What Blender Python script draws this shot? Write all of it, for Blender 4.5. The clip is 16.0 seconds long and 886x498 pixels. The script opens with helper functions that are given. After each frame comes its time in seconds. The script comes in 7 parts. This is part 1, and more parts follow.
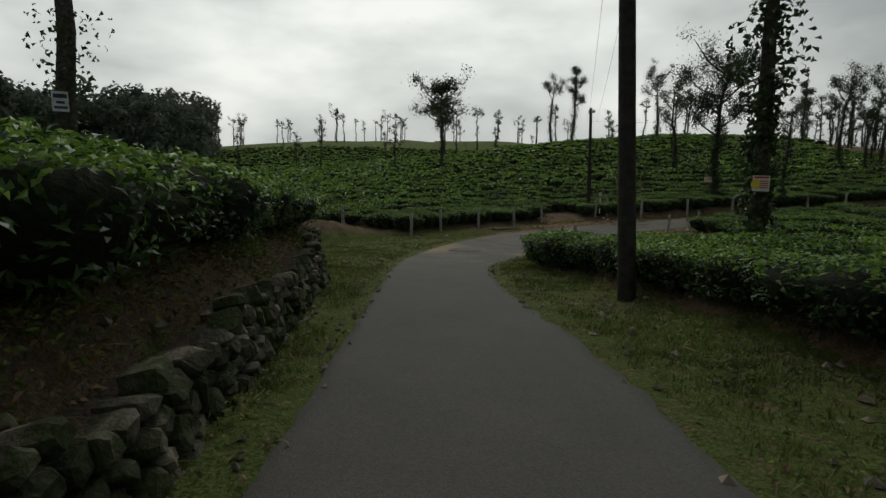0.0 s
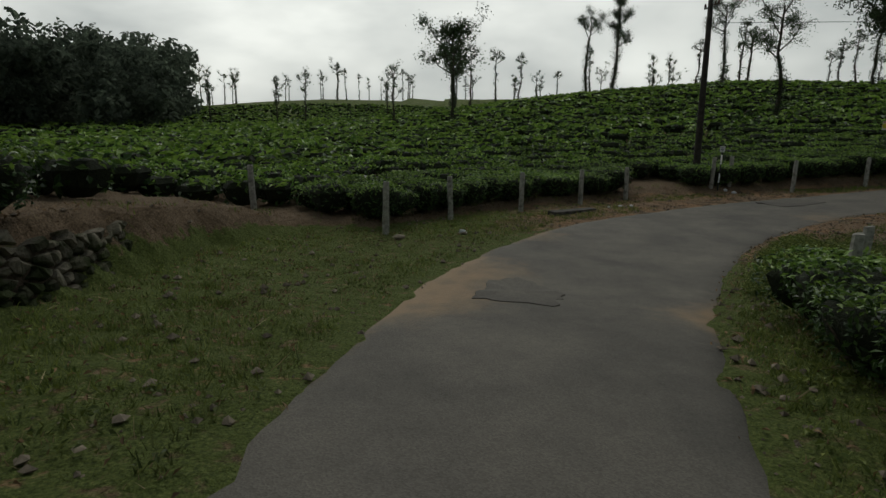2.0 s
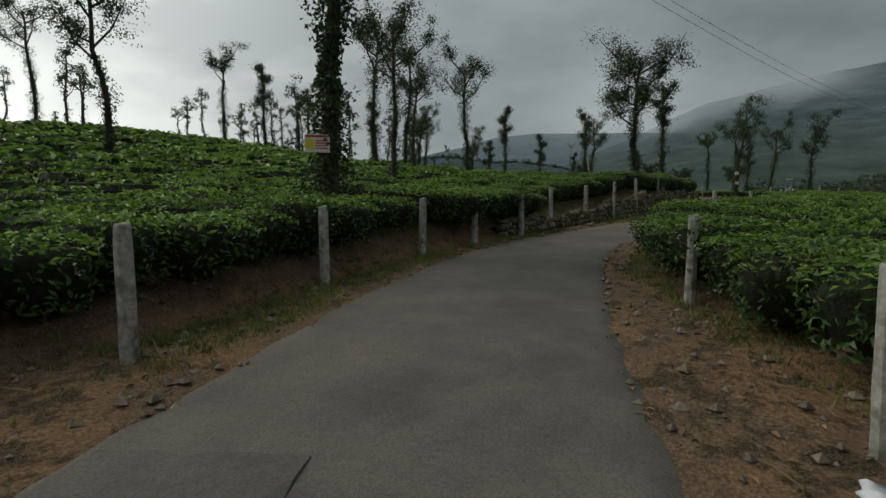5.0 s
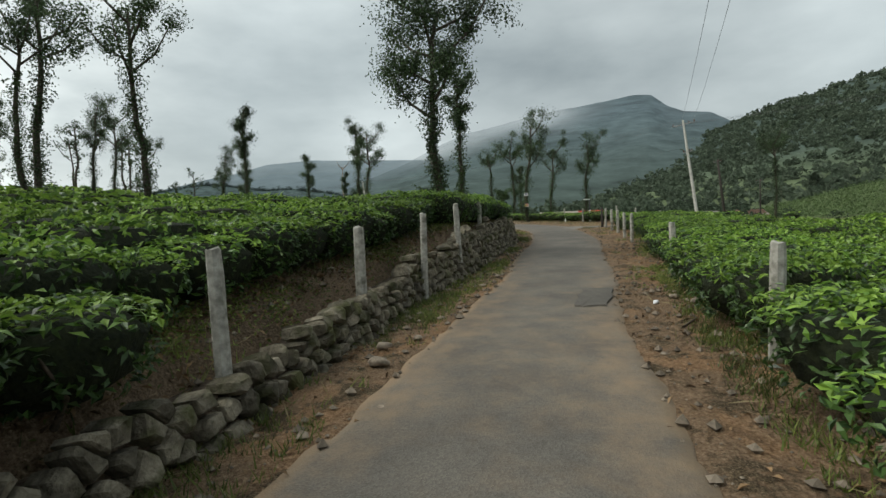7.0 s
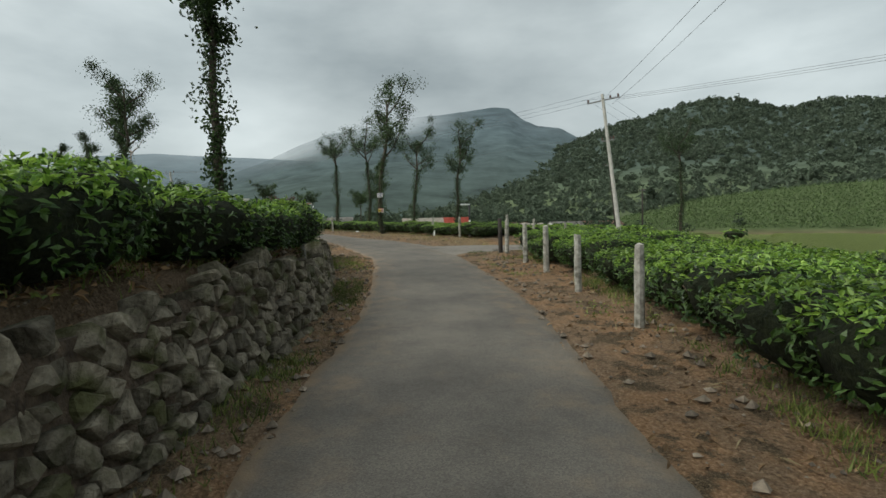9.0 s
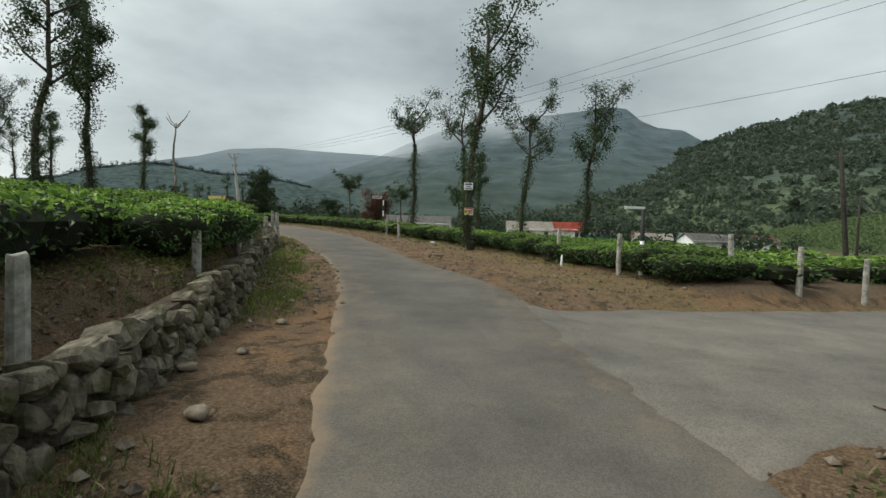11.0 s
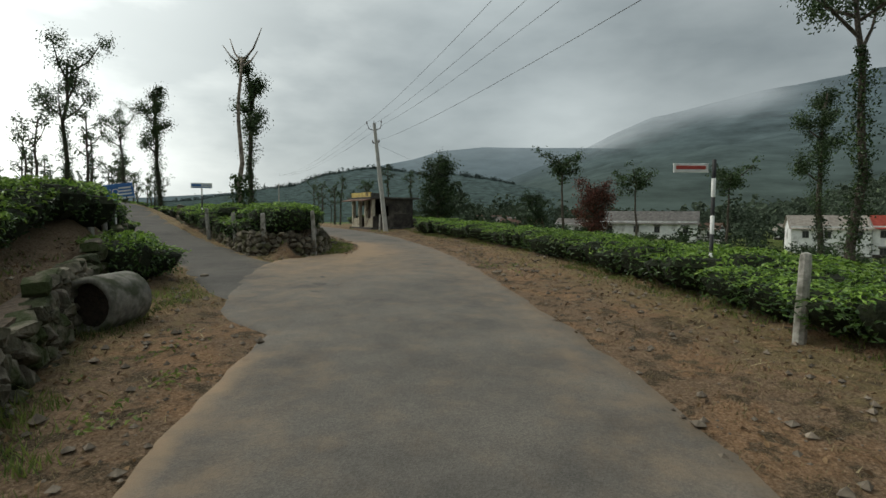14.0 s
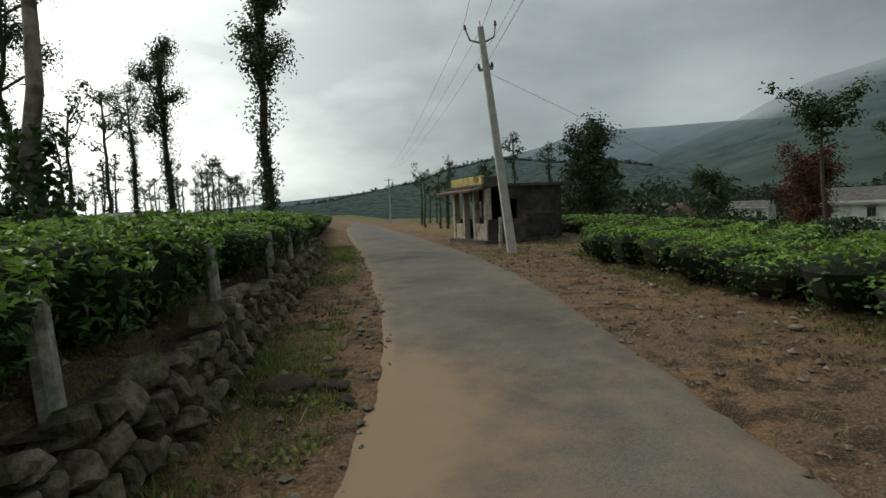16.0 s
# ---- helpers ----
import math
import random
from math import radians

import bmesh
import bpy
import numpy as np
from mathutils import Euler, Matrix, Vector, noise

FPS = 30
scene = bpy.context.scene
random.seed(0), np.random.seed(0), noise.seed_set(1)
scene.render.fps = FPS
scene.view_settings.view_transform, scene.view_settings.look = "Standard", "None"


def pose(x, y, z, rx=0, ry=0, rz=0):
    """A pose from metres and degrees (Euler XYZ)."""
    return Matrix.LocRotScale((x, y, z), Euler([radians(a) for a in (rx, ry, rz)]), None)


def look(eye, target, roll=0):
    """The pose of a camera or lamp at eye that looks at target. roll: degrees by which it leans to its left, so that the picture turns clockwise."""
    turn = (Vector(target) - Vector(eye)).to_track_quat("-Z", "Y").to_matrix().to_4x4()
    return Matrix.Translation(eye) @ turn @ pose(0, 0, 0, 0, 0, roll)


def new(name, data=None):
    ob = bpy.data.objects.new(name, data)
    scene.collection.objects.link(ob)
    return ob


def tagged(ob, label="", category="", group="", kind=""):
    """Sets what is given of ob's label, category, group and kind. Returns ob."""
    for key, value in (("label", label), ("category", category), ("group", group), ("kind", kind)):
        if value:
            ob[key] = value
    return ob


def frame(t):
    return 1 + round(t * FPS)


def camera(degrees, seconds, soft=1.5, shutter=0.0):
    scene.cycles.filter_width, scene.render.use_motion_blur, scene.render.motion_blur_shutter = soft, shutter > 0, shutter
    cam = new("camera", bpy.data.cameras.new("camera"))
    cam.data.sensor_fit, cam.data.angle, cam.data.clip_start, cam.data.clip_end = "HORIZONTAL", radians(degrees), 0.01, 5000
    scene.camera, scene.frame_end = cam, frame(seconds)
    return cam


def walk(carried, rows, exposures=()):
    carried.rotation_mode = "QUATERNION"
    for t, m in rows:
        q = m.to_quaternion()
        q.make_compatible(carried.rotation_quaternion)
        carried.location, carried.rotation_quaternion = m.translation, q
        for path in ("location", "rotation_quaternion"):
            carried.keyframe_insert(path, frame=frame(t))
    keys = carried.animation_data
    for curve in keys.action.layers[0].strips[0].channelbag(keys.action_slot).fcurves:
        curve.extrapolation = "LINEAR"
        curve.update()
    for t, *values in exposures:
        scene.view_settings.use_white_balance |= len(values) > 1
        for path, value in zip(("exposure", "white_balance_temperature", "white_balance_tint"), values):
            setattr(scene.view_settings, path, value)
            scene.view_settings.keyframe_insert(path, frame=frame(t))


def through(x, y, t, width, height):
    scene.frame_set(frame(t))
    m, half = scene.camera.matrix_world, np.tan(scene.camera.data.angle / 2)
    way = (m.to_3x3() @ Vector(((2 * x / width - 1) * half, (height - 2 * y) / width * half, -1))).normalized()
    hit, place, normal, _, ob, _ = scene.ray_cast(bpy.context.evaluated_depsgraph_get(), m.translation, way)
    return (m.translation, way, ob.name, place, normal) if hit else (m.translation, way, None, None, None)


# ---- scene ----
# The way of the car: seconds, eye, target, lean.
PATH = [
    (0, (-0.002, -0.060, 1.566), (0.078, 9.814, -0.014), 0.69),
    (0.5, (-0.054, 3.479, 1.362), (-0.785, 13.304, -0.347), 1.16),
    (1, (-0.210, 7.057, 1.109), (-1.418, 16.805, -0.765), 2.28),
    (1.5, (-0.211, 10.599, 0.761), (-1.081, 20.335, -1.348), 2.51),
    (2, (0.060, 13.978, 0.367), (-0.039, 23.730, -1.845), 0.74),
    (2.5, (0.628, 17.213, -0.005), (1.532, 26.902, -2.306), -2.70),
    (3, (1.529, 20.351, -0.290), (3.896, 29.845, -2.352), -3.76),
    (3.5, (3.052, 23.600, -0.458), (7.280, 32.527, -2.017), -2.67),
    (4, (5.041, 26.030, -0.497), (11.031, 33.961, -1.596), -1.80),
    (4.5, (7.563, 28.139, -0.545), (15.024, 34.736, -1.444), -0.66),
    (4.7, (8.713, 28.886, -0.556), (16.694, 34.843, -1.460), -0.19),
    (6.8, (21.587, 33.355, -0.020), (31.400, 35.216, -0.505), -2.76),
    (7, (23.099, 33.474, 0.036), (32.991, 34.858, -0.442), -2.47),
    (7.5, (26.840, 33.531, 0.157), (36.825, 33.710, -0.363), -1.05),
    (8, (30.238, 33.271, 0.247), (40.189, 32.429, -0.267), -0.80),
    (8.2, (31.667, 33.203, 0.280), (41.581, 32.001, -0.220), -1.58),
    (10.3, (46.346, 31.672, 0.640), (56.335, 31.480, 0.223), 1.43),
    (10.5, (47.761, 31.703, 0.677), (57.751, 31.789, 0.244), 1.93),
    (11, (51.253, 31.948, 0.834), (61.212, 32.722, 0.352), 1.64),
    (11.5, (54.830, 32.506, 0.949), (64.711, 33.951, 0.437), 1.65),
    (12, (58.464, 33.210, 1.070), (68.232, 35.290, 0.552), 1.26),
    (12.5, (62.502, 34.148, 1.184), (72.121, 36.823, 0.619), 0.61),
    (13, (66.709, 35.404, 1.287), (76.142, 38.674, 0.714), -0.27),
    (13.5, (70.652, 36.850, 1.387), (79.865, 40.691, 0.788), -0.15),
    (14, (74.458, 38.557, 1.469), (83.445, 42.900, 0.846), 0.29),
    (14.5, (78.171, 40.354, 1.590), (86.892, 45.208, 0.959), -0.12),
    (15, (81.729, 42.375, 1.699), (90.146, 47.735, 1.053), -1.80),
    (15.5, (85.227, 44.645, 1.755), (93.298, 50.509, 1.071), -3.10),
    (16, (88.591, 47.269, 1.824), (96.307, 53.588, 1.091), -2.56),
]
EXPOSURES = [(0.0, -0.98, 6500, 4), (3.0, -1.0, 6500, 4), (4.0, -1.08, 6500, 4), (4.7, -0.7, 6500, 4), (6.8, 0.52, 6500, 4), (10.5, 0.52, 6500, 4), (12.5, 0.34, 6500, 4), (14.5, 0.05, 6500, 4), (16.0, -0.1, 6500, 4)]
cam = camera(78.5, 16.0)
walk(cam, [(t, look(eye, target, roll)) for t, eye, target, roll in PATH], EXPOSURES)

# ---- world, sun ----
SUN_AZ, SUN_EL = 98.0, 54.0          # degrees, from +x towards +y; above the horizon


def make_world():
    w = bpy.data.worlds.new("overcast_sky")
    scene.world = w
    w.use_nodes = True
    nt = w.node_tree
    nt.nodes.clear()
    N = nt.nodes.new
    L = nt.links.new
    out, bg = N("ShaderNodeOutputWorld"), N("ShaderNodeBackground")
    sky = N("ShaderNodeTexSky")
    sky.sky_type, sky.sun_disc = "NISHITA", False
    sky.sun_elevation, sky.sun_rotation = radians(SUN_EL), radians(90 - SUN_AZ)
    sky.dust_density = 4.0
    dim = N("ShaderNodeVectorMath")
    dim.operation = "SCALE"
    dim.inputs["Scale"].default_value = 0.10
    L(sky.outputs[0], dim.inputs[0])
    tc = N("ShaderNodeTexCoord")
    # glow of the veiled sun
    dot = N("ShaderNodeVectorMath")
    dot.operation = "DOT_PRODUCT"
    a, e = radians(SUN_AZ), radians(24)
    dot.inputs[1].default_value = (math.cos(a) * math.cos(e), math.sin(a) * math.cos(e), math.sin(e))
    L(tc.outputs["Generated"], dot.inputs[0])
    glow = N("ShaderNodeMapRange")
    glow.interpolation_type = "SMOOTHSTEP"
    glow.inputs[1].default_value, glow.inputs[2].default_value = 0.38, 1.0
    glow.inputs[3].default_value, glow.inputs[4].default_value = 0.0, 1.0
    L(dot.outputs["Value"], glow.inputs[0])
    # layered cloud
    mp = N("ShaderNodeMapping")
    mp.inputs["Scale"].default_value = (1.0, 1.0, 2.6)
    L(tc.outputs["Generated"], mp.inputs[0])
    nz = N("ShaderNodeTexNoise")
    nz.inputs["Scale"].default_value, nz.inputs["Detail"].default_value, nz.inputs["Roughness"].default_value = 2.2, 6.0, 0.52
    L(mp.outputs[0], nz.inputs[0])
    cr = N("ShaderNodeValToRGB")
    cr.color_ramp.elements[0].position, cr.color_ramp.elements[0].color = 0.30, (0.257, 0.29, 0.309, 1)
    cr.color_ramp.elements[1].position, cr.color_ramp.elements[1].color = 0.72, (0.532, 0.57, 0.589, 1)
    L(nz.outputs[0], cr.inputs[0])
    lit = N("ShaderNodeMix")
    lit.data_type = "RGBA"
    L(glow.outputs[0], lit.inputs[0])
    L(cr.outputs[0], lit.inputs[6])
    bright = N("ShaderNodeValToRGB")
    bright.color_ramp.elements[0].position, bright.color_ramp.elements[0].color = 0.36, (1.05, 1.08, 1.08, 1)
    bright.color_ramp.elements[1].position, bright.color_ramp.elements[1].color = 0.62, (1.95, 1.94, 1.88, 1)
    L(nz.outputs[0], bright.inputs[0])
    L(bright.outputs[0], lit.inputs[7])
    # heavy cloud lying on the mountain
    bank = N("ShaderNodeVectorMath")
    bank.operation = "DOT_PRODUCT"
    a, e = radians(-8), radians(13)
    bank.inputs[1].default_value = (math.cos(a) * math.cos(e), math.sin(a) * math.cos(e), math.sin(e))
    L(tc.outputs["Generated"], bank.inputs[0])
    heavy = N("ShaderNodeMapRange")
    heavy.interpolation_type = "SMOOTHSTEP"
    heavy.inputs[1].default_value, heavy.inputs[2].default_value = 0.92, 1.0
    heavy.inputs[3].default_value, heavy.inputs[4].default_value = 1.0, 0.84
    L(bank.outputs["Value"], heavy.inputs[0])
    dulled = N("ShaderNodeVectorMath")
    dulled.operation = "SCALE"
    L(lit.outputs[2], dulled.inputs[0])
    L(heavy.outputs[0], dulled.inputs["Scale"])
    mix = N("ShaderNodeMix")
    mix.data_type = "RGBA"
    mix.inputs[0].default_value = 0.92
    L(dim.outputs[0], mix.inputs[6])
    L(dulled.outputs[0], mix.inputs[7])
    L(mix.outputs[2], bg.inputs[0])
    bg.inputs[1].default_value = 1.0
    L(bg.outputs[0], out.inputs[0])
    sun = bpy.data.lights.new("sun", "SUN")
    sun.energy, sun.angle, sun.color = 1.1, radians(18), (1.0, 0.96, 0.90)
    a, e = radians(SUN_AZ), radians(SUN_EL)
    ob = new("sun", sun)
    ob.matrix_world = look((0, 0, 50), (-math.cos(a) * math.cos(e), -math.sin(a) * math.cos(e), 50 - math.sin(e)))


make_world()


# ---- materials ----
def nodes_of(name):
    m = bpy.data.materials.new(name)
    m.use_nodes = True
    nt = m.node_tree
    return m, nt, nt.nodes["Principled BSDF"], nt.nodes.new, nt.links.new


def surface(name, dark, light, scale=6.0, rough=0.8, bump=0.3, bump_scale=40.0, bump_dist=0.01, metal=0.0, third=None, third_scale=1.0, third_at=0.55, spec=0.3, per_object=0.0, per_island=0.0):
    """Two tones over a noise, a third tone in larger patches, fine relief; optional shift for each object or island."""
    m, nt, b, N, L = nodes_of(name)
    tc = N("ShaderNodeTexCoord")
    n1 = N("ShaderNodeTexNoise")
    n1.inputs["Scale"].default_value, n1.inputs["Detail"].default_value, n1.inputs["Roughness"].default_value = scale, 6, 0.62
    geo = N("ShaderNodeNewGeometry")
    src = geo.outputs["Position"]
    L(src, n1.inputs[0])
    r1 = N("ShaderNodeValToRGB")
    r1.color_ramp.elements[0].position, r1.color_ramp.elements[0].color = 0.33, (*dark, 1)
    r1.color_ramp.elements[1].position, r1.color_ramp.elements[1].color = 0.68, (*light, 1)
    L(n1.outputs[0], r1.inputs[0])
    col = r1.outputs[0]
    if third:
        n2 = N("ShaderNodeTexNoise")
        n2.inputs["Scale"].default_value, n2.inputs["Detail"].default_value = third_scale, 5
        L(src, n2.inputs[0])
        mr = N("ShaderNodeMapRange")
        mr.inputs[1].default_value, mr.inputs[2].default_value = third_at - 0.06, third_at + 0.09
        L(n2.outputs[0], mr.inputs[0])
        mx = N("ShaderNodeMix")
        mx.data_type = "RGBA"
        L(mr.outputs[0], mx.inputs[0])
        L(col, mx.inputs[6])
        mx.inputs[7].default_value = (*third, 1)
        col = mx.outputs[2]
    if per_object or per_island:
        if per_object:
            rnd, amount = N("ShaderNodeObjectInfo").outputs["Random"], per_object
        else:
            rnd, amount = geo.outputs["Random Per Island"], per_island
        mr = N("ShaderNodeMapRange")
        mr.inputs[3].default_value, mr.inputs[4].default_value = 1 - amount, 1 + amount
        L(rnd, mr.inputs[0])
        hs = N("ShaderNodeHueSaturation")
        L(mr.outputs[0], hs.inputs["Value"])
        L(col, hs.inputs["Color"])
        col = hs.outputs[0]
    L(col, b.inputs["Base Color"])
    b.inputs["Roughness"].default_value, b.inputs["Metallic"].default_value = rough, metal
    b.inputs["Specular IOR Level"].default_value = spec
    if bump:
        n3 = N("ShaderNodeTexNoise")
        n3.inputs["Scale"].default_value, n3.inputs["Detail"].default_value = bump_scale, 5
        L(src, n3.inputs[0])
        bp = N("ShaderNodeBump")
        bp.inputs["Strength"].default_value, bp.inputs["Distance"].default_value = bump, bump_dist
        L(n3.outputs[0], bp.inputs["Height"])
        L(bp.outputs[0], b.inputs["Normal"])
    return m


def leaf_material(name, dark, light, through, rough=0.45, spread=0.35):
    """A leaf: gloss above, some light coming through, each leaf a shade of its own."""
    m, nt, b, N, L = nodes_of(name)
    geo = N("ShaderNodeNewGeometry")
    r1 = N("ShaderNodeValToRGB")
    r1.color_ramp.elements[0].color, r1.color_ramp.elements[1].color = (*dark, 1), (*light, 1)
    L(geo.outputs["Random Per Island"], r1.inputs[0])
    n2 = N("ShaderNodeTexNoise")
    n2.inputs["Scale"].default_value = 0.35
    L(geo.outputs["Position"], n2.inputs[0])
    mr = N("ShaderNodeMapRange")
    mr.inputs[1].default_value, mr.inputs[2].default_value = 0.3, 0.7
    mr.inputs[3].default_value, mr.inputs[4].default_value = 1 - spread, 1 + spread
    L(n2.outputs[0], mr.inputs[0])
    hs = N("ShaderNodeHueSaturation")
    L(mr.outputs[0], hs.inputs["Value"])
    L(r1.outputs[0], hs.inputs["Color"])
    L(hs.outputs[0], b.inputs["Base Color"])
    b.inputs["Roughness"].default_value = rough
    b.inputs["Specular IOR Level"].default_value = 0.35
    tr = N("ShaderNodeBsdfTranslucent")
    L(hs.outputs[0], tr.inputs[0])
    mx = N("ShaderNodeMixShader")
    mx.inputs[0].default_value = through
    L(b.outputs[0], mx.inputs[1])
    L(tr.outputs[0], mx.inputs[2])
    L(mx.outputs[0], nt.nodes["Material Output"].inputs[0])
    return m


def ground_material():
    """Red earth, dry grass, green grass and tea soil, laid out by the sheet's own cover values."""
    m, nt, b, N, L = nodes_of("ground_cover")
    geo = N("ShaderNodeNewGeometry")

    def noise_of(scale, detail=6, rough=0.6):
        n = N("ShaderNodeTexNoise")
        n.inputs["Scale"].default_value, n.inputs["Detail"].default_value, n.inputs["Roughness"].default_value = scale, detail, rough
        L(geo.outputs["Position"], n.inputs[0])
        return n.outputs[0]

    def ramp(fac, *stops):
        r = N("ShaderNodeValToRGB")
        while len(r.color_ramp.elements) < len(stops):
            r.color_ramp.elements.new(0.5)
        for el, (p, c) in zip(r.color_ramp.elements, stops):
            el.position, el.color = p, (*c, 1)
        L(fac, r.inputs[0])
        return r.outputs[0]

    def blend(f, a, c):
        x = N("ShaderNodeMix")
        x.data_type = "RGBA"
        L(f, x.inputs[0])
        L(a, x.inputs[6])
        L(c, x.inputs[7])
        return x.outputs[2]

    def cover(name, noisy, lo, hi):
        at = N("ShaderNodeAttribute")
        at.attribute_name = name
        s = N("ShaderNodeMath")
        s.operation = "ADD"
        L(at.outputs["Fac"], s.inputs[0])
        L(noisy, s.inputs[1])
        r = N("ShaderNodeMapRange")
        r.interpolation_type = "SMOOTHSTEP"
        r.inputs[1].default_value, r.inputs[2].default_value = lo, hi
        L(s.outputs[0], r.inputs[0])
        return r.outputs[0]

    def step(value, lo, hi):
        r = N("ShaderNodeMapRange")
        r.interpolation_type = "SMOOTHSTEP"
        r.inputs[1].default_value, r.inputs[2].default_value = lo, hi
        L(value, r.inputs[0])
        return r.outputs[0]

    fine, mid, big = noise_of(38, 6, 0.7), noise_of(5.5), noise_of(0.9, 4)
    soil = ramp(fine, (0.30, (0.070, 0.049, 0.031)), (0.55, (0.190, 0.134, 0.086)), (0.75, (0.34, 0.255, 0.175)))
    dirt = ramp(fine, (0.28, (0.09, 0.060, 0.038)), (0.50, (0.20, 0.132, 0.080)), (0.74, (0.38, 0.28, 0.19)))
    straw = ramp(fine, (0.3, (0.12, 0.085, 0.04)), (0.6, (0.26, 0.20, 0.10)), (0.8, (0.36, 0.30, 0.17)))
    green = ramp(fine, (0.3, (0.034, 0.046, 0.013)), (0.52, (0.105, 0.135, 0.034)), (0.76, (0.24, 0.245, 0.085)))
    red = ramp(fine, (0.28, (0.10, 0.057, 0.030)), (0.52, (0.275, 0.165, 0.090)), (0.76, (0.44, 0.31, 0.20)))
    litter = ramp(noise_of(60, 4, 0.8), (0.35, (0.028, 0.020, 0.012)), (0.52, (0.10, 0.072, 0.042)), (0.66, (0.26, 0.20, 0.13)))
    dirt = blend(step(big, 0.46, 0.60), dirt, red)
    dirt = blend(step(noise_of(2.3, 7, 0.7), 0.50, 0.59), dirt, litter)
    dirt = blend(cover("straw", mid, 0.95, 1.35), dirt, straw)
    c = blend(cover("dirt", mid, 0.85, 1.15), soil, dirt)
    c = blend(cover("grass", mid, 0.92, 1.08), c, green)
    L(c, b.inputs["Base Color"])
    b.inputs["Roughness"].default_value = 0.95
    b.inputs["Specular IOR Level"].default_value = 0.15
    bp = N("ShaderNodeBump")
    bp.inputs["Strength"].default_value, bp.inputs["Distance"].default_value = 0.8, 0.05
    L(fine, bp.inputs["Height"])
    bp2 = N("ShaderNodeBump")
    bp2.inputs["Strength"].default_value, bp2.inputs["Distance"].default_value = 0.9, 0.20
    L(mid, bp2.inputs["Height"])
    L(bp.outputs[0], bp2.inputs["Normal"])
    L(bp2.outputs[0], b.inputs["Normal"])
    return m


def asphalt_material(name, tone=1.0):
    """Worn tar: grey-brown stone in black binder, dust towards the edges, darker mended patches."""
    m, nt, b, N, L = nodes_of(name)
    geo = N("ShaderNodeNewGeometry")
    v = N("ShaderNodeTexVoronoi")
    v.inputs["Scale"].default_value = 85
    L(geo.outputs["Position"], v.inputs[0])
    n1 = N("ShaderNodeTexNoise")
    n1.inputs["Scale"].default_value, n1.inputs["Detail"].default_value, n1.inputs["Roughness"].default_value = 0.8, 7, 0.68
    L(geo.outputs["Position"], n1.inputs[0])
    r = N("ShaderNodeValToRGB")
    r.color_ramp.elements[0].position, r.color_ramp.elements[0].color = 0.32, (0.066 * tone, 0.060 * tone, 0.052 * tone, 1)
    r.color_ramp.elements[1].position, r.color_ramp.elements[1].color = 0.70, (0.135 * tone, 0.120 * tone, 0.100 * tone, 1)
    L(n1.outputs[0], r.inputs[0])
    worn = N("ShaderNodeAttribute")
    worn.attribute_name = "wear"
    fresh = N("ShaderNodeMix")
    fresh.data_type = "RGBA"
    fresh.inputs[6].default_value = (0.058, 0.054, 0.049, 1)
    L(worn.outputs["Fac"], fresh.inputs[0])
    L(r.outputs[0], fresh.inputs[7])
    hs = N("ShaderNodeHueSaturation")
    mr = N("ShaderNodeMapRange")
    mr.inputs[3].default_value, mr.inputs[4].default_value = 0.78, 1.24
    sp = N("ShaderNodeSeparateColor")
    L(v.outputs["Color"], sp.inputs[0])
    L(sp.outputs[0], mr.inputs[0])
    L(mr.outputs[0], hs.inputs["Value"])
    L(fresh.outputs[2], hs.inputs["Color"])
    at = N("ShaderNodeAttribute")
    at.attribute_name = "dust"
    n2 = N("ShaderNodeTexNoise")
    n2.inputs["Scale"].default_value, n2.inputs["Detail"].default_value, n2.inputs["Roughness"].default_value = 2.6, 7, 0.65
    L(geo.outputs["Position"], n2.inputs[0])
    ad = N("ShaderNodeMath")
    ad.operation = "ADD"
    L(at.outputs["Fac"], ad.inputs[0])
    L(n2.outputs[0], ad.inputs[1])
    ms = N("ShaderNodeMapRange")
    ms.interpolation_type = "SMOOTHSTEP"
    ms.inputs[1].default_value, ms.inputs[2].default_value = 0.72, 1.55
    L(ad.outputs[0], ms.inputs[0])
    mx = N("ShaderNodeMix")
    mx.data_type = "RGBA"
    L(ms.outputs[0], mx.inputs[0])
    L(hs.outputs[0], mx.inputs[6])
    mx.inputs[7].default_value = (0.255, 0.178, 0.108, 1)
    L(mx.outputs[2], b.inputs["Base Color"])
    b.inputs["Roughness"].default_value = 0.82
    b.inputs["Specular IOR Level"].default_value = 0.3
    bp = N("ShaderNodeBump")
    bp.inputs["Strength"].default_value, bp.inputs["Distance"].default_value = 0.5, 0.006
    L(v.outputs["Distance"], bp.inputs["Height"])
    L(bp.outputs[0], b.inputs["Normal"])
    return m


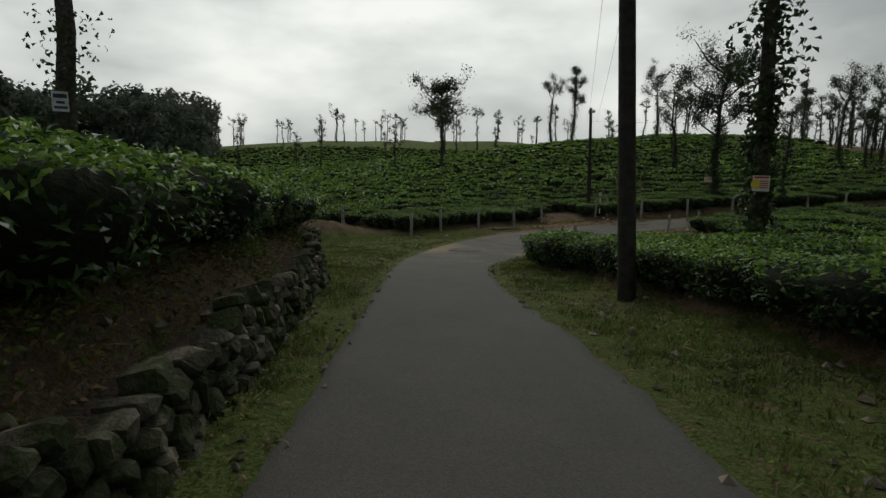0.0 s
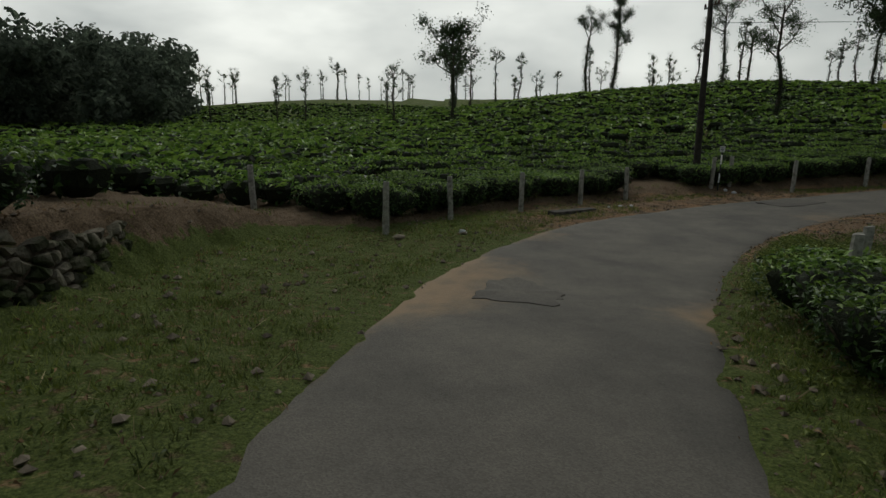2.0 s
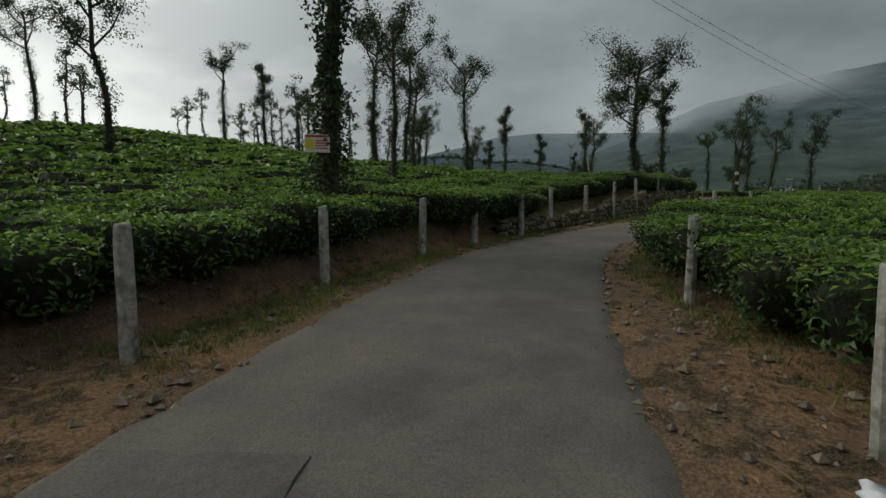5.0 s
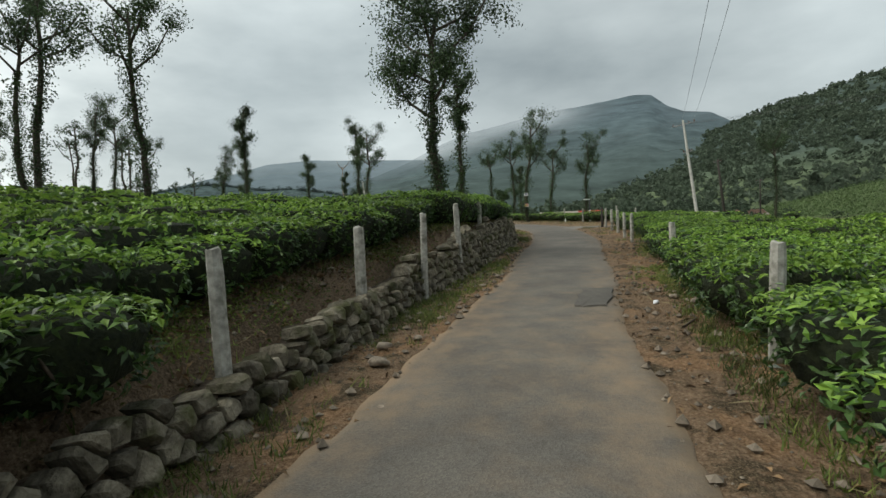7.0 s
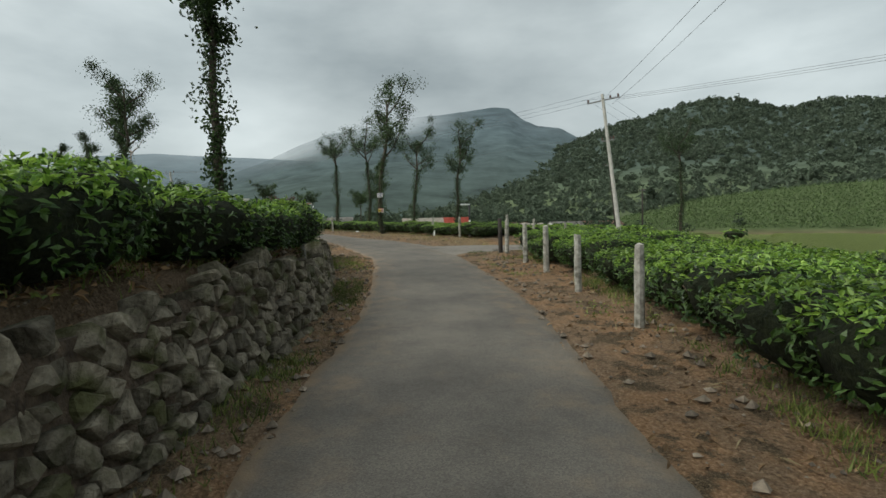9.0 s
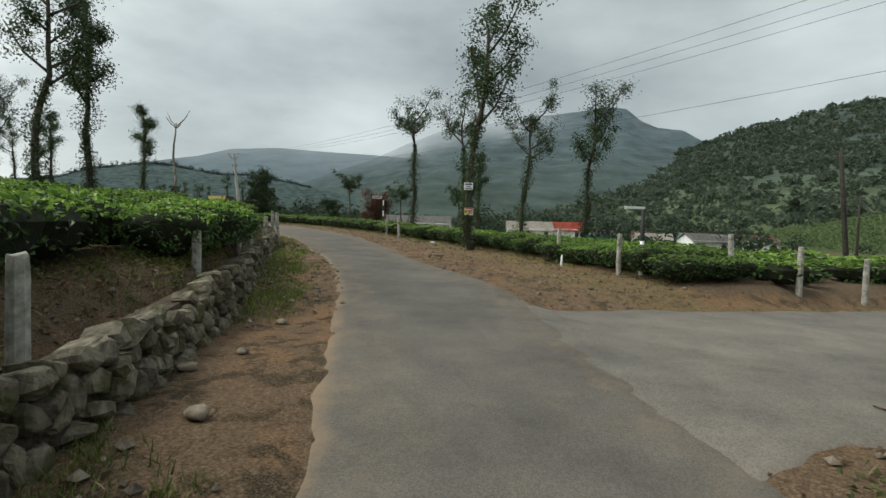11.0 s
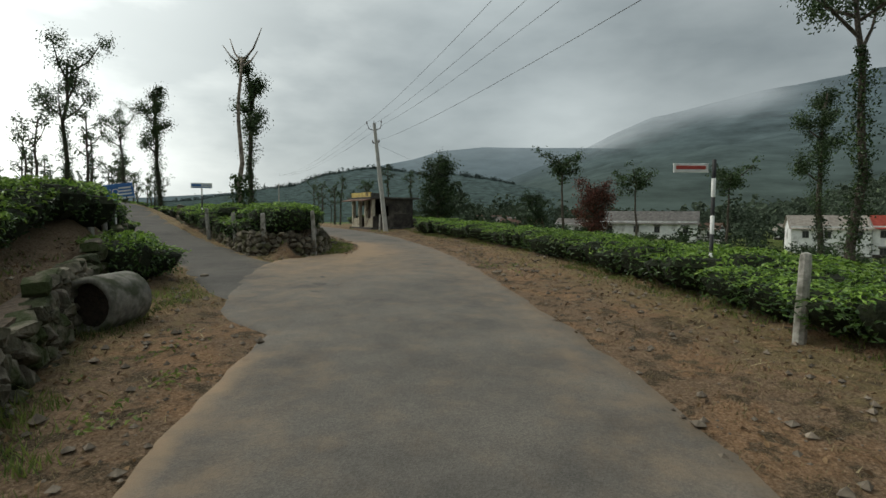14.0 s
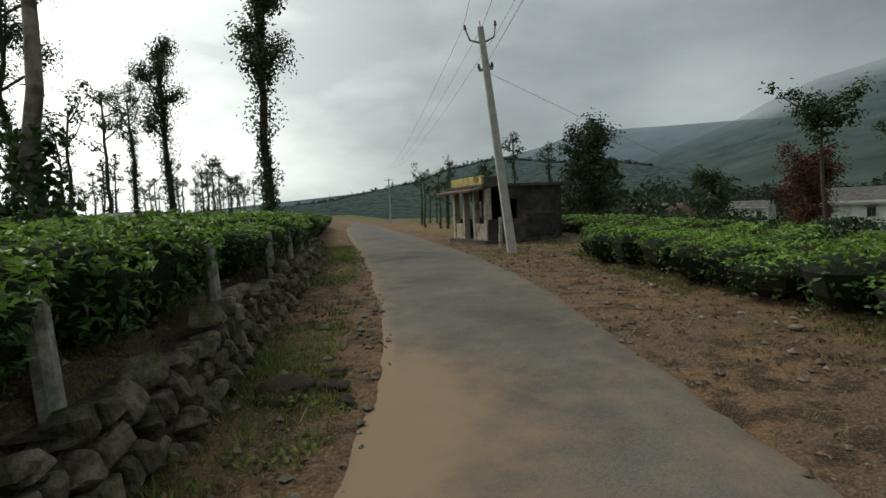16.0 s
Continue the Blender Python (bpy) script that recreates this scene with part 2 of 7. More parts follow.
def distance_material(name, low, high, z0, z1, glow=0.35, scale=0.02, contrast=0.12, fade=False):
    """Far slopes with mist put into their colour and glow; with fade they go up into the cloud."""
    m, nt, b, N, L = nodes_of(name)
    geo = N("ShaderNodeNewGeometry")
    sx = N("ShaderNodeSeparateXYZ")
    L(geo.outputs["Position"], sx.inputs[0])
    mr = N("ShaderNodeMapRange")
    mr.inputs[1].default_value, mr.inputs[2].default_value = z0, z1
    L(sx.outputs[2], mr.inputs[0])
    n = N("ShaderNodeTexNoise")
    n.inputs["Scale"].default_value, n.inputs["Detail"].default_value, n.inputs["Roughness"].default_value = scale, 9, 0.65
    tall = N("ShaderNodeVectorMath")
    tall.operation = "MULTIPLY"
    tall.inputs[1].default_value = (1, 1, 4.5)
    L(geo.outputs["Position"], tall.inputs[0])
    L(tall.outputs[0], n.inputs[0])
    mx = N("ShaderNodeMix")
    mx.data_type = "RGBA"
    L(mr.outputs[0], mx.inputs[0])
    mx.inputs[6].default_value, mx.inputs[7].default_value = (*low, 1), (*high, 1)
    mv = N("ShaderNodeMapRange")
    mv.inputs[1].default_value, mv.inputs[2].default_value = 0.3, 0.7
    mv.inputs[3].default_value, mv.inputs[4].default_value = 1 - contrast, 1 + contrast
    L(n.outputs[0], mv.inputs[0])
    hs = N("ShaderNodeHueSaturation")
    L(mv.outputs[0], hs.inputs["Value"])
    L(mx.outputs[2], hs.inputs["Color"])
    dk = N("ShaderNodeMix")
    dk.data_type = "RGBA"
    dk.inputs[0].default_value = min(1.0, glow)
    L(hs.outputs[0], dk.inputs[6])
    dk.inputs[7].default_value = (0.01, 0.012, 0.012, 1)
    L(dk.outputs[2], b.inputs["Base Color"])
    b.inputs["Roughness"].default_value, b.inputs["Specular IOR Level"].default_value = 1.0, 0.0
    # The slope glows by itself, as much as the painted mist needs.
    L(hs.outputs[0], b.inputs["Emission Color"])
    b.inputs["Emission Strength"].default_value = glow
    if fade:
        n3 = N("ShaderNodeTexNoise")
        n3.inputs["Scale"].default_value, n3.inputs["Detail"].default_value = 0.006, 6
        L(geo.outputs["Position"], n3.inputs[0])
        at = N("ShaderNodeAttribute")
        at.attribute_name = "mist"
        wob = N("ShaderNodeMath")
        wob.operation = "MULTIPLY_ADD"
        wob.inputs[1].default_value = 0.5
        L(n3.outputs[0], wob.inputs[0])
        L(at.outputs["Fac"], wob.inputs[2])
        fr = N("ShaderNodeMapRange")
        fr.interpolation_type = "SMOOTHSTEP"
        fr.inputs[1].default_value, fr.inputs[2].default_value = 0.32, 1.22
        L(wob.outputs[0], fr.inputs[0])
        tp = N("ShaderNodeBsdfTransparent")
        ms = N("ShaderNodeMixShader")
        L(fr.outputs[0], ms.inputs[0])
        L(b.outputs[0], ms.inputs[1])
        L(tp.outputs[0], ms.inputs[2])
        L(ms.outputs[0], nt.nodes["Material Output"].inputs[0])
    return m


GROUND = ground_material()
ASPHALT = asphalt_material("worn_asphalt", 1.05)
# The road's tar again in a darker tone, for the estate road.
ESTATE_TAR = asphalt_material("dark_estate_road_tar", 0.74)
CONCRETE_ROAD = asphalt_material("side_road_surface", 1.5)
STONE = surface("wall_stone", (0.062, 0.052, 0.036), (0.235, 0.205, 0.152), 9, 0.92, 0.9, 26, 0.03, third=(0.062, 0.062, 0.026), third_scale=3.4, third_at=0.54, per_object=0.4)
STONE_REST = surface("wall_stone_rest", (0.062, 0.052, 0.036), (0.235, 0.205, 0.152), 9, 0.92, 0.9, 26, 0.03, third=(0.062, 0.062, 0.026), third_scale=3.4, third_at=0.54, per_island=0.4)
MOSSY = surface("mossy_wall_stone", (0.060, 0.052, 0.038), (0.24, 0.21, 0.16), 6, 0.95, 0.9, 26, 0.03, third=(0.030, 0.038, 0.012), third_scale=2.2, third_at=0.47, per_object=0.35)
MOSSY_REST = surface("mossy_wall_stone_rest", (0.060, 0.052, 0.038), (0.24, 0.21, 0.16), 6, 0.95, 0.9, 26, 0.03, third=(0.030, 0.038, 0.012), third_scale=2.2, third_at=0.47, per_island=0.35)
POST = surface("weathered_concrete", (0.20, 0.19, 0.165), (0.44, 0.42, 0.37), 14, 0.9, 0.5, 60, 0.006, third=(0.13, 0.125, 0.10), third_scale=6, third_at=0.58)
BARK = surface("tree_bark", (0.030, 0.024, 0.018), (0.11, 0.092, 0.072), 12, 0.95, 0.9, 26, 0.03)
PALE_BARK = surface("pale_bark", (0.14, 0.11, 0.085), (0.33, 0.28, 0.23), 8, 0.9, 0.6, 20, 0.02, third=(0.08, 0.06, 0.045), third_scale=3)
STEM = surface("tea_stem", (0.035, 0.026, 0.018), (0.12, 0.09, 0.065), 30, 0.9, 0.4, 60, 0.005)
TEA = leaf_material("tea_leaf", (0.013, 0.032, 0.008), (0.080, 0.145, 0.032), 0.25, 0.4)
FLUSH = leaf_material("tea_young_leaf", (0.096, 0.190, 0.025), (0.270, 0.400, 0.068), 0.32, 0.38)
EARTH = surface("bank_earth", (0.034, 0.025, 0.017), (0.115, 0.084, 0.058), 14, 0.95, 0.8, 30, 0.04)
# Near-black: the shade inside a bush is put into this colour.
SHADE_CORE = surface("bush_inner_shade", (0.006, 0.009, 0.004), (0.022, 0.028, 0.010), 18, 0.95, 0.6, 30, 0.05)
OAK = leaf_material("silver_oak_leaf", (0.018, 0.034, 0.012), (0.075, 0.115, 0.045), 0.3, 0.5)
VINE = leaf_material("pepper_vine_leaf", (0.012, 0.026, 0.008), (0.050, 0.085, 0.022), 0.25, 0.42)
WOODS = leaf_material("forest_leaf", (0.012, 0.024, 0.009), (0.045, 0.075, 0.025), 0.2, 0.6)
# Leaves of distant woods: haze is put into their paler, greyer colour.
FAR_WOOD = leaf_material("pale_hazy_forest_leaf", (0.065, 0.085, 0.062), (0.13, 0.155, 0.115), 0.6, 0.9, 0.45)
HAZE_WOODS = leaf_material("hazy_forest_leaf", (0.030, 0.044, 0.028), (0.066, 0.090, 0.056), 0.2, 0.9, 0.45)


# ---- small mesh tools ----
def mesh_of(name, verts, faces, mats, face_mats=None, smooth=False):
    """A mesh from arrays: verts (n, 3); faces (m, 3) or (m, 4), or a list of such arrays."""
    me = bpy.data.meshes.new(name)
    verts = np.asarray(verts, np.float32)
    groups = faces if isinstance(faces, list) else [faces]
    groups = [np.asarray(f, np.int32) for f in groups if len(f)]
    sizes = np.concatenate([np.full(len(f), f.shape[1], np.int32) for f in groups])
    loops = np.concatenate([f.ravel() for f in groups])
    me.vertices.add(len(verts))
    me.vertices.foreach_set("co", verts.ravel())
    me.loops.add(len(loops))
    me.loops.foreach_set("vertex_index", loops)
    me.polygons.add(len(sizes))
    me.polygons.foreach_set("loop_start", np.concatenate([[0], np.cumsum(sizes)[:-1]]).astype(np.int32))
    for mt in mats:
        me.materials.append(mt)
    if face_mats is not None:
        me.polygons.foreach_set("material_index", np.asarray(face_mats, np.int32))
    me.polygons.foreach_set("use_smooth", np.full(len(sizes), smooth, bool))
    me.update(calc_edges=True)
    return me


def from_bm(name, bm, material, smooth=False):
    me = bpy.data.meshes.new(name)
    bmesh.ops.recalc_face_normals(bm, faces=bm.faces)
    bm.to_mesh(me)
    bm.free()
    me.materials.append(material)
    for p in me.polygons:
        p.use_smooth = smooth
    return me


def part(name, bm, material, parent, label="", smooth=False):
    """A bmesh, or a finished mesh, as one object under a thing or a part."""
    me = bm if isinstance(bm, bpy.types.Mesh) else from_bm(name, bm, material, smooth)
    ob = new(name, me)
    ob.parent = parent
    if label:
        tagged(ob, label)
    return ob


def box(bm, size, at=(0, 0, 0), bevel=0.0, turn=None):
    """A box with its centre at a place, edges taken off."""
    m = Matrix.Translation(at) @ (turn or Matrix()) @ Matrix.Diagonal((*size, 1))
    got = bmesh.ops.create_cube(bm, size=1, matrix=m)["verts"]
    if bevel:
        bmesh.ops.bevel(bm, geom=list({e for v in got for e in v.link_edges}), offset=bevel, segments=2, affect="EDGES", profile=0.6)


def tube(points, radii, sides=8, cap=True):
    """Verts and quads of a tube along points."""
    points, radii = np.asarray(points, float), np.asarray(radii, float)
    n = len(points)
    tan = np.gradient(points, axis=0)
    tan /= np.linalg.norm(tan, axis=1)[:, None] + 1e-9
    side = np.cross(tan, (0.31, 0.95, 0.05))
    side /= np.linalg.norm(side, axis=1)[:, None] + 1e-9
    up = np.cross(tan, side)
    a = np.linspace(0, 2 * np.pi, sides, endpoint=False)
    ring = np.cos(a)[None, :, None] * side[:, None] + np.sin(a)[None, :, None] * up[:, None]
    v = (points[:, None] + ring * radii[:, None, None]).reshape(-1, 3)
    i = np.arange(n - 1)[:, None] * sides + np.arange(sides)[None]
    j = np.arange(n - 1)[:, None] * sides + (np.arange(sides)[None] + 1) % sides
    f = np.stack([i, j, j + sides, i + sides], -1).reshape(-1, 4)
    if cap:
        v = np.concatenate([v, points[-1:]])
        k = (n - 1) * sides
        f2 = [[k + q, k + (q + 1) % sides, len(v) - 1, len(v) - 1] for q in range(sides)]
        return v, f, np.array([r[:3] for r in f2])
    return v, f, np.zeros((0, 3), int)


def leaves(rng, places, normals, length, width, droop=0.25):
    """Leaves at places: each a bent blade of two faces, its flat side near the given normal."""
    n = len(places)
    normals = normals + rng.normal(0, 0.45, (n, 3))
    normals /= np.linalg.norm(normals, axis=1)[:, None] + 1e-9
    along = np.cross(normals, rng.normal(0, 1, (n, 3)))
    along /= np.linalg.norm(along, axis=1)[:, None] + 1e-9
    across = np.cross(normals, along)
    ln = (length * rng.uniform(0.65, 1.3, n))[:, None]
    wd = (width * rng.uniform(0.7, 1.25, n))[:, None]
    a = places - along * ln * 0.5
    tip = places + along * ln * 0.5 - normals * ln * droop
    l = places + across * wd * 0.5 + normals * wd * 0.18
    r = places - across * wd * 0.5 + normals * wd * 0.18
    v = np.stack([a, l, tip, r], 1).reshape(-1, 3)
    k = np.arange(n)[:, None] * 4
    return v, np.concatenate([k + 0, k + 3, k + 2, k + 1], 1)


def smooth01(x):
    x = np.clip(x, 0, 1)
    return x * x * (3 - 2 * x)


def catmull(pts, step=0.5):
    """A smooth line through points of any width of row."""
    p = np.asarray(pts, float)
    p = np.vstack([2 * p[0] - p[1], p, 2 * p[-1] - p[-2]])
    out = []
    for i in range(1, len(p) - 2):
        n = max(2, int(np.linalg.norm(p[i + 1, :2] - p[i, :2]) / step))
        for u in np.linspace(0, 1, n, endpoint=False):
            out.append(0.5 * (2 * p[i] + (p[i + 1] - p[i - 1]) * u + (2 * p[i - 1] - 5 * p[i] + 4 * p[i + 1] - p[i + 2]) * u**2 + (3 * p[i] - p[i - 1] - 3 * p[i + 1] + p[i + 2]) * u**3))
    out.append(p[-2])
    return np.array(out)


# ---- the lie of the land ----
# centre line of the road: x, y, height, half width
ROAD = catmull([
    (0.9, -60, 4.4, 1.35), (0.7, -30, 2.3, 1.35), (0.5, -12, 0.85, 1.35), (0.38, -5, 0.3, 1.35), (0.34, 0, 0.0, 1.35), (0.33, 4, -0.23, 1.35), (0.05, 10, -0.76, 1.2), (0.12, 14.5, -1.24, 1.36),
    (0.55, 17.5, -1.59, 1.6), (1.55, 21, -1.89, 1.95), (3.0, 23.9, -2.02, 2.1), (4.8, 26.5, -2.08, 2.1), (7.3, 28.8, -2.11, 1.95), (10.2, 30.7, -2.05, 1.75), (13.5, 32.0, -1.93, 1.65),
    (17, 33.1, -1.76, 1.6), (22, 34.0, -1.57, 1.4), (27, 33.6, -1.40, 1.22), (31, 33.2, -1.30, 1.15), (35, 32.65, -1.20, 1.2), (41, 32.15, -1.06, 1.35), (46, 31.6, -0.93, 1.4),
    (53, 31.5, -0.68, 1.4), (57, 32.1, -0.54, 1.5), (62, 33.3, -0.39, 1.6), (66.3, 35.1, -0.28, 1.3), (70, 36.6, -0.19, 1.5), (74, 38.3, -0.10, 1.6), (78.5, 40.6, 0.03, 1.9),
    (83, 43.3, 0.15, 1.8), (87.5, 46.2, 0.24, 1.7), (92.1, 49.3, 0.32, 1.3), (97.1, 54.2, 0.43, 1.5), (103.5, 61.7, 0.52, 1.6), (115, 75.5, 0.5, 1.6), (130, 93, 0.3, 1.6), (150, 118, 0.0, 1.6), (180, 150, -0.2, 1.6)], 0.5)
SIDE_L = catmull([(79.8, 40.9, 0.05, 0.8), (80.9, 43.0, 0.09, 1.1), (82.4, 45.8, 0.15, 1.35), (84.0, 48.9, 0.26, 1.1), (85.7, 52.1, 0.45, 0.95), (88.2, 57.2, 0.82, 1.0), (91, 62, 1.2, 1.0), (95, 69, 1.85, 1.0), (99, 77, 2.3, 1.0), (104, 88, 2.6, 1.0)], 0.5)
APRON = catmull([(79.6, 42.0, 0.05, 0.6), (80.4, 43.6, 0.06, 1.0), (82.6, 45.4, 0.1, 1.3), (84.6, 46.9, 0.15, 1.35), (86.3, 47.9, 0.2, 0.95), (87.6, 48.4, 0.22, 0.4)], 0.5)
SIDE_R = catmull([(56.5, 32.6, -0.53, 2.6), (57.9, 29.6, -0.55, 2.7), (59.5, 26.6, -0.62, 2.3), (62.5, 21.5, -0.85, 2.0), (68, 14.0, -1.4, 1.8), (78, 4, -2.2, 1.8), (95, -8, -3.2, 1.8)], 0.5)
ESTATE_WALL = [(74.0, 40.95, -0.1, 0.6), (75.1, 41.65, -0.08, 0.62), (76.1, 42.5, -0.05, 0.65), (77.5, 44.1, 0.03, 0.7), (79.6, 46.7, 0.1, 0.8), (81.2, 48.5, 0.16, 0.85), (82.8, 50.7, 0.26, 0.85), (84.5, 53.2, 0.45, 0.85), (86.4, 56.4, 0.7, 0.8), (88.8, 60.3, 1.05, 0.7), (91.6, 65, 1.45, 0.6)]
ESTATE_FOOT = catmull(ESTATE_WALL, 0.4)
# beside the road, keyed at points of the way: how far out the wall or bank begins, how high it is, further slope of the field
LEFT = np.array([(0.5, -12, 1.7, 0.6, 0.85), (0.34, 3, 1.72, 0.6, 0.85), (0.05, 10, 2.1, 0.7, 0.75), (0.12, 13, 2.9, 0.95, 0.6), (0.12, 14.5, 4.2, 1.1, 0.4), (0.9, 19, 5.45, 0.95, 0.2), (1.55, 21.5, 6.25, 0.75, 0.1),
    (2.3, 22.8, 6.4, 0.15, 0.1), (3.0, 23.9, 4.9, 0.15, 0.1), (7.3, 28.8, 4.3, 0.15, 0.2), (10.2, 30.7, 3.8, 0.15, 0.25), (13.5, 32, 2.9, 0.2, 0.35), (17, 33.1, 2.3, 0.3, 0.45), (22, 34, 1.8, 0.45, 0.55),
    (27, 33.6, 1.85, 0.42, 0.85), (31, 33.2, 1.95, 0.6, 0.7), (34, 32.8, 1.95, 0.85, 0.45), (36.7, 32.5, 1.85, 1.08, 0.2), (41, 32.15, 1.8, 1.08, 0.18), (46, 31.6, 1.85, 0.92, 0.2), (50, 31.5, 2.25, 0.7, 0.22), (54, 31.6, 2.65, 0.62, 0.28), (58, 32.3, 2.8, 0.6, 0.35), (63, 33.6, 3.0, 0.58, 0.45),
    (66.3, 35.1, 2.8, 0.5, 0.5), (70, 36.6, 2.45, 0.5, 0.45), (75, 38.8, 2.6, 0.54, 0.45), (77.3, 39.9, 3.1, 0.55, 0.45), (79.6, 41.2, 4.4, 0.45, 0.45), (84, 44, 4.2, 0.55, 0.35), (88, 46.6, 2.6, 0.6, 0.05), (91, 48.6, 2.2, 0.68, 0.05), (93.5, 50.7, 2.6, 0.66, 0.05), (97, 54.2, 2.7, 0.62, 0.1), (104, 62, 2.5, 0.4, 0.15), (180, 150, 2.2, 0.4, 0.3)])
RIGHT = np.array([(0.34, -12, 3.6, 0.25, 0.0), (0.33, 4, 3.6, 0.25, 0.0), (0.05, 10, 3.1, 0.2, -0.01), (0.12, 14.5, 2.4, 0.15, -0.01), (1.55, 21, 2.6, 0.1, -0.01), (4.8, 26.5, 3.2, 0.1, -0.01), (10.2, 30.7, 3.0, 0.1, -0.01), (13.5, 32, 3.3, 0.1, -0.01), (15.3, 32.55, 2.9, 0.1, -0.015), (18.5, 33.35, 2.15, 0.1, -0.015),
    (27, 33.6, 2.0, 0.05, -0.03), (35, 32.65, 2.2, 0.05, -0.035), (46, 31.6, 3.0, 0.05, -0.035), (53, 31.5, 3.2, 0.05, -0.03), (62, 33.3, 5.6, 0.1, -0.03), (70, 36.6, 5.2, 0.1, -0.03), (75, 38.8, 4.5, 0.1, -0.06), (83, 43.3, 4.35, 0.05, -0.09), (90, 47.9, 4.0, 0.05, -0.09), (93, 50.2, 3.6, 0.05, -0.09), (97.1, 54.2, 3.3, 0.05, -0.09), (104, 62, 6.0, 0.1, -0.04), (180, 150, 4, 0.1, -0.03)])


def nearest(line, x, y):
    """For places: index on the line, signed distance (left is positive), distance."""
    x, y = np.atleast_1d(np.asarray(x, float)), np.atleast_1d(np.asarray(y, float))
    idx = np.empty(len(x), int)
    for k in range(0, len(x), 20000):
        d2 = (x[k:k + 20000, None] - line[None, :, 0]) ** 2 + (y[k:k + 20000, None] - line[None, :, 1]) ** 2
        idx[k:k + 20000] = d2.argmin(1)
    tan = np.gradient(line[:, :2], axis=0)
    tan /= np.linalg.norm(tan, axis=1)[:, None]
    dx, dy = x - line[idx, 0], y - line[idx, 1]
    along = dx * tan[idx, 0] + dy * tan[idx, 1]
    across = -dx * tan[idx, 1] + dy * tan[idx, 0]
    far = np.hypot(dx, dy)
    d = np.where(across >= 0, 1, -1) * np.where(np.abs(along) > 0.6, far, np.abs(across))
    return idx, d, far


def keyed(table, line):
    """The table's columns, spread along the line."""
    at, _, _ = nearest(line, table[:, 0], table[:, 1])
    order = np.argsort(at)
    i = np.arange(len(line))
    return [np.interp(i, at[order], table[order, c]) for c in range(2, table.shape[1])]


L_OUT, L_HIGH, L_SLOPE = keyed(LEFT, ROAD)
R_OUT, R_HIGH, R_SLOPE = keyed(RIGHT, ROAD)


def ripple(x, y, scale, seed=0.0):
    """A cheap smooth unevenness in -1..1."""
    return (np.sin(x / scale + 1.7 * np.sin(y / scale * 0.73 + seed)) + np.sin(y / scale * 1.13 + 1.3 * np.sin(x / scale * 0.61 + 2 + seed))) * 0.5


def hill(x, y):
    """The tea hill inside the bend and the rise behind the left bank."""
    a = 10.9 * np.exp(-(((x + 42) / 85) ** 2) - ((y - 235) / 97) ** 2)
    b = 5.1 * np.exp(-(((x - 36) / 39) ** 2) - ((y - 86.5) / 27) ** 2)
    c = 3.6 * np.exp(-(((x - 30) / 24) ** 2) - ((y - 200) / 30) ** 2)
    return a + b + c


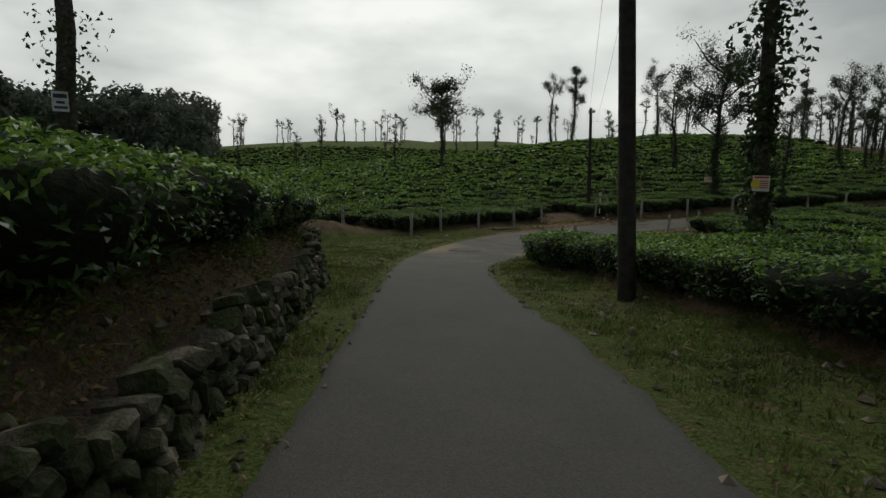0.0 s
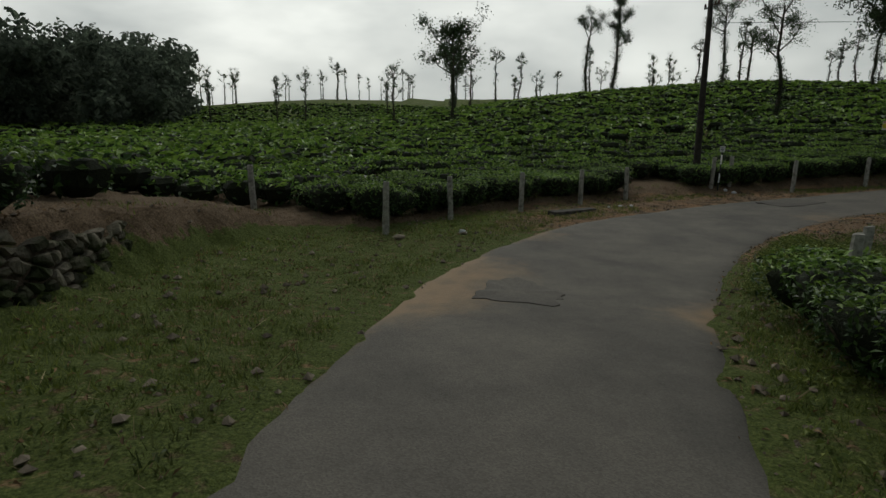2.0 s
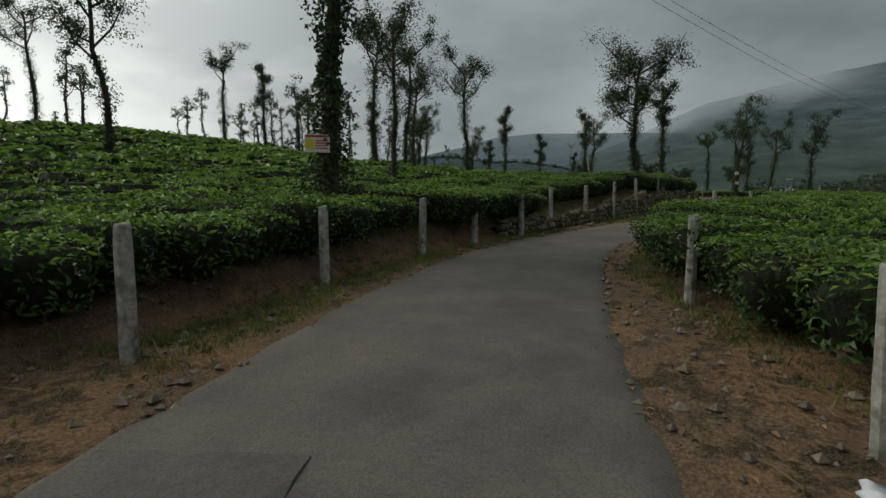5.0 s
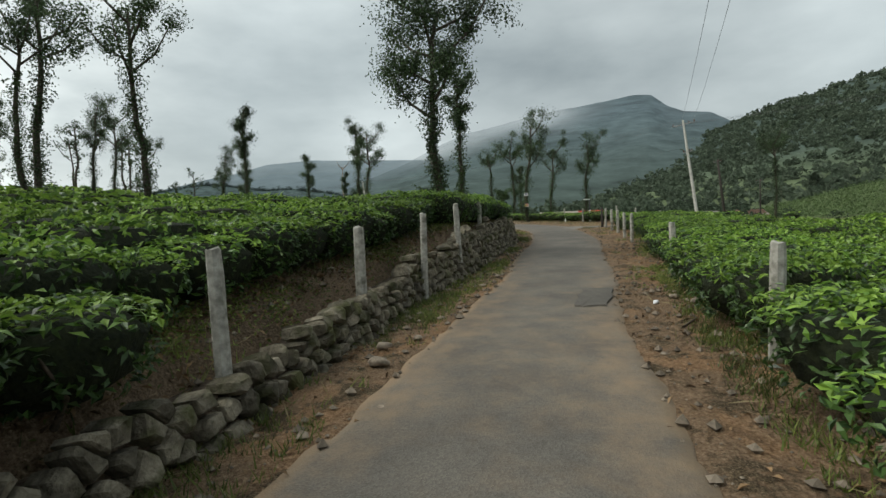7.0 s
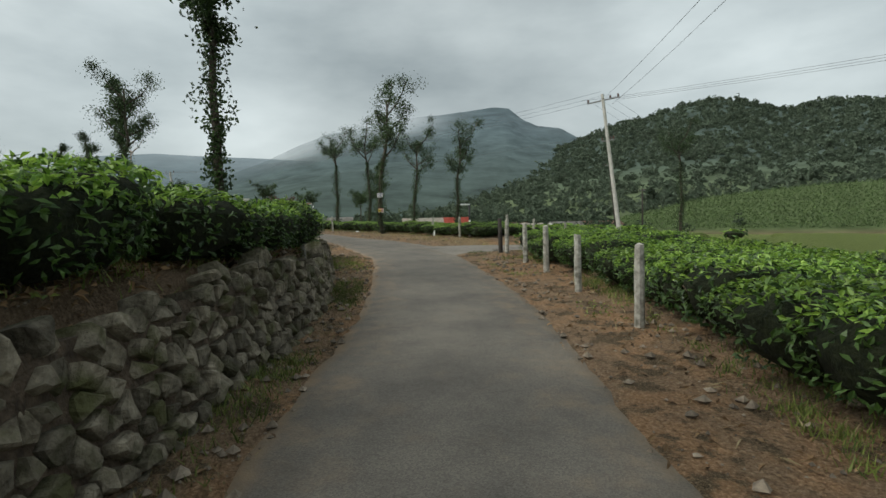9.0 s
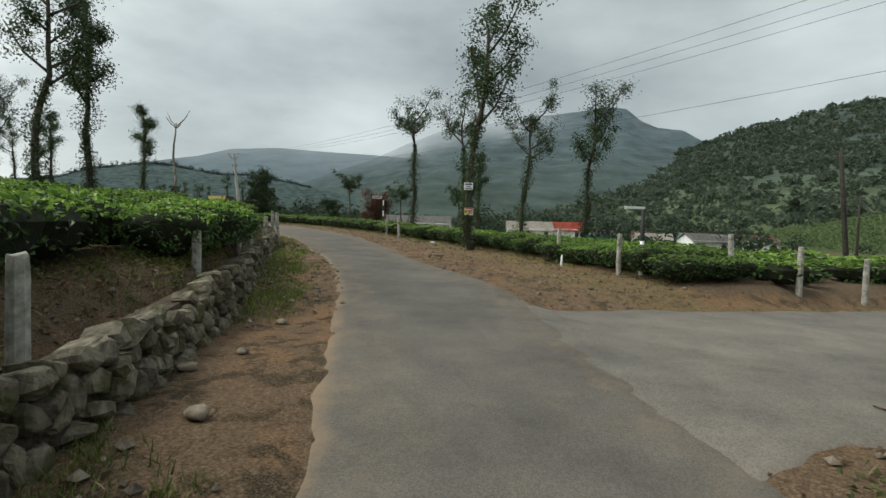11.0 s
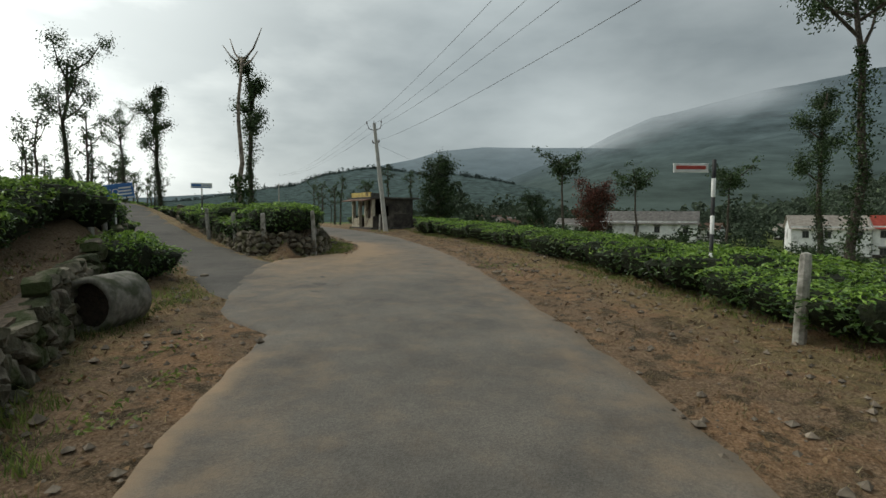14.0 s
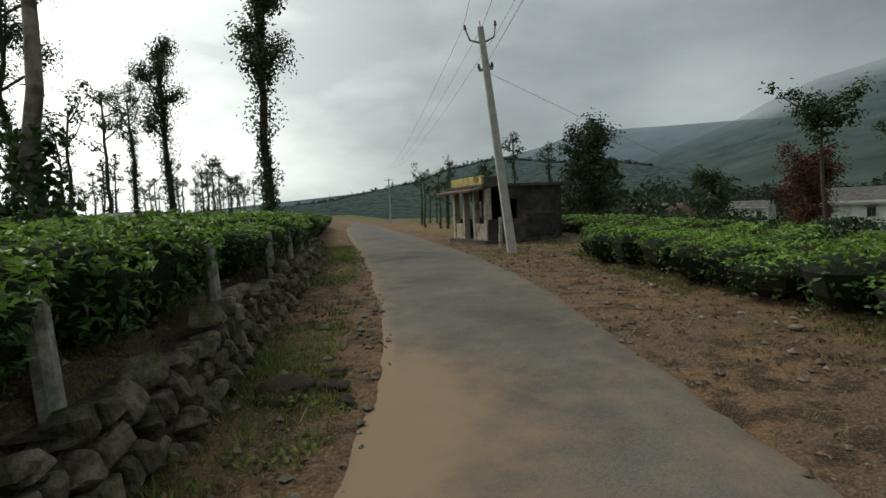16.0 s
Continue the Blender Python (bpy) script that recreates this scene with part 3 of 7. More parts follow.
def land(x, y):
    """Height of the ground, and its cover values: dirt, straw, grass."""
    x, y = np.atleast_1d(np.asarray(x, float)), np.atleast_1d(np.asarray(y, float))
    i, d, far = nearest(ROAD, x, y)
    zr, hw = ROAD[i, 2], ROAD[i, 3]
    left = d > 0
    a = np.abs(d)
    out, high, slope = np.where(left, L_OUT[i], R_OUT[i]), np.where(left, L_HIGH[i], R_HIGH[i]), np.where(left, L_SLOPE[i], R_SLOPE[i])
    rise = smooth01((a - out - np.where(left, 0.34, 0.12)) / 0.32)
    beyond = np.maximum(a - out - 0.4, 0)
    z = zr + rise * high + np.where(left, slope * (1 - np.exp(-beyond / np.where(y < 14, 0.9, 3.5))), np.maximum(slope * beyond, -3.2 - 0.002 * beyond))
    z = z + np.where(left, hill(x, y) * smooth01(beyond / 18), 0)
    verge = smooth01((a - hw) / 0.5) * (1 - rise)
    z = z + verge * (0.03 * ripple(x, y, 0.5) + 0.02 * ripple(x, y, 0.23, 3))
    z = z + rise * 0.05 * ripple(x, y, 0.9, 1)
    z = z - 0.05 * (1 - smooth01((a - hw + 0.25) / 0.2))          # bed under the tar
    for line in (SIDE_L, SIDE_R):
        j, ds, fs = nearest(line, x, y)
        w = (1 - smooth01((fs - line[j, 3] - 0.25) / 0.9)) * smooth01((a - hw + 0.1) / 0.5)
        z = z * (1 - w) + w * (line[j, 2] - 0.04)
        rise = rise * (1 - w)
        if line is SIDE_L:                                            # the cut bank above the estate road
            z = z + 0.55 * smooth01((ds - line[j, 3] - 1.5) / 0.4) * np.exp(-((ds / 9) ** 2)) * smooth01((y - 46.5) / 3) * (ds > 0) * (y < 90)
    j, dw, fw = nearest(ESTATE_FOOT, x, y)                             # level foot and filled back of the estate road's wall
    along = (j > 0) & (j < len(ESTATE_FOOT) - 1) & (fw < 3.2)
    foot, top = ESTATE_FOOT[j, 2], ESTATE_FOOT[j, 2] + ESTATE_FOOT[j, 3] * 0.86
    z = np.where(along & (dw < 0.5) & (dw > -1.0), np.minimum(z, foot + 0.05), z)
    z = np.where(along & (dw >= 0.5), np.maximum(z, foot + (top - foot) * smooth01((dw - 0.46) / 0.25)), z)
    valley = smooth01((far - 60) / 160) * np.where(left, 0, 1)
    z = z * (1 - valley) + valley * (-4.2 + 0.6 * ripple(x, y, 23) + 0.016 * np.maximum(far - 150, 0) * smooth01((far - 150) / 300))
    far_left = smooth01((far - 330) / 400) * np.where(left, 1, 0)
    z = z * (1 - far_left) + far_left * 2.0
    z = z - 3.2 * np.exp(-(((x - 168) / 26) ** 2) - ((y - 40) / 34) ** 2)     # hollow in which the large houses stand
    bend = np.exp(-(((x + 1) / 9) ** 2) - ((y - 19) / 9) ** 2) + 0.8 * np.exp(-(((x - 2) / 6) ** 2) - ((y - 5) / 12) ** 2)
    grass = np.clip((1 - rise) * bend * 1.1, 0, 0.62) + np.where((far > 45), 0.8, 0)
    grass = grass + np.where(left & (rise < 0.5) & (a > out - 1.1), 0.28, 0) + np.where(~left, 0.72 * smooth01((a - out - 5.5) / 3), 0)
    dirt = np.clip(1 - rise, 0, 1) * 0.85 + np.where(left, 0, 0.1)
    straw = np.clip((1 - rise) * (0.35 + 0.35 * smooth01((a - 2) / 2)) * smooth01((x - 45) / 20), 0, 1)
    return z, dirt, straw, grass


def gz(x, y):
    return float(land([x], [y])[0][0])


def spaced(lo, hi, step, reach, growth=1.16):
    """Grid lines, close between lo and hi, ever wider out to reach."""
    mid = list(np.arange(lo, hi + step, step))
    s, lower, upper = step, [], []
    while not upper or upper[-1] < reach:
        s *= growth
        upper.append((upper[-1] if upper else mid[-1]) + s)
        lower.append((lower[-1] if lower else mid[0]) - s)
    return np.array(lower[::-1] + mid + upper)


def make_ground():
    xs, ys = spaced(-8, 106, 0.36, 3000), spaced(-3, 65, 0.36, 3000)
    X, Y = np.meshgrid(xs, ys)
    z, dirt, straw, grass = land(X.ravel(), Y.ravel())
    v = np.stack([X.ravel(), Y.ravel(), z], 1)
    nx, ny = len(xs), len(ys)
    k = (np.arange(ny - 1)[:, None] * nx + np.arange(nx - 1)[None]).ravel()
    me = mesh_of("ground", v, np.stack([k, k + 1, k + nx + 1, k + nx], 1), [GROUND], smooth=True)
    for name, val in (("dirt", dirt), ("straw", straw), ("grass", grass)):
        at = me.attributes.new(name, "FLOAT", "POINT")
        at.data.foreach_set("value", val.astype(np.float32))
    tagged(new("ground", me), "red earth and grass sloping up to tea fields", "ground", kind="structure")


make_ground()


def x_joint(name, c):
    return c > 0 if name == "road" else name in ("side_road_1", "side_road_apron")


def ribbon(name, line, material, label, lift, ragged=0.16, dust=None):
    """A road surface along a line, with uneven edges that thin out to the ground."""
    rng = np.random.default_rng(3)
    tan = np.gradient(line[:, :2], axis=0)
    tan /= np.linalg.norm(tan, axis=1)[:, None]
    nrm = np.stack([-tan[:, 1], tan[:, 0]], 1)
    fine = catmull(line, 0.18)
    tan = np.gradient(fine[:, :2], axis=0)
    tan /= np.linalg.norm(tan, axis=1)[:, None] + 1e-9
    nrm = np.stack([-tan[:, 1], tan[:, 0]], 1)
    n = len(fine)
    s = np.arange(n) * 0.18

    def edge(seed):
        r = np.random.default_rng(seed)
        e = sum(r.uniform(0.3, 1) * np.sin(s / w + r.uniform(0, 6)) for w in (0.21, 0.37, 0.8, 1.9, 4.1))
        return e / 3.2 * ragged + r.normal(0, 0.018, n)

    cols = [(1.0, -0.05), (0.975, -0.006), (0.86, 0.008), (0.72, 0.014), (0.35, 0.02), (0.0, 0.024), (-0.35, 0.02), (-0.72, 0.014), (-0.86, 0.008), (-0.975, -0.006), (-1.0, -0.05)]
    el, er = edge(5), edge(9)
    V, D = [], []
    for c, up in cols:
        w = fine[:, 3] * c + (el * max(c, 0) + er * min(c, 0))
        xy = fine[:, :2] + nrm * w[:, None]
        zz = fine[:, 2] if not lift else land(xy[:, 0], xy[:, 1])[0] + 0.05
        V.append(np.column_stack([xy, zz + up + lift]))
        rim = np.full(n, (0.16 if abs(c) > 0.7 else 0.0) + (0.36 if abs(c) > 0.95 else 0.0) * (1.0 if c > 0 else 0.55))
        if x_joint(name, c):                                          # no rim where the side road joins
            rim = rim * smooth01((np.hypot(xy[:, 0] - 82.3, xy[:, 1] - 44.6) - 3.4) / 1.5)
        D.append(rim)
    V, D = np.stack(V, 1).reshape(-1, 3), np.stack(D, 1).ravel()
    if dust is not None:
        D = D + dust(V[:, 0], V[:, 1])
    m = len(cols)
    k = (np.arange(n - 1)[:, None] * m + np.arange(m - 1)[None]).ravel()
    me = mesh_of(name, V, np.stack([k, k + m, k + m + 1, k + 1], 1), [material], smooth=True)
    at = me.attributes.new("dust", "FLOAT", "POINT")
    at.data.foreach_set("value", D.astype(np.float32))
    worn = me.attributes.new("wear", "FLOAT", "POINT")
    worn.data.foreach_set("value", (0.25 + 0.75 * smooth01((V[:, 1] - 9) / 12)).astype(np.float32))
    return tagged(new(name, me), label, "road", kind="structure")


def swept_dust(x, y):
    """Earth carried onto the tar at the bend and at the two junctions."""
    g = lambda cx, cy, r, k: k * np.exp(-((x - cx) ** 2 + (y - cy) ** 2) / r**2)
    return g(-0.2, 20.6, 1.3, 0.8) + g(0.6, 22.6, 1.5, 0.8) + g(2.4, 26.0, 1.2, 0.5) + g(3.5, 20.2, 0.9, 0.9) + g(10.5, 29.6, 1.5, 0.6) + g(80.5, 44.0, 4.6, 0.05) + g(85.5, 46.6, 2.6, 0.34) + g(88.6, 48.9, 1.9, 0.75) + g(91.2, 50.6, 1.5, 0.8) + g(29, 33.4, 6, 0.18) - 0.22 + 0.44 * smooth01((x - 18) / 10) + 0.05 * smooth01((x - 62) / 12) - 0.16 * (1 - smooth01((y - 12) / 6))


ribbon("road", ROAD, ASPHALT, "narrow worn grey asphalt road with ragged dusty edges", 0.0, 0.055, swept_dust)
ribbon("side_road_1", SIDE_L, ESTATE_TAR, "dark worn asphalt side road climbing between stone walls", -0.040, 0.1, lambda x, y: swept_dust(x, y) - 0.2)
ribbon("side_road_apron", APRON, ASPHALT, "dusty asphalt apron where the side road joins", -0.022, 0.1, lambda x, y: swept_dust(x, y) + 0.06)
ribbon("side_road_2", SIDE_R, CONCRETE_ROAD, "pale grey surfaced side road with a broken edge", -0.026, 0.2)


# ---- retaining walls of rough stone ----
def clipped(poly, nx, ny, d):
    """The part of a convex outline where nx * x + ny * y <= d."""
    out = []
    for (x0, y0), (x1, y1) in zip(poly, poly[1:] + poly[:1]):
        a, b = nx * x0 + ny * y0 - d, nx * x1 + ny * y1 - d
        if a <= 0:
            out.append((x0, y0))
        if (a < 0 < b) or (b < 0 < a):
            u = a / (a - b)
            out.append((x0 + (x1 - x0) * u, y0 + (y1 - y0) * u))
    return out


def fitted_outlines(rng, length, high, size):
    """Outlines of stones that fill a face of a wall, length by high, close against each other: (middle, outline) pairs."""
    pts, v = [], 0.0
    while v < high + size:
        step = size * rng.uniform(0.62, 0.95)
        u = -rng.uniform(0, size)
        while u < length + size:
            pts.append((u + rng.uniform(-0.2, 0.2) * size, v + rng.uniform(-0.3, 0.3) * size))
            u += size * rng.choice([0.65, 0.85, 1.1, 1.5])
        v += step
    P = np.array(pts)
    out = []
    for k, (x, y) in enumerate(P):
        if not (0 <= x <= length and -0.2 * size <= y <= high):
            continue
        dx, dy = P[:, 0] - x, P[:, 1] - y
        d2 = dx**2 + dy**2
        near = np.argsort(d2)[1:15]
        r = size * 1.1
        poly = [(x + r * math.cos(a * math.pi / 4 + 0.39), y + r * math.sin(a * math.pi / 4 + 0.39)) for a in range(8)]
        for n in near:
            w = math.sqrt(d2[n])
            nx, ny = dx[n] / w, dy[n] / w
            poly = clipped(poly, nx, ny, nx * x + ny * y + w / 2 - 0.006 - 0.012 * size / 0.2)
            if len(poly) < 3:
                break
        if len(poly) >= 3:
            out.append(((x, y), poly))
    return out


def stone_solid(rng, poly, deep, proud):
    """A stone from its outline: broken rim, an uneven front face standing proud, a rough back. x along, y back into the wall, z up."""
    c = np.mean(poly, 0)
    n = len(poly)
    tip = rng.normal(0, 0.2, 2)
    V, F = [], []
    for scale, y, bend in ((0.86, deep, 0.0), (1.0, 0.035, 0.0), (0.93, -0.35 * proud, 0.3), (0.62, -proud, 1.0)):
        for px, pz in poly:
            qx, qz = c[0] + (px - c[0]) * scale, c[1] + (pz - c[1]) * scale
            V.append((qx - c[0], y + bend * ((qx - c[0]) * tip[0] + (qz - c[1]) * tip[1]) + rng.normal(0, 0.006), qz - c[1]))
    for k in range(3):
        for a in range(n):
            b = (a + 1) % n
            F.append((k * n + a, k * n + b, (k + 1) * n + b, (k + 1) * n + a))
    F.append(tuple(range(3 * n, 4 * n)))
    return c, V, F


def offset_line(line, out):
    """A line kept at the given distance to the left of another."""
    tan = np.gradient(line[:, :2], axis=0)
    tan /= np.linalg.norm(tan, axis=1)[:, None]
    return line[:, :2] + np.stack([-tan[:, 1], tan[:, 0]], 1) * np.asarray(out)[:, None]


def stone_wall(name, pts, label, seed, nearest_parts=290, size=0.27, mossy=False):
    """Dry stones in rough courses along pts (x, y, foot height, wall height), leaning back; a dark core behind them."""
    rng = np.random.default_rng(seed)
    line = catmull(pts, 0.25)
    step = np.linalg.norm(np.diff(line[:, :2], axis=0), axis=1)
    s = np.concatenate([[0], np.cumsum(step)])
    tan = np.gradient(line[:, :2], axis=0)
    tan /= np.linalg.norm(tan, axis=1)[:, None]
    back = np.stack([-tan[:, 1], tan[:, 0]], 1)          # away from the road
    at = lambda q, c: np.interp(q, s, c)
    base = new(name)
    tagged(base, label, "stone wall", kind="structure")
    core, faces = [], []
    for k in range(len(line)):
        for off, up in ((0.10, -0.15), (0.26, 1.0), (0.55, 0.96)):
            core.append((*(line[k, :2] + back[k] * off), line[k, 2] + (line[k, 3] - 0.16) * up if up > 0 else line[k, 2] + up))
    for k in range(len(line) - 1):
        for c in range(2):
            a = k * 3 + c
            faces.append((a, a + 3, a + 4, a + 1))
    part("core", mesh_of("core", core, np.array(faces), [EARTH]), None, base, "dark earth fill")
    rest_v, rest_f, n = [], [], 0
    top = line[:, 3].max()
    cells = fitted_outlines(rng, s[-1], top * 1.12, size)
    rng.shuffle(cells)
    made = 0
    mat = MOSSY if mossy else STONE
    for mid, poly in cells:
        q = mid[0]
        high = at(q, line[:, 3]) * (1 + 0.10 * math.sin(q * 1.7 + seed) + rng.uniform(-0.07, 0.07))
        if mid[1] > high:
            continue
        c, V, F = stone_solid(rng, poly, 0.2, size * rng.uniform(0.12, 0.34))
        bx, by = at(q, back[:, 0]), at(q, back[:, 1])
        off = 0.06 + 0.2 * c[1] + rng.normal(0, 0.018)
        turn = Euler((rng.normal(0, 0.05) - 0.19, 0, math.atan2(-bx, by) + rng.normal(0, 0.05))).to_matrix().to_4x4()
        m = Matrix.Translation((at(q, line[:, 0]) + bx * off, at(q, line[:, 1]) + by * off, at(q, line[:, 2]) + c[1] - 0.04)) @ turn
        if made < nearest_parts and (len(cells) < nearest_parts * 1.3 or rng.uniform(0, 1) < 0.6):
            me = bpy.data.meshes.new("stone")
            me.from_pydata(V, [], F)
            me.materials.append(mat)
            ob = new("stone", me)
            ob.parent = base
            ob.matrix_basis = m
            made += 1
        else:
            mm = np.array(m)
            rest_v.append(np.array(V) @ mm[:3, :3].T + mm[:3, 3])
            rest_f += [[v + n for v in f] for f in F]
            n += len(V)
    if rest_f:
        me = bpy.data.meshes.new("stones")
        me.from_pydata(np.concatenate(rest_v).tolist(), [], rest_f)
        me.materials.append(MOSSY_REST if mossy else STONE_REST)
        tagged(part("stones", me, None, base), kind="stuff")
    return base


def along_left(x0, y0, x1, y1, every=4):
    """Foot line of the left wall between two places of the way."""
    a, b = nearest(ROAD, [x0, x1], [y0, y1])[0]
    foot = offset_line(ROAD, L_OUT)
    return [(foot[k, 0], foot[k, 1], ROAD[k, 2], L_HIGH[k]) for k in range(a, b + 1, every)]


def make_walls():
    w = along_left(0.5, -8, 0.5, 17.2) + [(-4.55, 19.0, -1.7, 0.9), (-4.5, 20.5, -1.78, 0.85), (-4.8, 22.7, -1.86, 0.6), (-5.6, 24.2, -1.95, 0.3)]
    w = [p for p in w if not (13.2 < p[1] < 15.2 and p[0] > -3.4)]
    stone_wall("retaining_wall_1", w, "mossy dry-stone retaining wall below a tea bank", 11, size=0.21, mossy=True)
    stone_wall("retaining_wall_2", along_left(23.5, 33.9, 43.8, 32), "rough grey dry-stone wall beside the road", 12, size=0.2)
    stone_wall("retaining_wall_3", along_left(43.2, 32, 63, 33.6), "low dry-stone wall with loose stones at its foot", 13, size=0.22)
    stone_wall("retaining_wall_4", along_left(62.0, 33.3, 77.1, 39.8), "low tumbled dry-stone wall under the tea hedge", 14, size=0.22)
    stone_wall("retaining_wall_5", [(92.4, 61.6, 1.25, 0.6), (88.9, 55.6, 0.78, 0.65), (86.9, 52.2, 0.5, 0.7), (85.75, 50.2, 0.32, 0.7), (86.0, 49.4, 0.28, 0.7), (87.3, 48.9, 0.26, 0.65), (88.8, 49.5, 0.28, 0.55), (89.6, 50.3, 0.3, 0.55)], "squared stone wall round the corner of a tea plot", 15, size=0.21)
    stone_wall("retaining_wall_6", along_left(90.6, 48.3, 103, 61, 4), "low dark stone wall along a fenced tea plot", 16, size=0.22)
    stone_wall("retaining_wall_7", ESTATE_WALL, "rough mossy stones along the bank of the estate road", 17, size=0.22, mossy=True)


# ---- fence posts ----
def post_mesh(k):
    """A cast concrete post, a little tapered, chipped and uneven, one metre high."""
    rng = np.random.default_rng(70 + k)
    bm = bmesh.new()
    rings = []
    for z, w in ((-0.25, 0.062), (0.1, 0.061), (0.35, 0.06), (0.6, 0.058), (0.85, 0.056), (0.985, 0.053), (1.0, 0.045)):
        ring = []
        for a in range(8):
            ang = math.pi / 8 + a * math.pi / 4
            r = w * 1.12 * (1 + rng.uniform(-0.06, 0.06))
            ring.append(bm.verts.new((r * math.cos(ang), r * math.sin(ang), z + (rng.uniform(-0.012, 0.012) if z > 0.9 else 0))))
        rings.append(ring)
    for lo, hi in zip(rings, rings[1:]):
        for a in range(8):
            bm.faces.new((lo[a], lo[(a + 1) % 8], hi[(a + 1) % 8], hi[a]))
    bm.faces.new(rings[-1])
    return from_bm("fence_post", bm, POST)


POSTS = [post_mesh(k) for k in range(5)]


def fence_post(x, y, high=1.05, lean_x=0.0, lean_y=0.0, wide=1.0, label="weathered grey concrete fence post", z=None):
    ob = new("fence_post", POSTS[int(abs(x * 7 + y * 3)) % 5])
    ob.matrix_basis = pose(x, y, gz(x, y) if z is None else z, lean_y, lean_x, (x * 37 + y * 11) % 20 - 10) @ Matrix.Diagonal((wide, wide, high, 1))
    return tagged(ob, label, "fence post", "concrete fence posts")


def make_posts():
    outer = [(-4.9, 27.6), (-1.32, 25.67), (0.11, 28.26), (2.21, 30.06), (4.45, 32.1), (6.35, 33.3), (10.2, 35.15), (11.0, 35.35), (12.95, 34.5), (16.3, 35.4), (19.45, 35.75), (22.0, 35.9), (24.4, 35.7)]
    for k, (x, y) in enumerate(outer):
        fence_post(x, y, 1.16, lean_x=[-2, 1, -2, 0, -1][k % 5], lean_y=[0, 2, -1][k % 3], wide=1.15)
    # those on the walls: place and height of the top
    wall_side = [(26.95, 35.75, -0.08), (30.0, 35.55, 0.04), (32.25, 35.1, 0.22), (34.9, 34.75, 0.44), (39.0, 34.6, 0.62), (44.5, 34.35, 0.78), (48.6, 34.2, 0.7), (54.4, 34.85, 0.57), (58.4, 35.9, 0.64), (61.6, 36.8, 0.7), (63.9, 37.6, 0.74), (67.6, 38.75, 0.87), (70.48, 39.49, 1.02), (73.43, 40.88, 1.12), (76.26, 43.36, 1.21), (80.9, 49.2, 1.26), (82.7, 51.6, 1.4)]
    for k, (x, y, top) in enumerate(wall_side):
        foot = min(gz(x, y), top - 1.0)
        fence_post(x, y, top - foot, z=foot, lean_x=[1, -2, -1, -2, 0][k % 5], lean_y=[-2, 1, 1][k % 3], wide=[1.0, 1.12, 0.95, 1.05][k % 4])
    right = [(12.0, 28.1), (14.15, 29.28), (17.55, 30.65), (28.2, 31.25), (34.3, 30.45), (43.98, 29.3), (47.0, 29.0), (49.6, 28.8), (51.75, 28.72), (54.5, 28.6), (5.2, 20.6), (4.6, 19.9)]
    for k, (x, y) in enumerate(right):
        fence_post(x, y, 1.08, lean_x=[2, 0, 3, -1][k % 4], lean_y=[1, -1, 0][k % 3])
    lay_by = [(64.2, 26.25), (63.6, 25.1), (64.4, 23.2), (65.3, 21.2), (68.05, 29.72), (65.1, 28.6), (77.25, 36.12), (81.75, 37.55)]
    for k, (x, y) in enumerate(lay_by):
        fence_post(x, y, 1.05, lean_x=[4, 2, 0, -2][k % 4], lean_y=[-3, 1, 0][k % 3])
    corner = [(86.6, 51.45, 1.52), (86.0, 49.75, 1.5), (87.3, 49.0, 1.57), (89.46, 50.72, 1.53), (91.3, 52.4, 1.59), (93.3, 54.5, 1.6), (95.2, 56.7, 1.62), (97.0, 58.8, 1.63), (98.8, 60.9, 1.64), (100.6, 63.1, 1.65), (102.4, 65.3, 1.66), (87.9, 54.1, 1.66)]
    for k, (x, y, top) in enumerate(corner):
        foot = min(gz(x, y), top - 1.05)
        fence_post(x, y, top - foot, z=foot, lean_x=[-3, -1, -2, -3][k % 4], lean_y=[-2, 0, -2][k % 3], wide=[1.0, 1.1][k % 2])


make_walls()
make_posts()


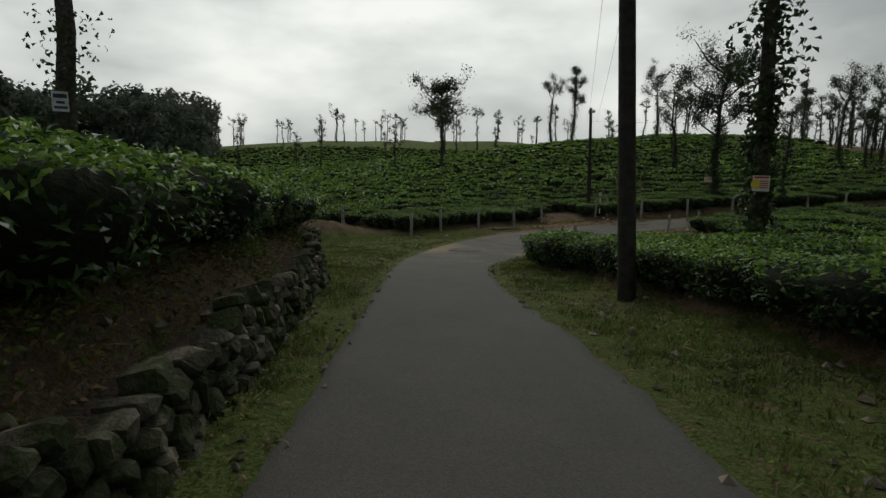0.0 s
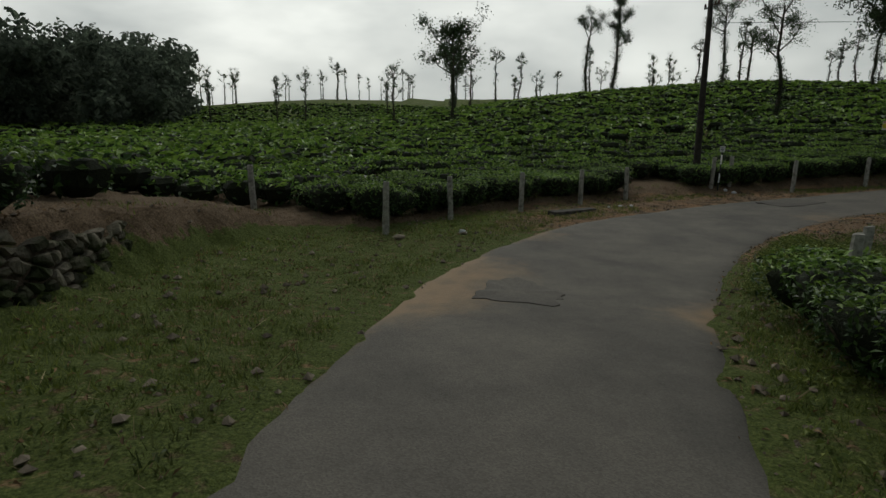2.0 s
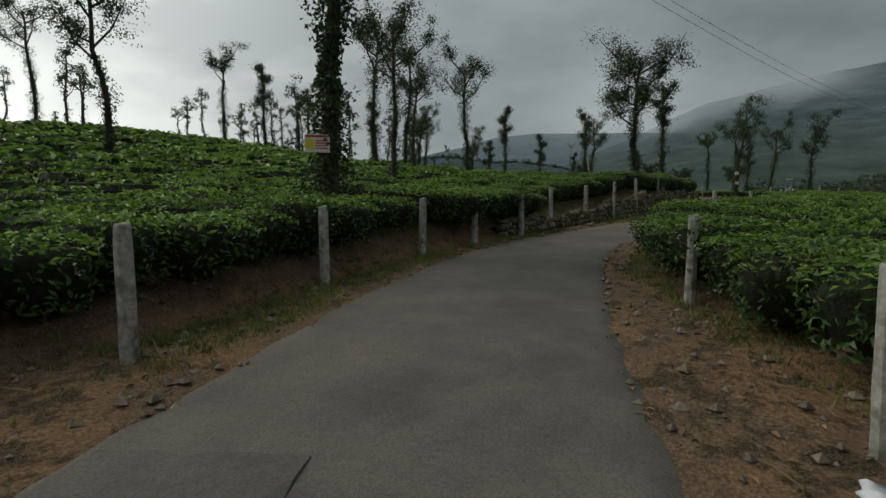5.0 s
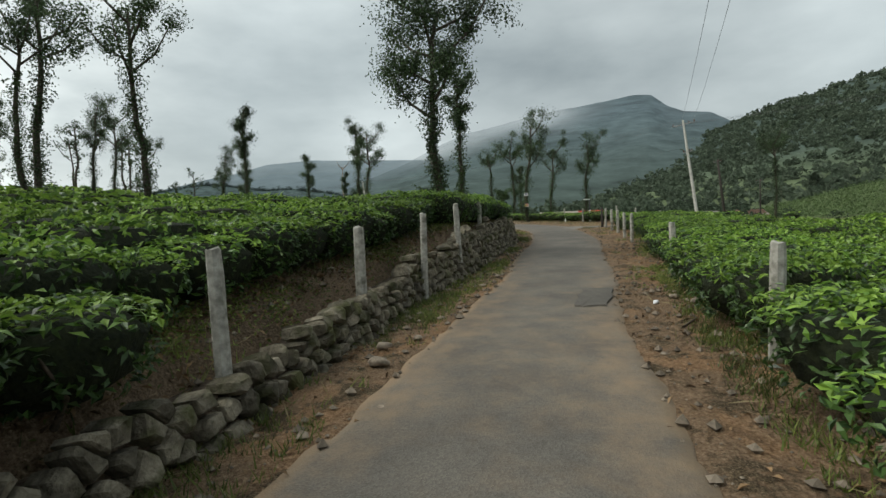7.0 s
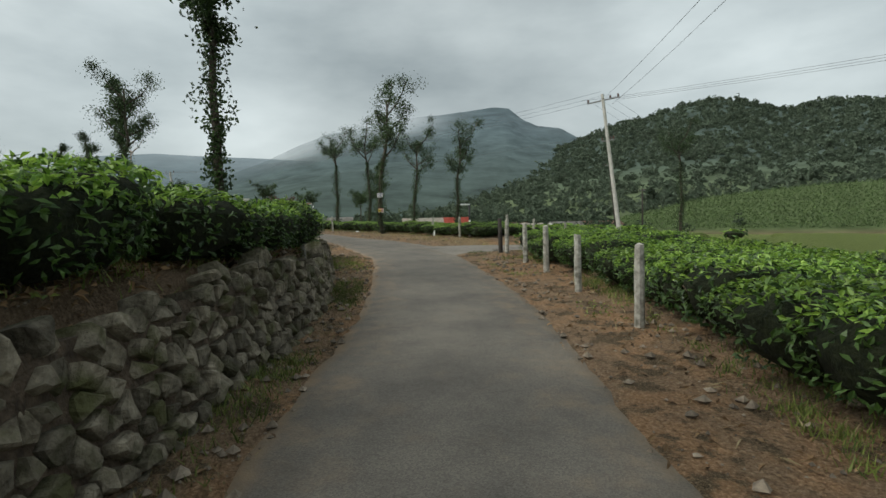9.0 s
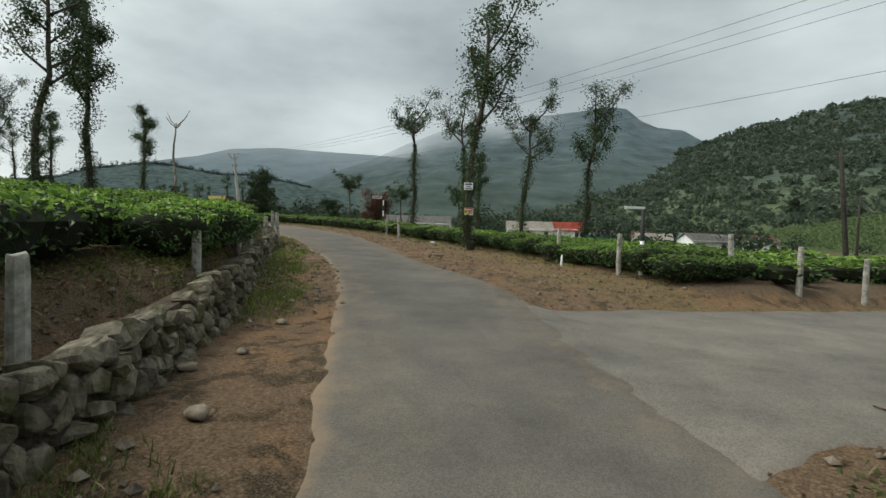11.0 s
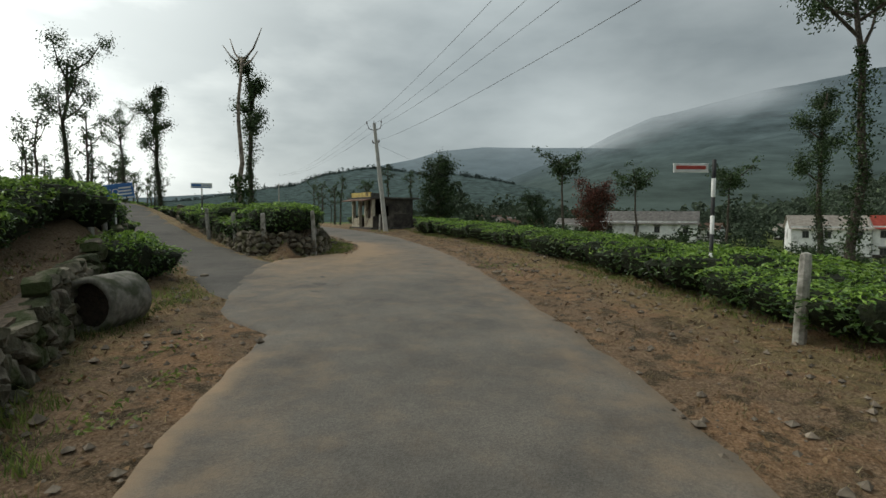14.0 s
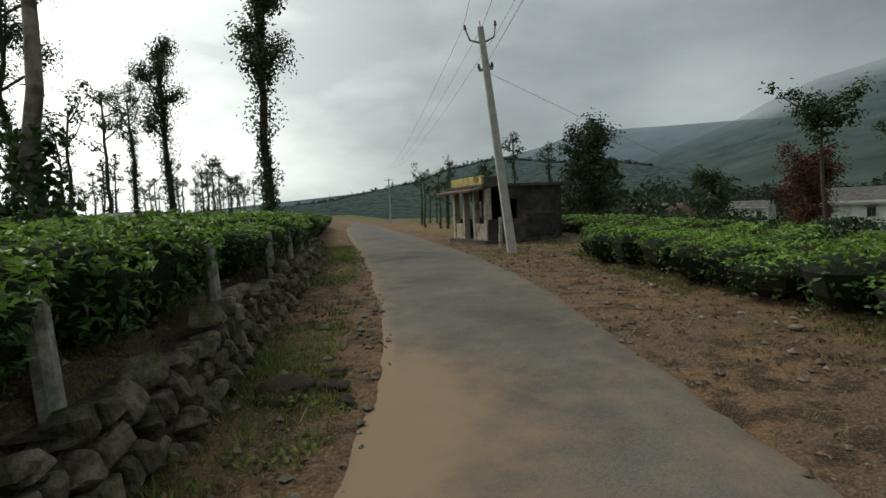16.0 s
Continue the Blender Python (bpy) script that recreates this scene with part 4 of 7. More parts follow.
# ---- tea ----
def bush_arrays(seed, n, length, width, radius=0.62, high=0.86, flush=0.72, core_sides=9):
    """Leaves and dark shade core of one plucked tea bush: level top, full sides. Returns verts, faces and their
    materials' numbers.
    """
    rng = np.random.default_rng(seed)
    th = rng.uniform(0, 2 * np.pi, n)
    wob = 1 + 0.12 * np.sin(th * 3 + seed) + 0.08 * np.sin(th * 5 + 2 * seed)
    onto = rng.uniform(0, 1, n)
    u = rng.uniform(0, 1, n)
    top = onto < 0.55
    rr = np.where(top, np.sqrt(u) * 0.93, 0.93 + 0.1 * rng.uniform(-1, 1, n)) * radius * wob
    zz = np.where(top, high - 0.16 * (rr / radius) ** 3 + rng.normal(0, 0.028, n), high * (0.16 + 0.72 * u))
    rr = np.where(top, rr, rr * (0.62 + 0.40 * np.sqrt(np.clip(u, 0, 1))))
    p = np.stack([rr * np.cos(th), rr * np.sin(th), zz], 1)
    nrm = np.where(top[:, None], np.array([0, 0, 1.0])[None] + 0.35 * p * [1, 1, 0], np.stack([np.cos(th), np.sin(th), 0.45 + 0 * th], 1))
    v, f = leaves(rng, p, nrm, length, width)
    young = (top & (rng.uniform(0, 1, n) < flush)) | (~top & (u > 0.85) & (rng.uniform(0, 1, n) < flush * 0.5))
    mats = np.where(young, 1, 0)
    # core inside the leaves: its near-black colour stands for shade among the twigs
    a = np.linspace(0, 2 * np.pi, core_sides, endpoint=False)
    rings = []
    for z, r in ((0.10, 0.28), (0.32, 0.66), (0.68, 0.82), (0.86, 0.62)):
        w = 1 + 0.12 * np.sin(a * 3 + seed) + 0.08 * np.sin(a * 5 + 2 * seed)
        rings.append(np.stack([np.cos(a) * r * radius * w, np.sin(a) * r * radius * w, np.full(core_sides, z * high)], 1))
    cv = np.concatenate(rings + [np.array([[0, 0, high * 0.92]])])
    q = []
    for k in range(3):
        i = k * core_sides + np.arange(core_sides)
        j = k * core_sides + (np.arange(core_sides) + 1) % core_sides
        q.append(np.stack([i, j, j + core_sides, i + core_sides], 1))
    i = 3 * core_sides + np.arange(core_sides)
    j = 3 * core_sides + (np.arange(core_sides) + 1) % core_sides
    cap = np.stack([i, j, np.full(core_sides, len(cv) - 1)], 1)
    return v, f, mats, cv, np.concatenate(q), cap


def bush_thing_meshes(seed):
    v, f, mats, cv, q, cap = bush_arrays(seed, 1020, 0.088, 0.036, flush=0.7)
    foliage = mesh_of("foliage", v, f, [TEA, FLUSH], mats)
    inner = mesh_of("inner_shade_core", cv, [q, cap], [SHADE_CORE], smooth=True)
    rng = np.random.default_rng(seed + 9)
    stems = []
    for k in range(3):
        a = k * 2.1 + rng.uniform(0, 0.8)
        r = rng.uniform(0.25, 0.5)
        p = [(0.07 * math.cos(a), 0.07 * math.sin(a), -0.08), (0.6 * r * math.cos(a + 0.3), 0.6 * r * math.sin(a + 0.3), 0.2), (r * math.cos(a), r * math.sin(a), 0.55)]
        v, q, t = tube(p, [0.024, 0.017, 0.008], 5)
        stems.append(("stem", mesh_of("stem", v, [q, t], [STEM], smooth=True)))
    return [("foliage", foliage), ("inner_shade_core", inner)] + stems


def tea_places():
    """Plants in rows: the first four follow the road, those behind follow the slope."""
    rng = np.random.default_rng(21)
    X, Y = [], []
    tan = np.gradient(ROAD[:, :2], axis=0)
    tan /= np.linalg.norm(tan, axis=1)[:, None]
    for side, out, first in ((1, L_OUT, 0.95), (-1, R_OUT, 0.5)):
        for row in range(4):
            off = catmull(np.column_stack([ROAD[::3, :2] + side * np.stack([-tan[:, 1], tan[:, 0]], 1)[::3] * (out[::3] + first + row * 1.12)[:, None]]), 0.1)
            s = np.concatenate([[0], np.cumsum(np.linalg.norm(np.diff(off, axis=0), axis=1))])
            at = np.arange(0.3 * row, s[-1], 0.98)
            at = at + rng.normal(0, 0.1, len(at))
            X.append(np.interp(at, s, off[:, 0]) + rng.normal(0, 0.07, len(at)))
            Y.append(np.interp(at, s, off[:, 1]) + rng.normal(0, 0.07, len(at)))
    xr, yr = np.concatenate(X), np.concatenate(Y)
    i, d, far = nearest(ROAD, xr, yr)
    ok = (far > np.where(d > 0, L_OUT[i] + 0.75, R_OUT[i] + 0.3)) & (yr > -9) & (xr < 118)
    xr, yr = xr[ok], yr[ok]
    # bushes that hang over the first stretch of the low wall
    k = nearest(ROAD, np.arange(22.0, 25.7, 0.9), np.interp(np.arange(22.0, 25.7, 0.9), ROAD[20:, 0], ROAD[20:, 1]))[0]
    hang = offset_line(ROAD, L_OUT + 0.62)[k]
    bank = catmull([(74.5, 42.9), (76.3, 45.1), (78.5, 47.8), (80.9, 50.3), (83.0, 53.0), (85.0, 56.2), (87.4, 60.2)], 0.93)
    plot = catmull([(90.6, 58.0), (88.6, 54.4), (87.0, 51.4), (87.1, 50.6), (87.9, 50.1), (89.0, 50.9), (90.5, 52.4)], 0.9)
    bank2 = bank + [-0.85, 0.6]
    own = [hang, bank, bank2, plot]
    xs, ys = np.meshgrid(np.arange(-75, 122, 1.16), np.arange(-8, 170, 1.46))
    x = xs.ravel() + 0.58 * (np.round(ys.ravel() / 1.46) % 2) + rng.normal(0, 0.12, xs.size)
    y = ys.ravel() + 0.5 * ripple(xs.ravel(), ys.ravel(), 7.0) + rng.normal(0, 0.10, xs.size)
    i, d, far = nearest(ROAD, x, y)
    left = d > 0
    out = np.where(left, L_OUT[i] + 1.0 + 4 * 1.12 - 0.25, R_OUT[i] + 0.5 + 4 * 1.12 - 0.25)
    ok = (far > out) & np.where(left, (far < 64) & (x > -30) | (x < 48) & (far < 150) & (rng.uniform(0, 1, x.size) < 0.36), far < 40)
    ok &= ~(left & (far > 14) & (rng.uniform(0, 1, x.size) < 0.05))
    ok &= ~(left & (far > 30) & (x > 50))
    x, y = np.concatenate([xr, x[ok]]), np.concatenate([yr, y[ok]])
    i, d, far = nearest(ROAD, x, y)
    ok = np.ones(len(x), bool)
    for line in (SIDE_L, SIDE_R):
        j, ds, fs = nearest(line, x, y)
        ok &= fs > line[j, 3] + np.where(line is SIDE_L, 0.75, 1.0)
    ok &= ~((d > 0) & (x > 26) & (x < 36.5) & (far < L_OUT[i] + 1.7))                # open bank above the broken wall
    ok &= ~((d > 0) & (x > 65.2) & (x < 80) & (far < L_OUT[i] + 1.55) & (far < 9))
    ok &= ~((d < 0) & (y > 20.6) & (x < 13.4) & (far < 7.5))                          # weedy bank inside the bend
    for x0, x1, back in ((26.3, 36.3, 1.5), (65.6, 74.2, 1.6)):                         # rows that stand back from the wall
        q = np.arange(x0, x1, 0.9)
        own.append(offset_line(ROAD, L_OUT + back)[nearest(ROAD, q, np.interp(q, ROAD[20:, 0], ROAD[20:, 1]))[0]])
    own = np.concatenate([np.asarray(q)[:, :2] for q in own])
    x, y, ok = np.concatenate([x, own[:, 0]]), np.concatenate([y, own[:, 1]]), np.concatenate([ok, np.ones(len(own), bool)])
    i, d, far = nearest(ROAD, x, y)
    ok &= (x + 4.6) ** 2 + (y - 25.6) ** 2 > 6.0                                   # the earth track beside the bend
    ok &= ((x - 106) ** 2 + (y - 59) ** 2 > 13) & ~((x > 102.2) & (d < 0) & (far < 6.5) & (x < 112))                         # the shelter's yard
    ok &= ~((y < 25) & (x < -2) & (y > 20.5) & (far < 7.8))
    ok &= ~((d < 0) & (x > 46) & (x < 62) & (y < 23))                              # open ground beyond the pole
    ok &= ~((d < 0) & (x > 61) & (y < 14))
    ok &= ~((d < 0) & (x > 74) & (far > 12.5))
    ok &= (x - 8.1) ** 2 + (y - 35.2) ** 2 > 1.6                                   # gap in the row at the path
    x, y, far, d = x[ok], y[ok], far[ok], d[ok]
    z = land(x, y)[0]
    return x, y, z, far, d


def make_tea():
    x, y, z, far, d = tea_places()
    rng = np.random.default_rng(22)
    i = nearest(ROAD, x, y)[0]
    edge = far - np.where(d > 0, L_OUT[i], R_OUT[i])
    order = np.argsort(edge + np.where((y < -1) | (x > 100) | ((d < 0) & (x > 84)) | (far > 9), 40, 0))
    low = np.where((d < 0) & (x > 62), np.where(x > 84, 0.93, 0.78), 1.0)                          # the hedge along the lay-by is clipped lower
    kinds = [bush_thing_meshes(s) for s in (1, 2, 3, 4, 5)]
    things, near = order[:290], order[290:]
    protos = {}
    for k in things:
        n = int(rng.integers(5))
        m = Matrix.Translation((x[k], y[k], z[k] - 0.03)) @ Euler((0, 0, rng.uniform(0, 6.28))).to_matrix().to_4x4()
        sx, sz = rng.uniform(1.0, 1.32), rng.uniform(0.78, 1.08) * low[k]
        ob = new("tea_bush")
        tagged(ob, "dense dark green tea bush with bright young leaves on top", "tea bush", "tea bushes along the road")
        ob.matrix_basis = m @ Matrix.Diagonal((sx, sx, sz, 1))
        for name, me in kinds[n]:
            part(name, me, None, ob)
    for name, lo, hi, label, args in (("tea_bushes_near", 0, 8, "close rows of clipped tea bushes", dict(n=360, length=0.108, width=0.046, core_sides=8)),
                                      ("tea_bushes_middle", 8, 15, "clipped tea bushes behind the roadside rows", dict(n=90, length=0.2, width=0.095, core_sides=6)),
                                      ("tea_bushes_field", 15, 34, "rows of clipped tea bushes over the slope", dict(n=21, length=0.42, width=0.25, core_sides=5)),
                                      ("tea_bushes_far", 34, 999, "distant rows of tea bushes on the hill", dict(n=9, length=0.6, width=0.36, core_sides=5))):
        pick = [k for k in near if lo <= far[k] < hi]
        shapes = [bush_arrays(s, **args) for s in range(30, 36)]
        V, Q, T, MQ, MT, n = [], [], [], [], [], 0
        for k in pick:
            v, f, mats, cv, q, cap = shapes[int(rng.integers(6))]
            a = rng.uniform(0, 6.28)
            c, s = math.cos(a), math.sin(a)
            sx, sz = rng.uniform(0.95, 1.2), rng.uniform(0.76, 1.02) * low[k]
            both = np.concatenate([v, cv])
            w = np.stack([(both[:, 0] * c - both[:, 1] * s) * sx + x[k], (both[:, 0] * s + both[:, 1] * c) * sx + y[k], both[:, 2] * sz + z[k] - 0.03], 1)
            V.append(w)
            Q += [f + n, q + n + len(v)]
            MQ += [mats, np.full(len(q), 2)]
            T.append(cap + n + len(v))
            MT.append(np.full(len(cap), 2))
            n += len(w)
        if V:
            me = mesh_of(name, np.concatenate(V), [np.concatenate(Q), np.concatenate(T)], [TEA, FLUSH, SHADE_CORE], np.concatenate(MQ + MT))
            tagged(new(name, me), label, "tea bushes", kind="stuff")


make_tea()


# ---- trees ----
def tree_arrays(seed, high, lean=0.0, vine=0.7, tufts=6, leaf=0.2, per_tuft=110, spread=0.16, per_vine=420, first=0.55, thick=0.015, bare=False, lumps=5, lump=0.42, rise=0.9):
    """A lopped silver oak: thin bent trunk, rising limbs with close leaf lumps, pepper vine round the trunk. Heights as shares of high."""
    rng = np.random.default_rng(seed)
    n = 9
    zz = np.linspace(0, 1, n)
    bend = np.cumsum(rng.normal(0, 0.010, (n, 2)), 0)
    bend = bend - bend[0]
    trunk = np.column_stack([bend[:, 0] * high + lean * zz * high, bend[:, 1] * high, zz * high * 0.90 - 0.15])
    rad = high * thick * (1 - 0.66 * zz) + 0.012
    wood = [tube(trunk, rad, 8)]
    at = lambda q: np.array([np.interp(q, zz, trunk[:, c]) for c in range(3)])
    cores = []
    for k in range(tufts):
        q = first + (0.98 - first) * (k + rng.uniform(0, 0.8)) / tufts
        a = k * 2.4 + rng.uniform(-0.5, 0.5)
        ln = high * spread * rng.uniform(0.55, 1.25)
        p0 = at(min(q, 1))
        way = np.array([math.cos(a), math.sin(a), rise * rng.uniform(0.5, 1.1)])
        p1 = p0 + way * ln * 0.45
        p2 = p0 + way * ln * np.array([0.8, 0.8, 1.15]) + rng.normal(0, 0.04, 3) * high * 0.1
        r0 = high * thick * 0.42
        wood.append(tube([p0, p1, p2], [r0, r0 * 0.75, r0 * 0.3], 5))
        for m in range(lumps):
            u = rng.uniform(0.35, 1.08)
            c = p0 + (p2 - p0) * u + rng.normal(0, 1, 3) * ln * 0.13
            cores.append((c, lump * rng.uniform(0.6, 1.2)))
    for m in range(3):
        cores.append((trunk[-1] + rng.normal(0, 1, 3) * lump * 0.5, lump * rng.uniform(0.6, 1.0)))
    P, Nm = [], []
    if not bare:
        for c, r in cores:
            m = max(4, int(per_tuft / lumps * rng.uniform(0.7, 1.3)))
            off = rng.normal(0, 1, (m, 3))
            P.append(c + off * r * 0.56 * [1, 1, 0.9])
            Nm.append(off / (np.linalg.norm(off, axis=1)[:, None] + 1e-6) + [0, 0, 0.5])
    crown = leaves(rng, np.concatenate(P), np.concatenate(Nm), leaf, leaf * 0.5) if P else None
    ivy = None
    if vine > 0:
        m = int(per_vine * vine)
        q = rng.uniform(0.02, vine, m)
        a = rng.uniform(0, 6.28, m)
        fat = 1 + 0.9 * np.sin(q * 23 + seed) * np.sin(q * 9 + 1)
        r = np.interp(q, zz, rad) + (0.03 + 0.23 * rng.uniform(0, 1, m) ** 1.5) * fat.clip(0.3, 2) * (high / 7)
        c = np.stack([np.interp(q, zz, trunk[:, k]) for k in range(3)], 1)
        o = np.stack([np.cos(a), np.sin(a), 0 * a], 1)
        ivy = leaves(rng, c + o * r[:, None] + [0, 0, 0.05], o + [0, 0, 0.35], leaf * 0.72, leaf * 0.5, 0.5)
    return wood, crown, ivy


def tree_meshes(bark=None, leafy=None, **kw):
    wood, crown, ivy = tree_arrays(**kw)
    out = []
    for k, (v, q, t) in enumerate(wood):
        name = "limb" if k else "trunk"
        out.append((name, mesh_of(name, v, [q, t], [bark or BARK], smooth=True)))
    if crown:
        out.append(("crown", mesh_of("crown", *crown, [leafy or OAK])))
    if ivy:
        out.append(("climbing_vine", mesh_of("climbing_vine", *ivy, [VINE])))
    return out


def plant(meshes, x, y, high, turn=0.0, name="silver_oak", label="tall thin lopped silver oak wrapped in pepper vine", group="", z=None, category="tree"):
    """A tree whose meshes are 10 m high, set to its height at a place."""
    ob = new(name)
    ob.matrix_basis = pose(x, y, (gz(x, y) if z is None else z) - 0.05, 0, 0, turn) @ Matrix.Diagonal((high / 10, high / 10, high / 10, 1))
    tagged(ob, label, category, group)
    for n, me in meshes:
        part(n, me, None, ob)
    return ob


FAR_OAKS = [tree_meshes(seed=s, high=10, lean=l, vine=v, tufts=t, per_tuft=48, leaf=0.34, spread=sp, per_vine=190, first=f, lumps=3, lump=0.5) for s, l, v, t, sp, f in ((1, 0.02, 0.75, 5, 0.15, 0.62), (2, -0.03, 0.5, 6, 0.18, 0.5), (3, 0.0, 0.85, 4, 0.10, 0.7), (4, 0.04, 0.6, 6, 0.15, 0.45), (5, -0.02, 0.8, 4, 0.22, 0.8), (6, 0.01, 0.4, 5, 0.22, 0.66))]
NEAR_OAKS = [tree_meshes(seed=s, high=10, lean=l, vine=v, tufts=t, per_tuft=640, leaf=0.14, spread=sp, per_vine=2600, first=f, lumps=8, lump=lp) for s, l, v, t, sp, f, lp in ((11, 0.0, 0.72, 6, 0.22, 0.66, 0.5), (12, 0.02, 0.8, 5, 0.20, 0.78, 0.46), (13, -0.02, 0.9, 6, 0.11, 0.5, 0.42), (14, 0.03, 0.6, 7, 0.2, 0.52, 0.5))]


# ---- distance ----
def ridge(name, az, el, eye, dist, depth, material, label, seed=0, rough=0.10, kind="structure", folds=0.035, clouded=None):
    """A range of hills: crest given by bearings (degrees from +x) and heights (degrees) as seen from eye, with a rough sloping front."""
    n = 230
    a = np.radians(np.linspace(az[0], az[-1], n))
    e = np.interp(-np.degrees(a), [-q for q in az], el)
    rng = np.random.default_rng(seed)
    jag = sum(rng.uniform(0.4, 1) * np.sin(a * w + rng.uniform(0, 6)) / w**0.55 for w in (40, 75, 130, 240, 420))
    crest = eye[2] + dist * np.tan(np.radians(e)) + jag * dist * 0.006 * rough * 10
    rows = 44
    V = []
    for k in range(rows):
        u = k / (rows - 1)
        r = np.full(n, dist - depth * (1 - u))
        X, Y = eye[0] + r * np.cos(a), eye[1] + r * np.sin(a)
        q = depth * 0.30
        fold = np.array([noise.fractal(Vector((px / q, py / q, seed * 7.0)), 0.9, 2.1, 5) for px, py in zip(X, Y)])
        hh = -6 + (crest + 6) * u**1.35 + fold * crest * folds * 3.2 * np.sin(np.pi * min(1.0, u * 1.02)) ** 0.8
        V.append(np.stack([X, Y, hh], 1))
    V.append(np.stack([eye[0] + (dist + depth) * np.cos(a), eye[1] + (dist + depth) * np.sin(a), np.full(n, -6.0)], 1))
    V = np.stack(V).reshape(-1, 3)
    k = (np.arange(rows)[:, None] * n + np.arange(n - 1)[None]).ravel()
    me = mesh_of(name, V, np.stack([k, k + 1, k + n + 1, k + n], 1), [material], smooth=True)
    if clouded:                                                     # how far each part has gone into the cloud
        u = np.append(np.linspace(0, 1, rows), 1.0)
        mist = smooth01((u - 0.62) / 0.38)[:, None] * np.interp(-np.degrees(a), *clouded)[None]
        me.attributes.new("mist", "FLOAT", "POINT").data.foreach_set("value", mist.ravel().astype(np.float32))
    return tagged(new(name, me), label, "hills", kind=kind)


# Mist painted in: blue-grey tones with a strong glow of their own.
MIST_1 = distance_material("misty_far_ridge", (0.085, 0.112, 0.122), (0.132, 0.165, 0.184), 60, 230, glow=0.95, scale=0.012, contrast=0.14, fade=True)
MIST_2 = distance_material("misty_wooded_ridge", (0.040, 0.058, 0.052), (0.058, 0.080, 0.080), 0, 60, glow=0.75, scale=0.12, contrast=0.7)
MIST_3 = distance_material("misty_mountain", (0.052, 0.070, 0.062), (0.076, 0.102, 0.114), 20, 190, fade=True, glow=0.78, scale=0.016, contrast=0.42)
# Hillside tones are mixed with haze and glow at half strength.
HILLSIDE = distance_material("hazy_wooded_hillside", (0.084, 0.106, 0.056), (0.060, 0.080, 0.068), 14, 60, glow=0.5, scale=0.03, contrast=0.45)
# Leaf colour made paler and greyer to carry the haze.
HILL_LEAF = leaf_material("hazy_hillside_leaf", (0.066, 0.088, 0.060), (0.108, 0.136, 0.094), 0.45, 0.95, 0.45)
EYE_FAR = (60, 34, 1)
EYE_LATE = (82, 44, 1.2)
HILL_AZ = [8, 2, -4, -8, -12, -17, -21.3, -24.5, -28, -31, -34.5, -37, -40, -43, -46, -60, -80]
HILL_EL = [0.8, 1.2, 2.2, 3.4, 4.7, 6.4, 8.2, 9.2, 9.9, 10.7, 11.0, 10.1, 9.3, 9.8, 9.2, 9.5, 9]
HILL_FAR, HILL_DEEP = 950, 720
LOW_AZ = [56, 50, 44, 41, 38.5, 36, 33.5, 31.5, 29.5, 27, 24.5, 21.6, 17.2, 12, 6, 0]
LOW_EL = [0.8, 1.5, 2.6, 3.1, 4.1, 4.6, 5.0, 5.0, 4.6, 4.3, 4.4, 4.1, 3.2, 2.2, 1.4, 0.8]
# Ridge leaves: the mist is part of their bluish colour.
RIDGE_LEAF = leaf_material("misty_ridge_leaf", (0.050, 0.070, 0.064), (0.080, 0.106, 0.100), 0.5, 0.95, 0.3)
# Earth and grass tones greyed by painted haze, with a faint glow.
TERRACE = distance_material("hazy_terrace_earth_and_grass", (0.115, 0.098, 0.056), (0.070, 0.092, 0.042), -3.4, -2.5, glow=0.25, scale=0.2, contrast=0.3)
# Terrace tea leaves, dulled by haze in the colour itself.
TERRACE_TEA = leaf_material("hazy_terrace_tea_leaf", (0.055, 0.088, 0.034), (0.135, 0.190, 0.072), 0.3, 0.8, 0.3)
SLOPE_AZ = [-20, -23, -25, -28, -32, -36, -42, -50, -62]
SLOPE_EL = [-1.2, -0.5, 0.1, 0.7, 1.7, 2.2, 2.6, 2.8, 2.8]
SLOPE_EYE, SLOPE_FAR, SLOPE_DEEP = (40, 33, 0.5), 190, 80


def make_distance():
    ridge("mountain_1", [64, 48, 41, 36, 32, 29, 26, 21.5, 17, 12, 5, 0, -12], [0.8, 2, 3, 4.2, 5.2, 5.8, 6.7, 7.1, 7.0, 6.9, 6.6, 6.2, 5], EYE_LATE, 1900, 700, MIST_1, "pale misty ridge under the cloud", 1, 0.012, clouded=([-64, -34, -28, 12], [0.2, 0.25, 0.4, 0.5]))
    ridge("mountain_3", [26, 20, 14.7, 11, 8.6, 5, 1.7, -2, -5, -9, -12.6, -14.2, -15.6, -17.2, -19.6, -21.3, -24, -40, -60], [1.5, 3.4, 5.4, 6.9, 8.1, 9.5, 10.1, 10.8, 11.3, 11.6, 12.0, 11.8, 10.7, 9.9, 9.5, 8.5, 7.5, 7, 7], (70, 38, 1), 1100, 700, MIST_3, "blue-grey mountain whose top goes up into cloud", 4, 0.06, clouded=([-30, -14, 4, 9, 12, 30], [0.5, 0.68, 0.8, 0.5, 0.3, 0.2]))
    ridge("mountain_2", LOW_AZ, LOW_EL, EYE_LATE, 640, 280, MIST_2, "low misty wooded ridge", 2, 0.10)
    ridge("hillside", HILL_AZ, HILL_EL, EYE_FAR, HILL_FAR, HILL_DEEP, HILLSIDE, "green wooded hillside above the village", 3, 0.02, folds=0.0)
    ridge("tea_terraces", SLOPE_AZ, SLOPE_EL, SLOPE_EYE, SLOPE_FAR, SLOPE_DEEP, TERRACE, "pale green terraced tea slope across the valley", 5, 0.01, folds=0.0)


make_distance()


